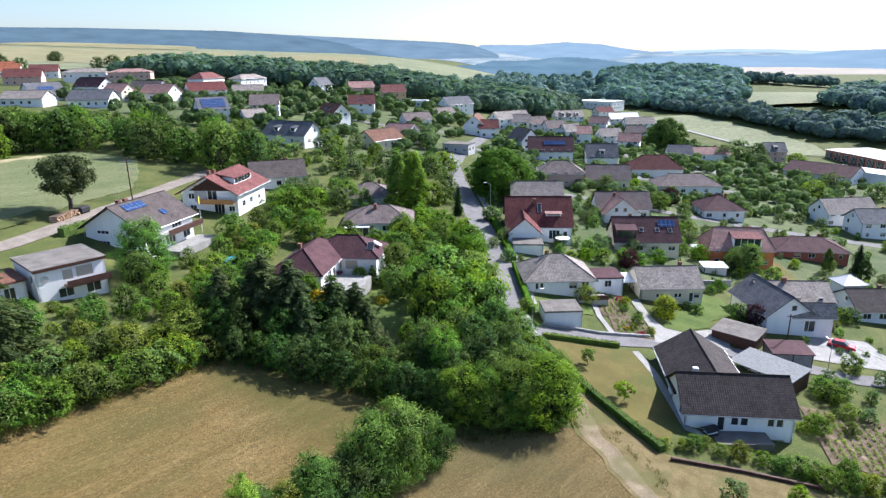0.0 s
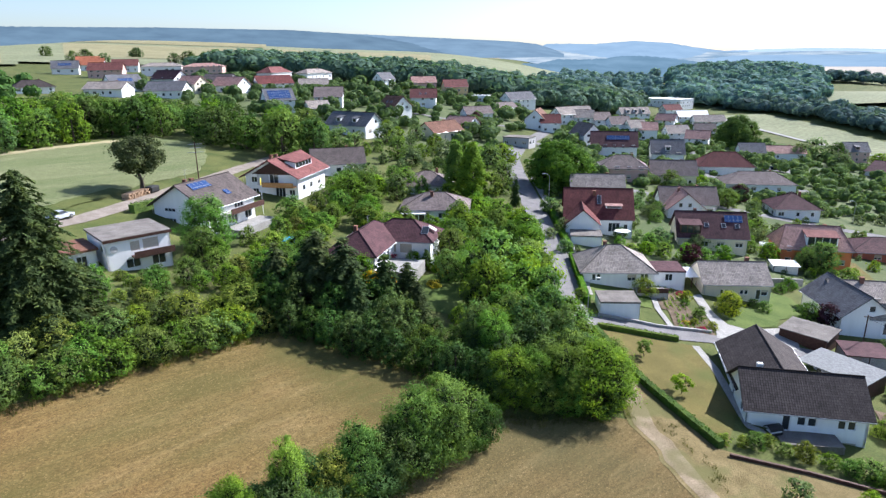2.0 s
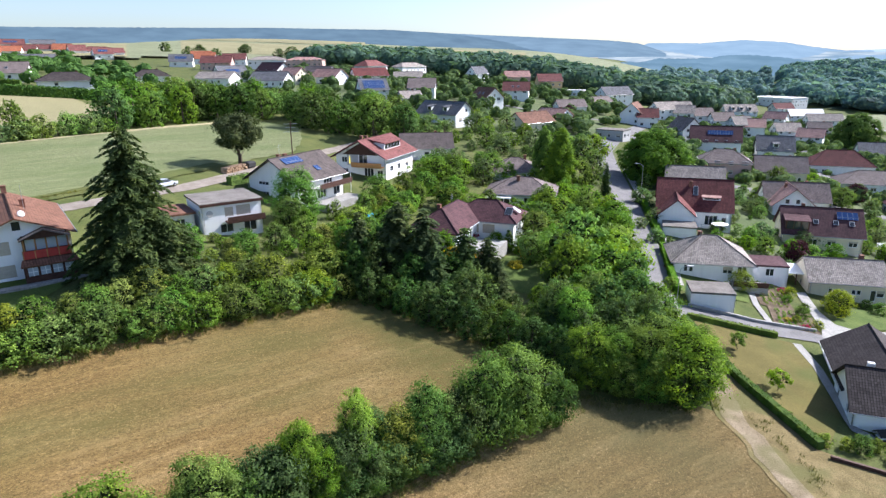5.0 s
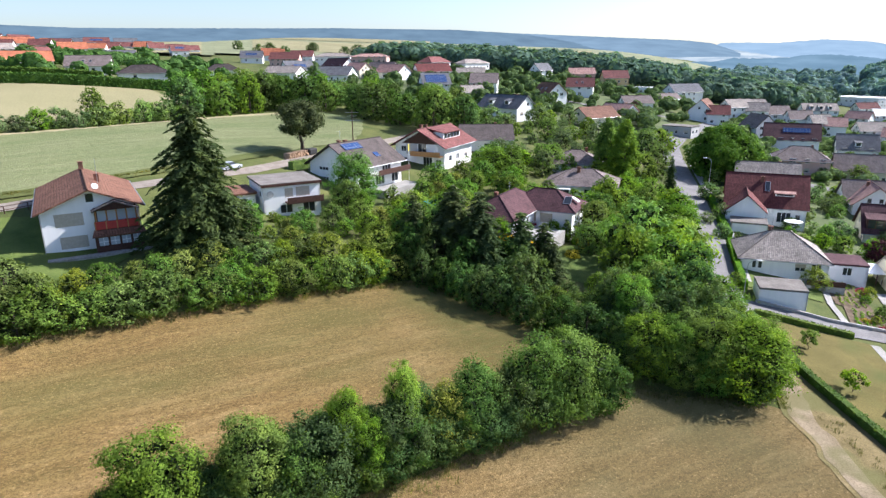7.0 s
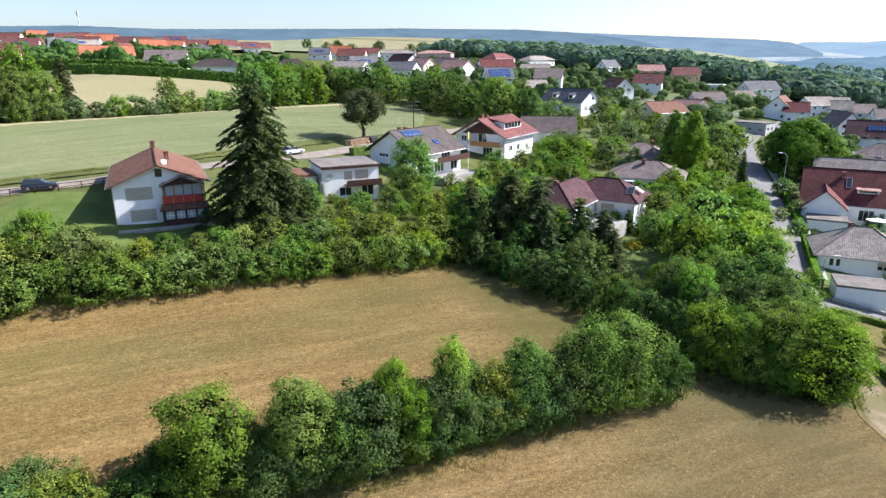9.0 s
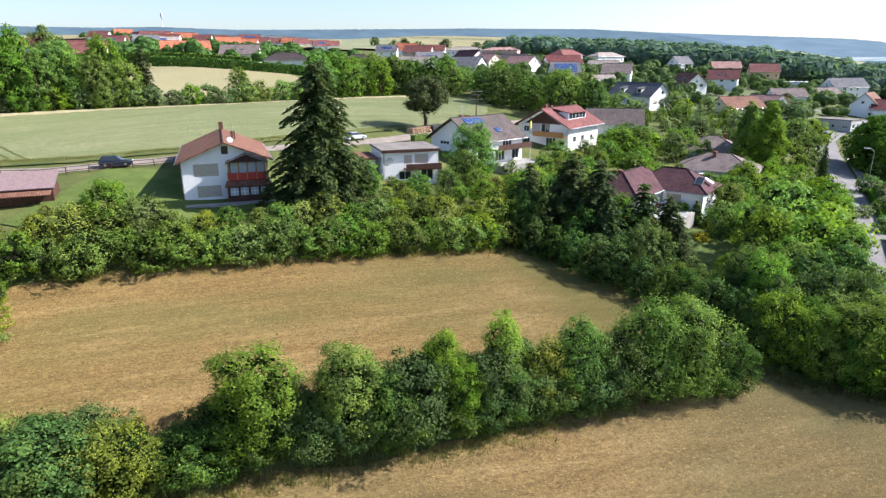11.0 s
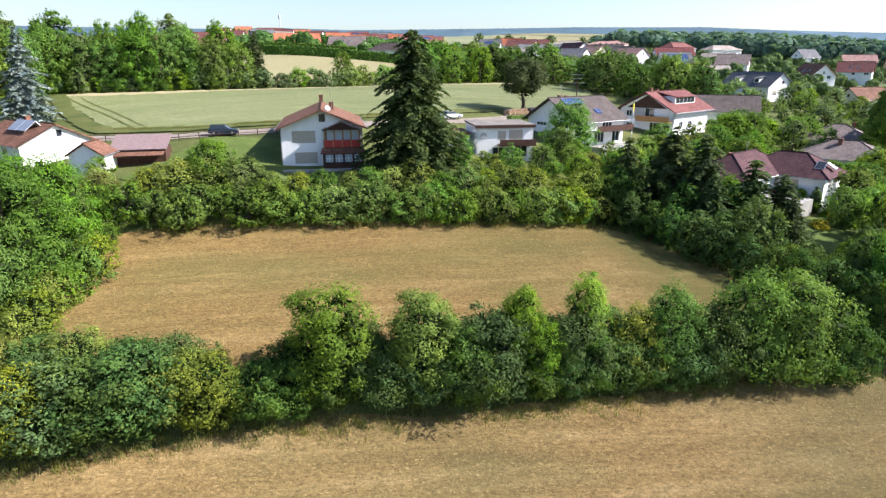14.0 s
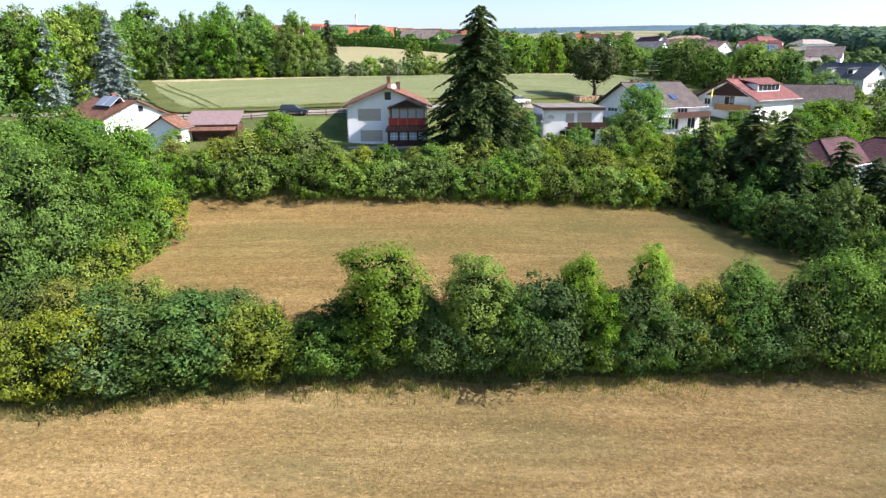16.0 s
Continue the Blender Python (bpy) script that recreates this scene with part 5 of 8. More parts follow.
house("house", "white house with grey roof at the meadow edge", 122.6, 435.4, 7, 19.6, 9.7, 5.5, 9.1, roof="gable", roof_mat="roof_grey", wall_mat="white", z=-2.2, base=1.4, seed=65)
house("house", "house with faded red roof", 92.8, 418.3, -29, 11.8, 9.7, 5.1, 8.6, roof="gable", roof_mat="roof_pink", wall_mat="white", z=0.5, base=1.3, seed=66)
house("house", "white house with grey roof", 83.1, 350.3, 11, 11.8, 9.7, 5.1, 8.6, roof="gable", roof_mat="roof_grey", wall_mat="white", z=0.2, base=1.5, seed=67)
house("house", "white house with pink-red roof", 91.3, 337.6, -20, 11.0, 9.7, 5.1, 8.6, roof="gable", roof_mat="roof_pink", wall_mat="white", z=-1.2, base=1.4, seed=68)
house("house", "white house with brown roof", 107, 384.7, -6, 11.1, 9.7, 5.1, 8.6, roof="gable", roof_mat="roof_brown", wall_mat="white", z=-2.2, base=1.2, seed=69)
house("hall", "long low white hall with flat metal roof", 128.4, 583.9, -43, 36.4, 22.0, 7, 7, roof="flat", roof_mat="lightmetal", wall_mat="white", base=2.3, seed=70, over=0.15, gable_over=0.15, chimneys=())
house("house", "house with dark brown gable roof", 29.4, 284.1, -65, 12.3, 8.6, 4.9, 9.1, roof="gable", roof_mat="roof_brown", wall_mat="white", z=7.1, base=1.6, seed=71)
house("house", "house with purple-brown roof and solar panels", 38.9, 265.1, -4, 17.9, 11.9, 4.5, 9.6, roof="gable", roof_mat="roof_purple", wall_mat="white", z=5.0, base=1.9, seed=72, solar=(("front", 1.5, 4.2, 9.0, 2.2),))
house("house", "white house with dark slate roof", 61.1, 269.2, -4, 12.7, 10.8, 4.5, 9.3, roof="gable", roof_mat="roof_slate", wall_mat="white", z=1.6, base=1.5, seed=73, dormers=1)
house("house", "house with brown hipped roof", 35.5, 217.3, -3, 15.6, 10.8, 4.5, 7.9, roof="hip", roof_mat="roof_brown", wall_mat="pinkish", z=4.0, base=1.7, seed=74)
house("house", "cream house with brown roof", 53.2, 222.5, -3, 14.6, 9.7, 4.1, 8.1, roof="gable", roof_mat="roof_brown", wall_mat="cream", z=1.4, base=1.6, seed=75)
house("house", "white house with wine-red hipped roof and dormer", 82.1, 262.5, -3, 20.8, 11.9, 3.9, 8.6, roof="hip", roof_mat="roof_wine", wall_mat="white", z=-1.7, base=1.9, seed=76)
house("bungalow", "white bungalow with pinkish grey hipped roof", 85.7, 234.8, -3, 23.2, 11.9, 3.4, 6.7, roof="hip", roof_mat="roof_brown", wall_mat="white", z=-2.9, base=2.1, seed=77)
house("house", "low white house with pink-red roof", 130, 331.9, -6, 21.3, 9.7, 3.4, 6.3, roof="gable", roof_mat="roof_pink", wall_mat="white", z=-5.8, base=1.6, seed=78)
house("house", "house with dark blue-grey roof", 111.8, 319.9, -4, 11.2, 9.7, 3.9, 7.6, roof="gable", roof_mat="roof_slate", wall_mat="white", z=-4.2, base=1.2, seed=79)
house("house", "salmon house with dark roof", 170.4, 344.1, -4, 10.8, 10.8, 5.7, 9.6, roof="gable", roof_mat="roof_slate", wall_mat="pinkish", z=-8.7, base=1.0, seed=80, dormers=1)
house("house", "house with weathered grey roof", 22.5, 176.2, -2, 14.0, 10.8, 3.9, 7.9, roof="gable", roof_mat="roof_grey", wall_mat="white", z=4.6, base=1.6, seed=81)
house("house", "white house with grey roof", 129.6, 208.5, 8, 17.4, 9.7, 4.9, 8.6, roof="gable", roof_mat="roof_grey", wall_mat="white", z=-8.6, base=1.4, seed=82)
house("house", "white house with red boarded gable", 131.4, 194.3, 0, 13.4, 9.7, 5.5, 8.6, roof="gable", roof_mat="roof_slate", wall_mat="white", z=-9.1, base=1.2, seed=83)
house("house", "house with purple-brown pyramid roof", 84.3, 200, -2, 12.7, 11.9, 3.3, 6.7, roof="hip", roof_mat="roof_purple", wall_mat="white", z=-3.7, base=1.4, seed=84)
house("house", "long house with purple-brown hipped roof", 93.6, 163.9, -9, 17.9, 11.0, 2.8, 5.2, roof="hip", roof_mat="roof_purple", wall_mat="brick", z=-6.0, base=1.6, seed=85)
house("house", "house with dark grey roof and chimneys", 86.0, 123.5, -1, 10.3, 10.0, 2.8, 5.6, roof="gable", roof_mat="roof_dark", wall_mat="white", z=-6.2, base=1.2, seed=86)
house("house", "large house with bright orange roof", -260.4, 193.4, 57, 21.0, 11.0, 3.6, 7.5, roof="gable", roof_mat="roof_orange", wall_mat="white", z=35.1, base=1.2, seed=87)
house("house", "white house with grey roof and solar panels", -367.2, 253.4, 66, 21.3, 10.0, 4.4, 7.5, roof="gable", roof_mat="roof_grey", wall_mat="white", z=41.4, base=1.1, seed=88, solar=(("front", 0.0, 2.6, 7.0, 2.2),))
house("house", "white house with red roof on the plateau", -573.2, 399.0, 32, 14.3, 9.0, 4, 7.5, roof="gable", roof_mat="roof_red", wall_mat="white", z=55.5, base=1.2, seed=89, group="plateau houses", wins={"front": [(-3.5, 1.0, 1.5, 1.3, 0), (3.5, 1.0, 1.5, 1.3, 0)], "left": [(0, 3.8, 1.2, 1.2, 0)], "right": [(0, 3.8, 1.2, 1.2, 0)]})
house("house", "white house with red roof on the plateau", -591.6, 436.0, 76, 18.3, 9.0, 4, 7.5, roof="gable", roof_mat="roof_red", wall_mat="white", z=56.4, base=1.3, seed=90, group="plateau houses", wins={"front": [(-3.5, 1.0, 1.5, 1.3, 0), (3.5, 1.0, 1.5, 1.3, 0)], "left": [(0, 3.8, 1.2, 1.2, 0)], "right": [(0, 3.8, 1.2, 1.2, 0)]})
house("house", "white house with red roof on the plateau", -342.4, 263.7, 100, 13.5, 9.0, 3.6, 7, roof="gable", roof_mat="roof_red", wall_mat="white", z=39.7, base=0.9, seed=91, group="plateau houses", wins={"front": [(-3.5, 1.0, 1.5, 1.3, 0), (3.5, 1.0, 1.5, 1.3, 0)], "left": [(0, 3.8, 1.2, 1.2, 0)], "right": [(0, 3.8, 1.2, 1.2, 0)]})
house("house", "white house with orange roof on the plateau", -532.6, 426.1, 60, 22.0, 9.0, 4, 7.5, roof="gable", roof_mat="roof_orange", wall_mat="white", z=51.8, base=1.2, seed=92, group="plateau houses", wins={"front": [(-3.5, 1.0, 1.5, 1.3, 0), (3.5, 1.0, 1.5, 1.3, 0)], "left": [(0, 3.8, 1.2, 1.2, 0)], "right": [(0, 3.8, 1.2, 1.2, 0)]})
house("house", "white house with orange roof on the plateau", -439.4, 382.2, 35, 22.0, 9.0, 4, 7.5, roof="gable", roof_mat="roof_orange", wall_mat="white", z=45.3, base=1.3, seed=93, group="plateau houses", wins={"front": [(-3.5, 1.0, 1.5, 1.3, 0), (3.5, 1.0, 1.5, 1.3, 0)], "left": [(0, 3.8, 1.2, 1.2, 0)], "right": [(0, 3.8, 1.2, 1.2, 0)]})
house("house", "white house with red roof on the plateau", -466.8, 435.4, 40, 21.9, 9.0, 4, 7.5, roof="gable", roof_mat="roof_red", wall_mat="white", z=47.7, base=1.0, seed=94, group="plateau houses", wins={"front": [(-3.5, 1.0, 1.5, 1.3, 0), (3.5, 1.0, 1.5, 1.3, 0)], "left": [(0, 3.8, 1.2, 1.2, 0)], "right": [(0, 3.8, 1.2, 1.2, 0)]})
house("house", "white house with red roof on the plateau", -464.8, 457.0, 34, 13.8, 9.0, 4, 7.5, roof="gable", roof_mat="roof_red", wall_mat="white", z=48.2, base=1.0, seed=95, group="plateau houses", wins={"front": [(-3.5, 1.0, 1.5, 1.3, 0), (3.5, 1.0, 1.5, 1.3, 0)], "left": [(0, 3.8, 1.2, 1.2, 0)], "right": [(0, 3.8, 1.2, 1.2, 0)]})
house("house", "white house with red roof on the plateau", -513.8, 332.8, -6, 16.5, 9.0, 4, 7.5, roof="gable", roof_mat="roof_red", wall_mat="white", z=51.1, base=1.1, seed=96, group="plateau houses", wins={"front": [(-3.5, 1.0, 1.5, 1.3, 0), (3.5, 1.0, 1.5, 1.3, 0)], "left": [(0, 3.8, 1.2, 1.2, 0)], "right": [(0, 3.8, 1.2, 1.2, 0)]})
house("house", "white house with red roof on the plateau", -412.3, 249.6, 73, 18.4, 9.0, 4, 7.5, roof="gable", roof_mat="roof_red", wall_mat="white", z=43.2, base=1.3, seed=97, group="plateau houses", wins={"front": [(-3.5, 1.0, 1.5, 1.3, 0), (3.5, 1.0, 1.5, 1.3, 0)], "left": [(0, 3.8, 1.2, 1.2, 0)], "right": [(0, 3.8, 1.2, 1.2, 0)]})
house("house", "house with dark roof on the plateau", -561.9, 479.5, 33, 18.8, 9.0, 4, 7.5, roof="gable", roof_mat="roof_slate", wall_mat="white", z=54.3, base=1.1, seed=98, group="plateau houses", wins={"front": [(-3.5, 1.0, 1.5, 1.3, 0), (3.5, 1.0, 1.5, 1.3, 0)], "left": [(0, 3.8, 1.2, 1.2, 0)], "right": [(0, 3.8, 1.2, 1.2, 0)]})
house("house", "house with dark roof on the plateau", -556.5, 526.7, 45, 22.0, 9.0, 4, 7.5, roof="gable", roof_mat="roof_slate", wall_mat="white", z=55.4, base=1.1, seed=99, group="plateau houses", wins={"front": [(-3.5, 1.0, 1.5, 1.3, 0), (3.5, 1.0, 1.5, 1.3, 0)], "left": [(0, 3.8, 1.2, 1.2, 0)], "right": [(0, 3.8, 1.2, 1.2, 0)]})
house("house", "white house with red roof on the plateau", -422.0, 452.4, 48, 13.5, 9.0, 4, 7.5, roof="gable", roof_mat="roof_red", wall_mat="white", z=45.7, base=0.9, seed=100, group="plateau houses", wins={"front": [(-3.5, 1.0, 1.5, 1.3, 0), (3.5, 1.0, 1.5, 1.3, 0)], "left": [(0, 3.8, 1.2, 1.2, 0)], "right": [(0, 3.8, 1.2, 1.2, 0)]})
house("house", "white house with red roof on the plateau", -396.0, 443.7, 54, 11.3, 9.0, 4, 7.5, roof="gable", roof_mat="roof_red", wall_mat="white", z=44.2, base=1.0, seed=101, group="plateau houses", wins={"front": [(-3.5, 1.0, 1.5, 1.3, 0), (3.5, 1.0, 1.5, 1.3, 0)], "left": [(0, 3.8, 1.2, 1.2, 0)], "right": [(0, 3.8, 1.2, 1.2, 0)]})
house("house", "white gabled house with brown roof", -230.1, 199.5, 38, 16.3, 10.0, 3.2, 7, roof="gable", roof_mat="roof_brown", wall_mat="white", base=0.8, seed=102, sky=(("front", -1.6, 2.6, 1.0, 1.4), ("front", 1.2, 2.6, 1.0, 1.4)))
house("house", "house with dark roof and dormer", -332.5, 309.9, 43, 18.2, 9.0, 4, 7, roof="gable", roof_mat="roof_slate", wall_mat="white", z=38.3, base=1.2, seed=103, dormers=1)
house("bungalow", "bungalow with dark hipped roof behind the hedge", -195.5, 193.8, 48, 18.8, 11.0, 2.8, 5.5, roof="hip", roof_mat="roof_dark", wall_mat="white", z=31.2, base=1.5, seed=104)
house("bungalow", "bungalow with dark roof among trees", -214.3, 261.4, 49, 15.8, 9.0, 2.8, 5.5, roof="hip", roof_mat="roof_dark", wall_mat="white", z=31.2, base=1.1, seed=105)

for k, (x, y, ang, L, he, mat) in enumerate((
    (-295, 168, 48, 15, 3.4, "roof_red"),
    (-361, 217, 40, 17, 3.8, "roof_red"),
    (-560, 349, 60, 15, 4.0, "roof_orange"),
    (-504, 294, 30, 16, 4.0, "roof_red"),
    (-491, 332, 52, 20, 4.0, "roof_red"),
    (-354, 235, 70, 14, 4.0, "roof_slate"),
    (-478, 350, 50, 24, 4.0, "roof_orange"),
    (-452, 350, 30, 15, 4.0, "roof_red"),
    (-411, 342, 55, 18, 4.0, "roof_orange"),
    (-543, 479, 45, 22, 4.0, "roof_red"),
    (-450, 445, 30, 14, 4.0, "roof_orange"),
    (-429, 438, 60, 13, 4.0, "roof_red"),
    (-437, 397, 38, 16, 4.0, "roof_red"),
    (-290, 385, 30, 15, 3.6, "roof_slate"),
    (-302, 429, 25, 15, 4.0, "roof_orange"),
    (-491, 398, 40, 16, 4.0, "roof_red"),
    (-394, 279, 35, 14, 4.0, "roof_red"),
    (-382, 414, 55, 13, 4.0, "roof_red"),
    (-243, 137, 52, 15, 3.4, "roof_red"),
    (-412, 200, 40, 15, 3.4, "roof_red"),
)):
    house("house", "white plateau house with %s roof" % {"roof_red": "red tiled", "roof_orange": "orange tiled", "roof_slate": "dark slate"}[mat], x, y, ang, L, 10, he, he + 4.4, roof_mat=mat, base=1.5, seed=120 + k, group="plateau houses", wins={"front": [(-L / 4, 1.0, 1.5, 1.3, 0), (L / 4, 1.0, 1.5, 1.3, 0)], "left": [(0, 3.6, 1.2, 1.2, 0)], "right": [(0, 3.6, 1.2, 1.2, 0)]}, solar=((("front", 0.0, 3.0, L * 0.5, 2.2),) if k % 4 == 1 else ()))

# ---- trees and shrubs ----
def mesh_of(name, verts, faces, materials, mats=None):
    me = bpy.data.meshes.new(name)
    me.from_pydata(verts, [], faces)
    for m in materials:
        me.materials.append(m)
    if mats is not None:
        me.polygons.foreach_set("material_index", mats)
    return me


def leaf_cloud(rng, centres, radii, per, size, flat=0.28, whole=0.22):
    """Single leaves and sprays on the outside of many clumps, each a small pointed blade."""
    n = len(centres) * per
    c, r = np.repeat(centres, per, 0), np.repeat(radii, per)
    mid = np.array([0, 0, centres[:, 2].mean() * 0.85])
    out = c - mid
    out /= np.linalg.norm(out, axis=1)[:, None] + 1e-6
    d = rng.normal(size=(n, 3))
    d[:, 2] = d[:, 2] * 0.85 + 0.2
    d /= np.linalg.norm(d, axis=1)[:, None]
    behind = (d * out).sum(1) < -0.25
    d[behind] -= 2 * (d * out).sum(1)[behind, None] * out[behind]
    spray = np.where(rng.random(n) < 0.16, rng.uniform(1.1, 1.55, n), rng.uniform(0.55, 1.12, n))
    p = c + d * (r * spray)[:, None] * np.array([1, 1, 0.82])
    nor = d * (1 - whole) + out * whole + np.array([0, 0, 0.12]) + rng.normal(size=(n, 3)) * flat
    nor /= np.linalg.norm(nor, axis=1)[:, None]
    t = np.cross(nor, rng.normal(size=(n, 3)))
    t /= np.linalg.norm(t, axis=1)[:, None]
    b = np.cross(nor, t)
    s = (size * rng.uniform(0.6, 1.35, n))[:, None]
    v = np.stack([p - t * s * 0.9 + b * s * 0.5, p + t * s * 1.1 - nor * s * 0.25, p - t * s * 0.7 - b * s * 0.75], 1).reshape(-1, 3)
    f = np.arange(3 * n).reshape(-1, 3)
    return v, f


def crown(seed, R, H, clumps, per, size, material, bottom=0.25, point=0.0, name="crown", core=0.72, lump=0.27, gaps=0.12, crest=0.86):
    """An uneven crown: clumps of leaves set round limbs, with gaps between them. H: its height, R: its radius."""
    rng = np.random.default_rng(seed)
    k = np.arange(clumps)
    zz = (k + rng.uniform(0, 1, clumps)) / clumps
    az = k * 2.39996 + rng.normal(size=clumps) * 0.5
    u = 2 * (0.1 + crest * zz) - 1
    prof = (1 - np.abs(u) ** 2.3) ** 0.48 * (1 - point * zz)
    lobes = 1 + 0.14 * np.sin(2 * az + seed + 3 * zz) + 0.13 * np.sin(5 * az + 2 * seed + 5 * zz) + 0.1 * np.sin(9 * zz + seed)
    r = R * rng.uniform(lump * 0.5, lump * 1.4, clumps) * (1 - 0.5 * zz * point)
    rad = np.maximum(0.05, R * prof * lobes - r * 0.8) * np.where(rng.random(clumps) < gaps, rng.uniform(0.3, 0.75, clumps), rng.uniform(0.76, 1.14, clumps))
    top = H * (1 - bottom) - R * lump * 0.7
    cen = np.stack([rad * np.cos(az), rad * np.sin(az), bottom * H + R * lump * 0.3 + zz * top * (0.94 + 0.08 * np.sin(2 * az + seed))], 1)
    v, f = leaf_cloud(rng, cen, r, per, size)
    # inner scraps that close the view through, painted near-black as shade in the gaps
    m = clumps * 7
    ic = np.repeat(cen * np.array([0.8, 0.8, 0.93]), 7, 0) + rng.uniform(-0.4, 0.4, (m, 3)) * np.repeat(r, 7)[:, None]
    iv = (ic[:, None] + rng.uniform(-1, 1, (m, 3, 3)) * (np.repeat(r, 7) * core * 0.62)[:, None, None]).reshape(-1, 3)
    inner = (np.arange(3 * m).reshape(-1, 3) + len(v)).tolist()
    return mesh_of(name, np.concatenate([v, iv]).tolist(), f.tolist() + inner, [material, M["crown_shade"]], [0] * len(f) + [1] * len(inner))


def trunk_mesh(seed, H, r, reach, bottom, far=False):
    rnd = random.Random(seed)
    bm = bmesh.new()
    p, k = Vector((0, 0, -0.5)), 2 if far else 4
    rr = r * 1.25
    for i in range(k):
        q = Vector((rnd.uniform(-0.12, 0.12) * (i + 1), rnd.uniform(-0.12, 0.12) * (i + 1), H * 0.82 * (i + 1) / k))
        r2 = r * (1 - 0.8 * (i + 1) / k)
        cylinder(bm, p, q, rr, r2, 4 if far else 6)
        if i:
            for _ in range(1 if far else 3):
                a, l = rnd.uniform(0, 6.28), reach * rnd.uniform(0.45, 0.75)
                cylinder(bm, p, p + Vector((math.cos(a) * l, math.sin(a) * l, l * rnd.uniform(0.4, 0.9))), r2 * 0.6, r2 * 0.12, 3)
        p, rr = q, r2
    me = bpy.data.meshes.new("trunk")
    bm.to_mesh(me)
    bm.free()
    me.materials.append(M["bark"])
    return me


def conifer(seed, H, R, whorls, per, material, droop=0.35, bare=0.06, size=0.28, shape=0.85):
    """A spruce: whorls of drooping boughs hung with short sprays, longest near the foot, with a bare leader."""
    rng = np.random.default_rng(seed)
    vs, fs, n0 = [], [], 0
    for w in range(whorls):
        f = (w + rng.uniform(0, 0.6)) / whorls
        z = H * (bare + (0.985 - bare) * f)
        ln = R * (1 - f) ** shape * rng.uniform(0.75, 1.12) + 0.15
        nb = max(4, int(9 * (1 - f) + 4))
        for k in range(nb):
            a = 6.2832 * (k + rng.uniform(-0.3, 0.3)) / nb + w * 1.3
            l = ln * rng.uniform(0.55, 1.18)
            dirn = np.array([math.cos(a), math.sin(a), 0])
            side = np.array([-math.sin(a), math.cos(a), 0])
            m = max(3, int(per * l / R))
            t = rng.uniform(0.12, 1.0, m)
            p = dirn * (t * l)[:, None] + np.array([0, 0, z]) + np.array([0, 0, 1]) * (0.25 * l * t - droop * l * t * t * 1.9)[:, None]
            p += side * (rng.normal(size=m) * 0.16 * l * (1.15 - t))[:, None] + rng.normal(size=(m, 3)) * 0.06
            out = dirn * rng.uniform(0.3, 1, m)[:, None] + side * rng.normal(size=m)[:, None] * 0.8 + np.array([0, 0, -1]) * rng.uniform(0.1, 0.7, m)[:, None]
            out /= np.linalg.norm(out, axis=1)[:, None]
            b = np.cross(out, rng.normal(size=(m, 3)) + np.array([0, 0, 2.0]))
            b /= np.linalg.norm(b, axis=1)[:, None]
            s = (size * rng.uniform(0.7, 1.5, m))[:, None]
            q = np.stack([p - out * s * 0.7 + b * s * 0.45, p + out * s * 1.5, p - out * s * 0.5 - b * s * 0.5], 1).reshape(-1, 3)
            vs.append(q)
            fs.append(np.arange(3 * m).reshape(-1, 3) + n0)
            n0 += 3 * m
    bm = bmesh.new()
    cylinder(bm, (0, 0, H * 0.04), (0, 0, H * 0.9), R * 0.42, 0.03, 9)
    for v in bm.verts:
        v.co += Vector(rng.uniform(-0.1, 0.1, 3))
    iv = np.array([x.co[:] for x in bm.verts])
    bm.verts.index_update()
    inner = [[x.index + n0 for x in g.verts] for g in bm.faces]
    bm.free()
    return mesh_of("crown", np.concatenate(vs + [iv]).tolist(), np.concatenate(fs).tolist() + inner, [material])


KINDS = {}


def kind_of(key, crown_me, trunk_me):
    KINDS[key] = crown_me, trunk_me


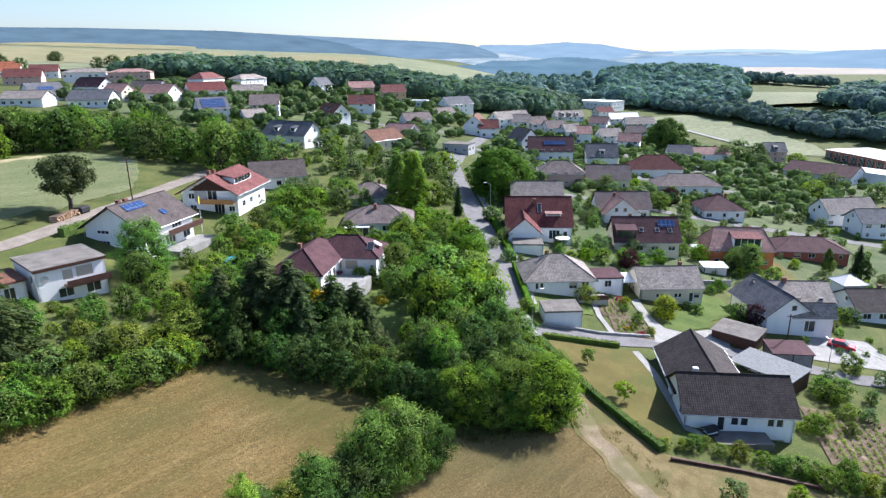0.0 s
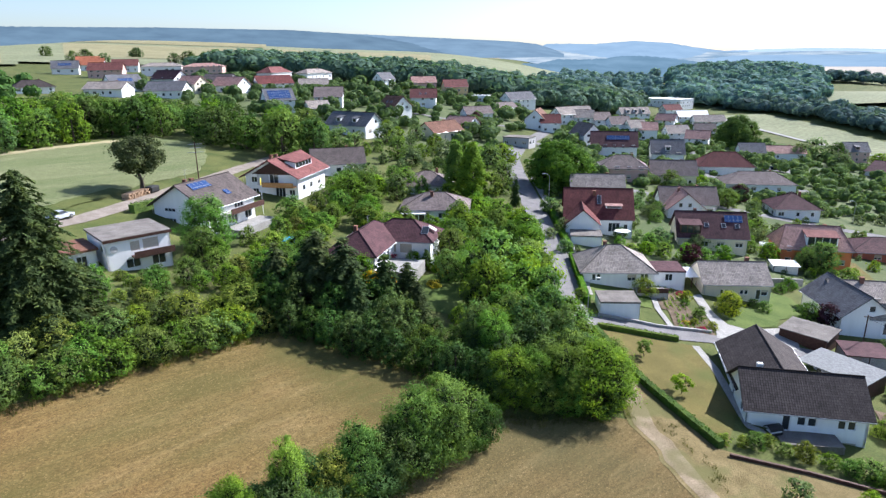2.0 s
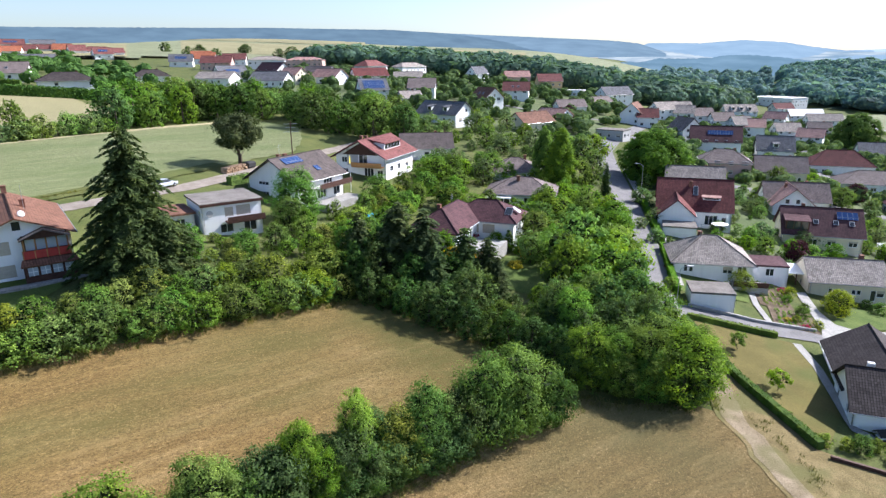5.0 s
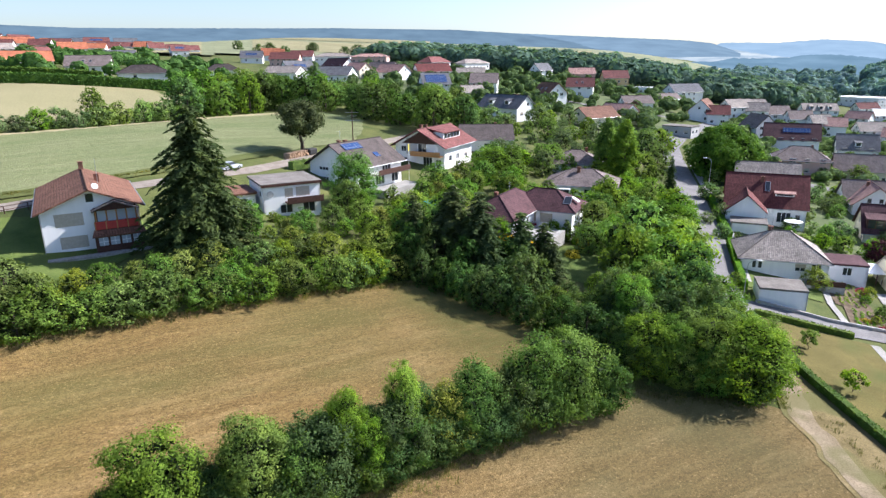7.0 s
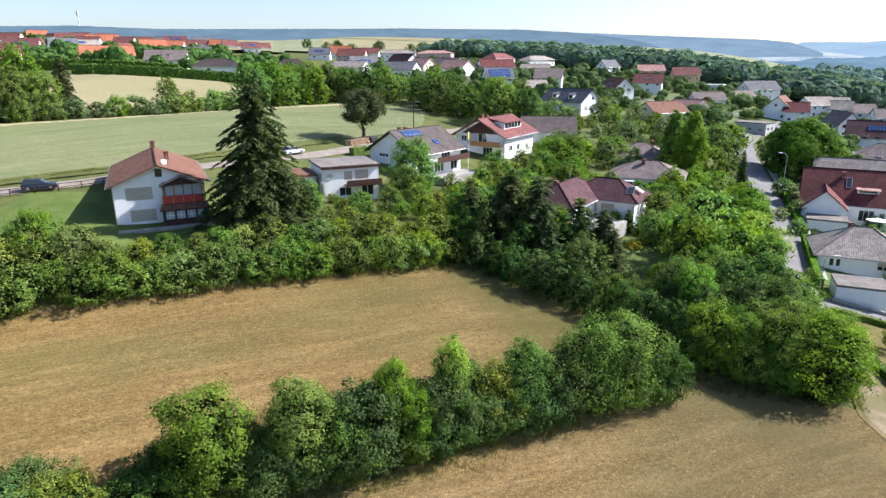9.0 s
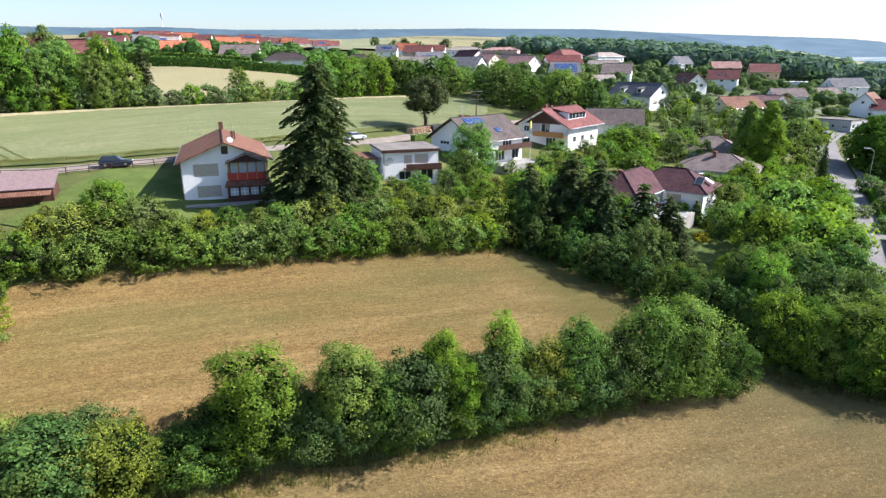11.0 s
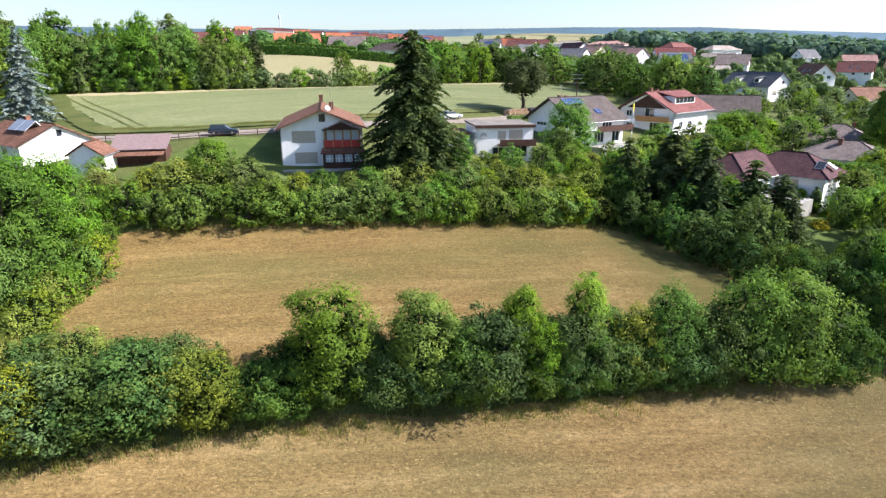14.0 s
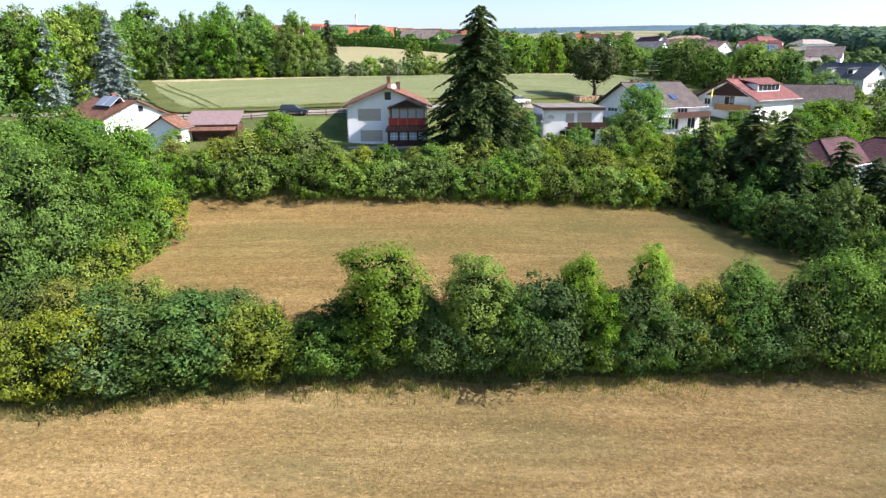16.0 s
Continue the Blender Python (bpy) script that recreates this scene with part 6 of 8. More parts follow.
for i in range(4):
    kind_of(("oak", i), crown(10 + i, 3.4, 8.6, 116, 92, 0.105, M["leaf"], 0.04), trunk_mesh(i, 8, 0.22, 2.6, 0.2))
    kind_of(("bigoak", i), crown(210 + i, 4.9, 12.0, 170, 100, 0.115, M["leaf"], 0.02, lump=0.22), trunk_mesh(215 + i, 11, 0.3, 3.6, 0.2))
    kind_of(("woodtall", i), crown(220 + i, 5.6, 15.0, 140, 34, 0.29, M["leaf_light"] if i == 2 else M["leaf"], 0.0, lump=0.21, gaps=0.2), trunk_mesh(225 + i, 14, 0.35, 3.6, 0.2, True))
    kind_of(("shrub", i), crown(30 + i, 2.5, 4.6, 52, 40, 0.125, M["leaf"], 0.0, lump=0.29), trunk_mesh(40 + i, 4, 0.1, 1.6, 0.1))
    # hedge gets dark leaves, lime light ones: the hedgerow's shade and sun as colour
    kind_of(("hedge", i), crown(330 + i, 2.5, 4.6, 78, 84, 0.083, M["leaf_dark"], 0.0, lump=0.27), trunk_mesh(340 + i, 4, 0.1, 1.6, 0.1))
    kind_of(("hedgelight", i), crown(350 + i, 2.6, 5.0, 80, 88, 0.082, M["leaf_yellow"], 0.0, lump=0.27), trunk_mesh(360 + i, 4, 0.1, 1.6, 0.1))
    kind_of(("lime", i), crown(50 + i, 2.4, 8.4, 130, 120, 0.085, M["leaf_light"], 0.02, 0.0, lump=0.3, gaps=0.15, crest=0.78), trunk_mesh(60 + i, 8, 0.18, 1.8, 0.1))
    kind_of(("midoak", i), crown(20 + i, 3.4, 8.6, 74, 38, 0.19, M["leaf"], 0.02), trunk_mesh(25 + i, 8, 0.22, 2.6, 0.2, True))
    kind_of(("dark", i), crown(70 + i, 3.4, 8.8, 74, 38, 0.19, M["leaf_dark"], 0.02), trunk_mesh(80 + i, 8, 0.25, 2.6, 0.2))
    kind_of(("mini", i), crown(100 + i, 2.8, 6.0, 40, 28, 0.235, M["haze_garden_leaf"], 0.0, core=0.66, lump=0.32), trunk_mesh(105 + i, 5, 0.2, 1.4, 0.2, True))
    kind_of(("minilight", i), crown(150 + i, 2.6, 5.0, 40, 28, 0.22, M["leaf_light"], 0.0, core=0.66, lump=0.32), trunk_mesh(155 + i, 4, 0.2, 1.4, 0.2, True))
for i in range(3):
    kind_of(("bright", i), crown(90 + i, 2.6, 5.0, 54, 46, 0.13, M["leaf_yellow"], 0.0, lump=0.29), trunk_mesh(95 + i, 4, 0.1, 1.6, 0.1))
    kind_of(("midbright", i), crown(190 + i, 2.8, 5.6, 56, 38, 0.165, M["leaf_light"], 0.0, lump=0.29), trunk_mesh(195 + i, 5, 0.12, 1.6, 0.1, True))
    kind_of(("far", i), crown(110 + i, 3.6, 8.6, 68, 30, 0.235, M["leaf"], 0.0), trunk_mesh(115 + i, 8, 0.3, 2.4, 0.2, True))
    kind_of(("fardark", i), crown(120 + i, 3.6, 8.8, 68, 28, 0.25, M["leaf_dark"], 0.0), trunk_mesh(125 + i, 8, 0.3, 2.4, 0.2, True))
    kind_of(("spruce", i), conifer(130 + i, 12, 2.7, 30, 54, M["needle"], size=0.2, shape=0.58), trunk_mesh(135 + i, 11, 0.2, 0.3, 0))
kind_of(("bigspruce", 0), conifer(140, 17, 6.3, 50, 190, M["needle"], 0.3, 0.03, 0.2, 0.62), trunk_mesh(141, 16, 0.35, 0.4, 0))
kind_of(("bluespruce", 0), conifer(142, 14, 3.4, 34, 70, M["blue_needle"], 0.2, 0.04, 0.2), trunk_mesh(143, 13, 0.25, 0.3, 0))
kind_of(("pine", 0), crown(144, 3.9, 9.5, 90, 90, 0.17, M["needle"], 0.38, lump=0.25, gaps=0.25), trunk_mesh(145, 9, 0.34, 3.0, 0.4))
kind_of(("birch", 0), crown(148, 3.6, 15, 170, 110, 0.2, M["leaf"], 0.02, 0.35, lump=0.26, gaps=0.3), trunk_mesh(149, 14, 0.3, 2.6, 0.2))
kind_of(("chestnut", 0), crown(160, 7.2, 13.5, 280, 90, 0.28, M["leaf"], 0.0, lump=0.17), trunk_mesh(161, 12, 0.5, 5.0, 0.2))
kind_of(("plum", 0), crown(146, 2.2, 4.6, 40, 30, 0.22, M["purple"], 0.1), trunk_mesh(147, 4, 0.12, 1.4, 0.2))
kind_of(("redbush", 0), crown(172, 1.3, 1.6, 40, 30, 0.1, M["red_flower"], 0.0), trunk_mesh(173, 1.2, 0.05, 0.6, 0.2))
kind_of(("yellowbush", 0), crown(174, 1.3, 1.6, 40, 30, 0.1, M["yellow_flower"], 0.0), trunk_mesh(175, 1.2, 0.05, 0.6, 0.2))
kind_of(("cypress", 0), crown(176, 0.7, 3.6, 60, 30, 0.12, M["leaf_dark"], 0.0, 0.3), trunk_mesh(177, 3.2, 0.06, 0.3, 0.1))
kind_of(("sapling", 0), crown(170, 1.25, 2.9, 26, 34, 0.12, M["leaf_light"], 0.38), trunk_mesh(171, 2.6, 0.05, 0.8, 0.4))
SIZE = {"bigoak": 12.0, "woodtall": 15.0, "oak": 8.6, "shrub": 4.6, "lime": 8.4, "dark": 8.8, "bright": 5.0, "far": 8.6, "fardark": 8.8, "spruce": 12, "bigspruce": 17, "bluespruce": 14, "pine": 9.5, "plum": 4.6, "midoak": 8.6, "mini": 6.0, "minilight": 5.0, "midbright": 5.6, "birch": 15, "chestnut": 13.5, "sapling": 2.9, "redbush": 1.6, "yellowbush": 1.6, "cypress": 3.6, "hedge": 4.6, "hedgelight": 5.0}
WORDS = {
    "oak": ("broadleaf_tree", "green broadleaf tree with dense rounded crown", "tree"),
    "bigoak": ("broadleaf_tree", "tall green broadleaf tree closing the meadow", "tree"),
    "woodtall": ("wood_tree", "tall green tree at the wood edge behind the wheat", "tree"),
    "shrub": ("shrub", "dense green shrub of the hedgerow", "shrub"),
    "hedge": ("shrub", "dense green shrub of the hedgerow between the fields", "shrub"),
    "hedgelight": ("bush", "yellow-green leafy bush in the hedgerow between the fields", "bush"),
    "lime": ("young_tree", "upright young tree with bright green leaves", "tree"),
    "dark": ("shade_tree", "dark green broadleaf tree in the grove", "tree"),
    "bright": ("bush", "yellow-green leafy bush in the hedgerow", "bush"),
    "far": ("village_tree", "green broadleaf tree among the houses", "tree"),
    "fardark": ("wood_tree", "dark green tree at the edge of the wood", "tree"),
    "spruce": ("spruce", "dark green spruce with drooping boughs", "conifer"),
    "bigspruce": ("tall_spruce", "tall dark spruce with drooping boughs beside the white house", "conifer"),
    "bluespruce": ("blue_spruce", "silvery blue spruce behind the houses", "conifer"),
    "pine": ("field_pine", "broad dark pine standing alone at the lane", "tree"),
    "midoak": ("garden_tree", "green broadleaf tree in the grove", "tree"),
    "mini": ("garden_tree", "green broadleaf tree in a village garden", "tree"),
    "minilight": ("garden_shrub", "light green shrub in a village garden", "shrub"),
    "midbright": ("garden_bush", "yellow-green bush in a village garden", "bush"),
    "birch": ("birch", "tall birch with hanging green crown", "tree"),
    "chestnut": ("chestnut_tree", "large round chestnut tree beside the street", "tree"),
    "redbush": ("flowering_bush", "low bush covered with red flowers", "bush"),
    "yellowbush": ("flowering_bush", "low bush covered with yellow flowers", "bush"),
    "cypress": ("cypress", "narrow dark green garden cypress", "conifer"),
    "sapling": ("young_fruit_tree", "young fruit tree on the dry lawn", "tree"),
    "plum": ("copper_plum", "purple-leaved ornamental tree in a garden", "tree"),
}
TREE_RND = random.Random(5)


def tree(kind, x, y, h, wide=1.0, i=None, sink=0.15):
    n = sum(1 for k in KINDS if k[0] == kind)
    cm, tm = KINDS[(kind, (TREE_RND.randrange(n) if i is None else i))]
    name, label, cat = WORDS[kind]
    s = h / SIZE[kind]
    root = thing(name, pose(x, y, height(x, y) - sink, 0, 0, TREE_RND.uniform(0, 360)), label, cat)
    root.scale = (s * wide, s * wide, s)
    for nm, me in (("trunk", tm), ("crown", cm)):
        o = new(nm, me)
        o.parent = root
    return root


def clear(x, y, pad=0.0):
    return all((x - a) ** 2 + (y - b) ** 2 > (r + pad) ** 2 for a, b, r in BLOCK)


def inside(pts, x, y):
    c = False
    for (x0, y0), (x1, y1) in zip(pts, pts[1:] + pts[:1]):
        if (y0 > y) != (y1 > y) and x < (x1 - x0) * (y - y0) / (y1 - y0) + x0:
            c = not c
    return c


def grove(pts, gap, kinds, lo, hi, seed, pad=1.0, wide=(0.9, 1.25)):
    rnd = random.Random(seed)
    x0, x1 = min(p[0] for p in pts), max(p[0] for p in pts)
    y0, y1 = min(p[1] for p in pts), max(p[1] for p in pts)
    got = []
    for _ in range(int((x1 - x0) * (y1 - y0) / gap**2 * 6)):
        x, y = rnd.uniform(x0, x1), rnd.uniform(y0, y1)
        if inside(pts, x, y) and clear(x, y, pad) and all((x - a) ** 2 + (y - b) ** 2 > gap * gap for a, b in got):
            got.append((x, y))
            tree(rnd.choice(kinds), x, y, rnd.uniform(lo, hi), rnd.uniform(*wide))


def row(p, q, gap, kinds, lo, hi, seed, jitter=0.6, wide=(0.95, 1.3)):
    rnd = random.Random(seed)
    n = max(1, int(math.hypot(q[0] - p[0], q[1] - p[1]) / gap))
    for i in range(n + 1):
        x, y = p[0] + (q[0] - p[0]) * i / n + rnd.uniform(-jitter, jitter), p[1] + (q[1] - p[1]) * i / n + rnd.uniform(-jitter, jitter)
        tree(rnd.choice(kinds), x, y, rnd.uniform(lo, hi), rnd.uniform(*wide))


# hedgerow between the two fields
row((-43, 4.5), (-33.4, 20), 2.1, ["hedgelight", "hedge", "hedgelight"], 4.4, 5.8, 1, 0.5)
row((-46, 8), (-36.5, 20), 2.6, ["hedgelight", "hedge"], 3.8, 5.0, 21, 0.5)
row((-33, 20.8), (-29.6, 24.6), 2.0, ["hedge"], 3.8, 4.6, 31, 0.3)
row((-29, 26), (-4, 58.4), 2.2, ["hedge"], 3.4, 4.6, 2, 0.4)
row((-31.5, 25.5), (-7, 58.4), 2.7, ["hedge"], 3.2, 4.4, 22, 0.5)
for kind, x, y, h, w, k in (
    ("lime", -28.5, 26.7, 8.7, 1.2, 0), ("lime", -24.4, 31.8, 8.2, 1.1, 1), ("hedge", -26.2, 29.2, 5.0, 0.9, 0), ("hedge", -21.4, 35.8, 6.6, 1.05, 1), ("hedge", -22.6, 34.0, 5.8, 0.9, 2), ("lime", -20.4, 38.4, 7.6, 0.8, 2),
    ("oak", -18.6, 38.6, 6.0, 0.75, 1), ("hedge", -17.4, 41.0, 6.2, 0.85, 3), ("lime", -17.6, 43.0, 7.9, 0.75, 3), ("hedgelight", -14.6, 46.0, 5.6, 0.9, 0), ("oak", -12.8, 47.9, 7.5, 0.92, 0), ("hedge", -10.4, 50.6, 6.4, 0.9, 1),
    ("oak", -8.4, 53.4, 8.6, 1.0, 2), ("oak", -6.0, 56.4, 8.6, 1.12, 3), ("hedge", -2.8, 59.0, 5.6, 0.9, 2),
):
    tree(kind, x, y, h, w, k)
# hedge on the bank under the houses
row((-64, 28.5), (-32, 72.8), 2.3, ["shrub", "bright", "shrub", "shrub"], 3.4, 4.6, 3, 0.7)
row((-65, 32), (-35, 76), 2.9, ["shrub", "bright"], 3.4, 4.8, 4, 0.8)
tree("oak", -63.5, 38.0, 6.2, 1.15, 1)
# tall trees closing the upper field
for x, y, h, k in ((-49, 6, 10.8, 0), (-51.5, 11, 12.0, 1), (-55.5, 15.5, 12.2, 2), (-60.5, 19.5, 11.4, 3), (-53, 3, 11.6, 1), (-59, 10, 12.8, 0), (-64.5, 15, 13, 2), (-46.5, 1, 8.6, 3), (-66.5, 21.5, 8.4, 1)):
    tree("bigoak", x, y, h, 1.0, k)
row((-45.5, 11), (-57.5, 22.5), 2.6, ["shrub", "shrub", "bright"], 3.4, 4.4, 7, 0.5)
row((-62, 24.5), (-76, 30), 2.8, ["shrub", "bright"], 2.6, 3.3, 8, 0.7)
row((-68, 31), (-73, 36), 2.6, ["shrub", "bright"], 1.3, 1.8, 18, 0.5)
row((-66, 20), (-92, 20), 3.4, ["shrub", "midbright"], 3.2, 4.4, 9, 1.0)
tree("bigspruce", -53.0, 60.5, 17.8, 1.18, 0)
tree("midoak", -50.5, 67.0, 5.0, 0.9, 1)
tree("midoak", -45.5, 71.5, 4.2, 1.0, 2)
tree("bigoak", -49.6, 93.5, 9.8, 1.1, 2)
tree("midoak", -47.6, 88.0, 6.0, 1.1, 0)
tree("midbright", -45.5, 88.5, 4.2, 1.0, 1)
row((-59, 73), (-48, 78), 2.8, ["shrub", "bright"], 1.2, 2.2, 51, 0.6)
# grove at the corner of the fields
for kind, x, y, h, w, k in (
    ("oak", 11.6, 70.6, 9.0, 1.3, 0), ("oak", 7.2, 69.4, 8.4, 1.15, 1), ("oak", 12.6, 74.0, 8.0, 1.0, 3), ("oak", 3.2, 68.2, 7.4, 1.0, 2), ("oak", 0.4, 67.0, 7.4, 1.1, 3), ("oak", 8.6, 74.5, 7.6, 1.1, 2),
    ("lime", -1.6, 73.0, 8.6, 0.95, 1), ("dark", -3.6, 76.0, 8.2, 0.9, 0), ("dark", 4.0, 75.5, 7.8, 1.0, 1), ("dark", 5.6, 86.5, 8.0, 1.0, 2), ("dark", 7.6, 81.0, 7.6, 1.0, 3), ("dark", 2.0, 80.0, 8.2, 1.0, 0),
    ("midbright", -2.6, 98.4, 11.2, 1.0, 0), ("midbright", 2.4, 96.8, 9.8, 1.0, 1), ("midbright", -3.4, 91.6, 9.0, 0.9, 2), ("midbright", 1.6, 90.0, 9.4, 0.95, 0), ("midoak", 5.4, 92.6, 8.8, 0.9, 1), ("midoak", -0.6, 85.2, 7.6, 0.9, 2),
    ("midoak", -5.4, 90.4, 5.6, 0.8, 0), ("midbright", -7.0, 84.4, 3.6, 0.9, 1), ("midbright", -8.4, 103.4, 4.6, 1.0, 2), ("midoak", -4.4, 80.2, 6.4, 0.8, 3), ("bright", -14.6, 88.0, 2.2, 0.9, 0), ("yellowbush", -12.6, 97.6, 1.4, 1.1, 0),
    ("midbright", -30.4, 82.6, 7.2, 0.85, 1), ("midoak", -34.4, 81.4, 6.2, 0.9, 2), ("midbright", -36.0, 75.6, 4.8, 1.1, 0), ("midbright", -24.0, 94.0, 4.4, 0.9, 2), ("yellowbush", -20.6, 92.0, 3.6, 0.9, 0),
):
    tree(kind, x, y, h, w, k)
for x, y, h, w in ((-26.6, 80.4, 12.6, 1.75), (-22.6, 79.6, 12.8, 1.6), (-28.6, 82.6, 10.4, 1.5), (-17.2, 81.0, 10.8, 1.7), (-14.2, 82.2, 9.6, 1.7), (-20.2, 76.6, 9.0, 1.6), (-32.6, 80.0, 9.0, 1.5), (-12.4, 80.0, 8.0, 1.3)):
    tree("spruce", x, y, h, w)
# dark-leaved trees fill the grove's front, its shaded side put into leaf colour
grove([(-32, 75.5), (-18, 74.5), (-14, 73.5), (-15, 79.5), (-33, 80)], 3.2, ["dark", "dark", "midoak"], 6.0, 8.0, 8, 0.5)
grove([(-4, 71), (3, 70), (10, 74), (9, 80), (3, 84), (-3, 80)], 3.2, ["dark", "midoak", "dark"], 6.0, 8.2, 18, 0.5)
grove([(-14, 73.5), (-4, 70.5), (-3, 78), (-15, 79)], 3.0, ["dark", "dark", "shrub"], 3.6, 5.2, 19, 0.5)
grove([(-33, 80), (-18, 81), (-13, 84), (-19, 90), (-31, 93)], 3.6, ["dark", "midoak", "midbright"], 2.8, 4.4, 39)
row((-31, 73.6), (-3, 67.2), 2.7, ["dark"], 4.6, 6.2, 23, 0.5, (0.9, 1.1))
row((-2, 66.6), (11, 68.4), 2.8, ["dark", "oak"], 5.0, 6.4, 29, 0.4, (0.9, 1.1))
row((13.6, 72), (9.4, 92), 2.6, ["shrub", "midoak"], 3.4, 5.2, 24, 0.5)
row((5.2, 97), (2.8, 128), 3.6, ["midbright", "midoak"], 4.5, 7.5, 25, 0.8)
grove([(-12, 100), (5, 100), (5, 128), (-2, 140), (-12, 128)], 4.6, ["midoak", "midbright", "dark", "midoak"], 4.0, 7.5, 9, 0.5)
grove([(-45, 75), (-35, 79), (-31, 92), (-32, 104), (-40, 122), (-43, 116), (-41, 98)], 3.0, ["shrub", "midbright", "shrub", "bright"], 2.4, 4.2, 10, -0.5)
grove([(-37, 118), (-27, 118), (-26, 128), (-32, 150), (-42, 150)], 5.0, ["midoak", "midbright"], 4.5, 7.5, 26, 0.5)
grove([(-14, 116), (-2, 118), (0, 150), (-8, 150)], 4.4, ["midbright", "midoak", "dark"], 3.5, 5.5, 27, 0.0)
grove([(-46, 100), (-32, 115), (-10, 117), (-8, 128), (-34, 132), (-44, 124)], 4.6, ["midoak", "midbright", "midbright"], 3.4, 5.8, 81, -0.4)
grove([(-40, 142), (-8, 146), (-6, 166), (-40, 158)], 5.2, ["midoak", "midbright", "mini"], 3.6, 6.5, 82, -0.4)
tree("birch", -10.5, 152, 15.5, 1.1, 0)
tree("birch", -15.0, 156, 14.5, 0.9, 0)
tree("chestnut", 12.0, 184.0, 14.0, 1.1, 0)
tree("midoak", -3.5, 168, 9, 1.0)
tree("spruce", 0.2, 157, 8.5, 0.8)
grove([(-57, 70), (-47, 66), (-40, 74), (-44, 82), (-50, 78.5)], 2.8, ["shrub", "bright", "shrub"], 1.5, 2.6, 91, -3.0)
tree("pine", -75.0, 117.0, 11.6, 1.1, 0)
tree("sapling", 23.2, 77.3, 2.9, 1.1, 0)
tree("sapling", 19.9, 86.0, 2.9, 0.9, 0)
row((26, 67.4), (31.5, 68.6), 1.5, ["bright", "shrub"], 1.4, 2.2, 71, 0.3)
row((33, 67.2), (43, 65.2), 1.7, ["shrub", "shrub", "bright"], 1.3, 2.6, 72, 0.4)
row((44, 63.5), (56, 61.5), 2.2, ["shrub", "bright"], 2.0, 3.6, 73, 0.8)
row((46.5, 75), (56, 80), 2.0, ["bright", "shrub"], 1.2, 2.4, 74, 0.6)
# hedge and wood edge beyond the wheat
row((-164, 55), (-146, 92), 5.6, ["woodtall"], 9, 14.5, 11, 1.2, (0.75, 1.0))
row((-162, 56), (-142, 96), 2.8, ["midbright", "mini", "mini"], 3.0, 5.5, 31, 0.8)
row((-141, 97), (-124.5, 134), 2.8, ["mini", "midbright", "mini"], 3.6, 6.0, 28, 0.9)
tree("far", -134.5, 117, 9.5, 0.85)
tree("spruce", -147.5, 98, 14.5, 1.2)
grove([(-127, 134), (-122, 139), (-114, 167), (-104, 181), (-112, 190), (-142, 168)], 6.2, ["fardark", "far", "far"], 8, 13, 13)
grove([(-142, 170), (-112, 191), (-100, 183), (-92, 201), (-112, 218), (-152, 200)], 6.4, ["far", "fardark"], 6, 10, 15)
grove([(-100, 180), (-66, 165), (-55, 174), (-60, 192), (-92, 200)], 6.2, ["far", "fardark", "far"], 9, 14.5, 14)
grove([(-134, 40), (-166, 50), (-150, 94), (-160, 104), (-190, 92), (-200, 40), (-170, 0), (-134, 4), (-128, 20)], 8.4, ["woodtall"], 13, 18, 12, 1.0, (0.75, 1.05))
tree("bluespruce", -124.5, 37.5, 16.8, 1.3, 0)
tree("bluespruce", -129.0, 28.5, 16.0, 1.2, 0)
tree("spruce", -136, 24, 15, 1.1)
# village gardens
def canopy(seed, R, H, lumps=13):
    """A far tree's closed crown: overlapping leafy scales on a lumpy dome."""
    bm = bmesh.new()
    bmesh.ops.create_icosphere(bm, subdivisions=3, radius=1.0)
    rng = np.random.default_rng(seed)
    d = rng.normal(size=(lumps, 3))
    d[:, 2] = np.abs(d[:, 2]) * 0.8
    d /= np.linalg.norm(d, axis=1)[:, None]
    amp = rng.uniform(0.12, 0.34, lumps)
    co = np.array([v.co[:] for v in bm.verts])
    bm.verts.index_update()
    tri = np.array([[v.index for v in f.verts] for f in bm.faces])
    bm.free()
    near = np.clip((co @ d.T - 0.66) / 0.34, 0, 1) ** 0.6
    co = co * (0.68 + (near * amp * 1.5).max(1))[:, None]
    q = co[tri]
    q = q[q.mean(1)[:, 2] > -0.45]
    q = q[rng.random(len(q)) < 0.5]
    mid = q.mean(1, keepdims=True)
    q = mid * rng.uniform(0.95, 1.08, (len(q), 1, 1)) + (q - mid) * rng.uniform(1.5, 2.2, (len(q), 1, 1)) + rng.normal(size=q.shape) * 0.05
    q = q * np.array([R, R, H * 0.5]) + np.array([0, 0, H * 0.46])
    return q.reshape(-1, 3)


CANOPIES = [canopy(200 + k, 3.6, 8.6) for k in range(6)]


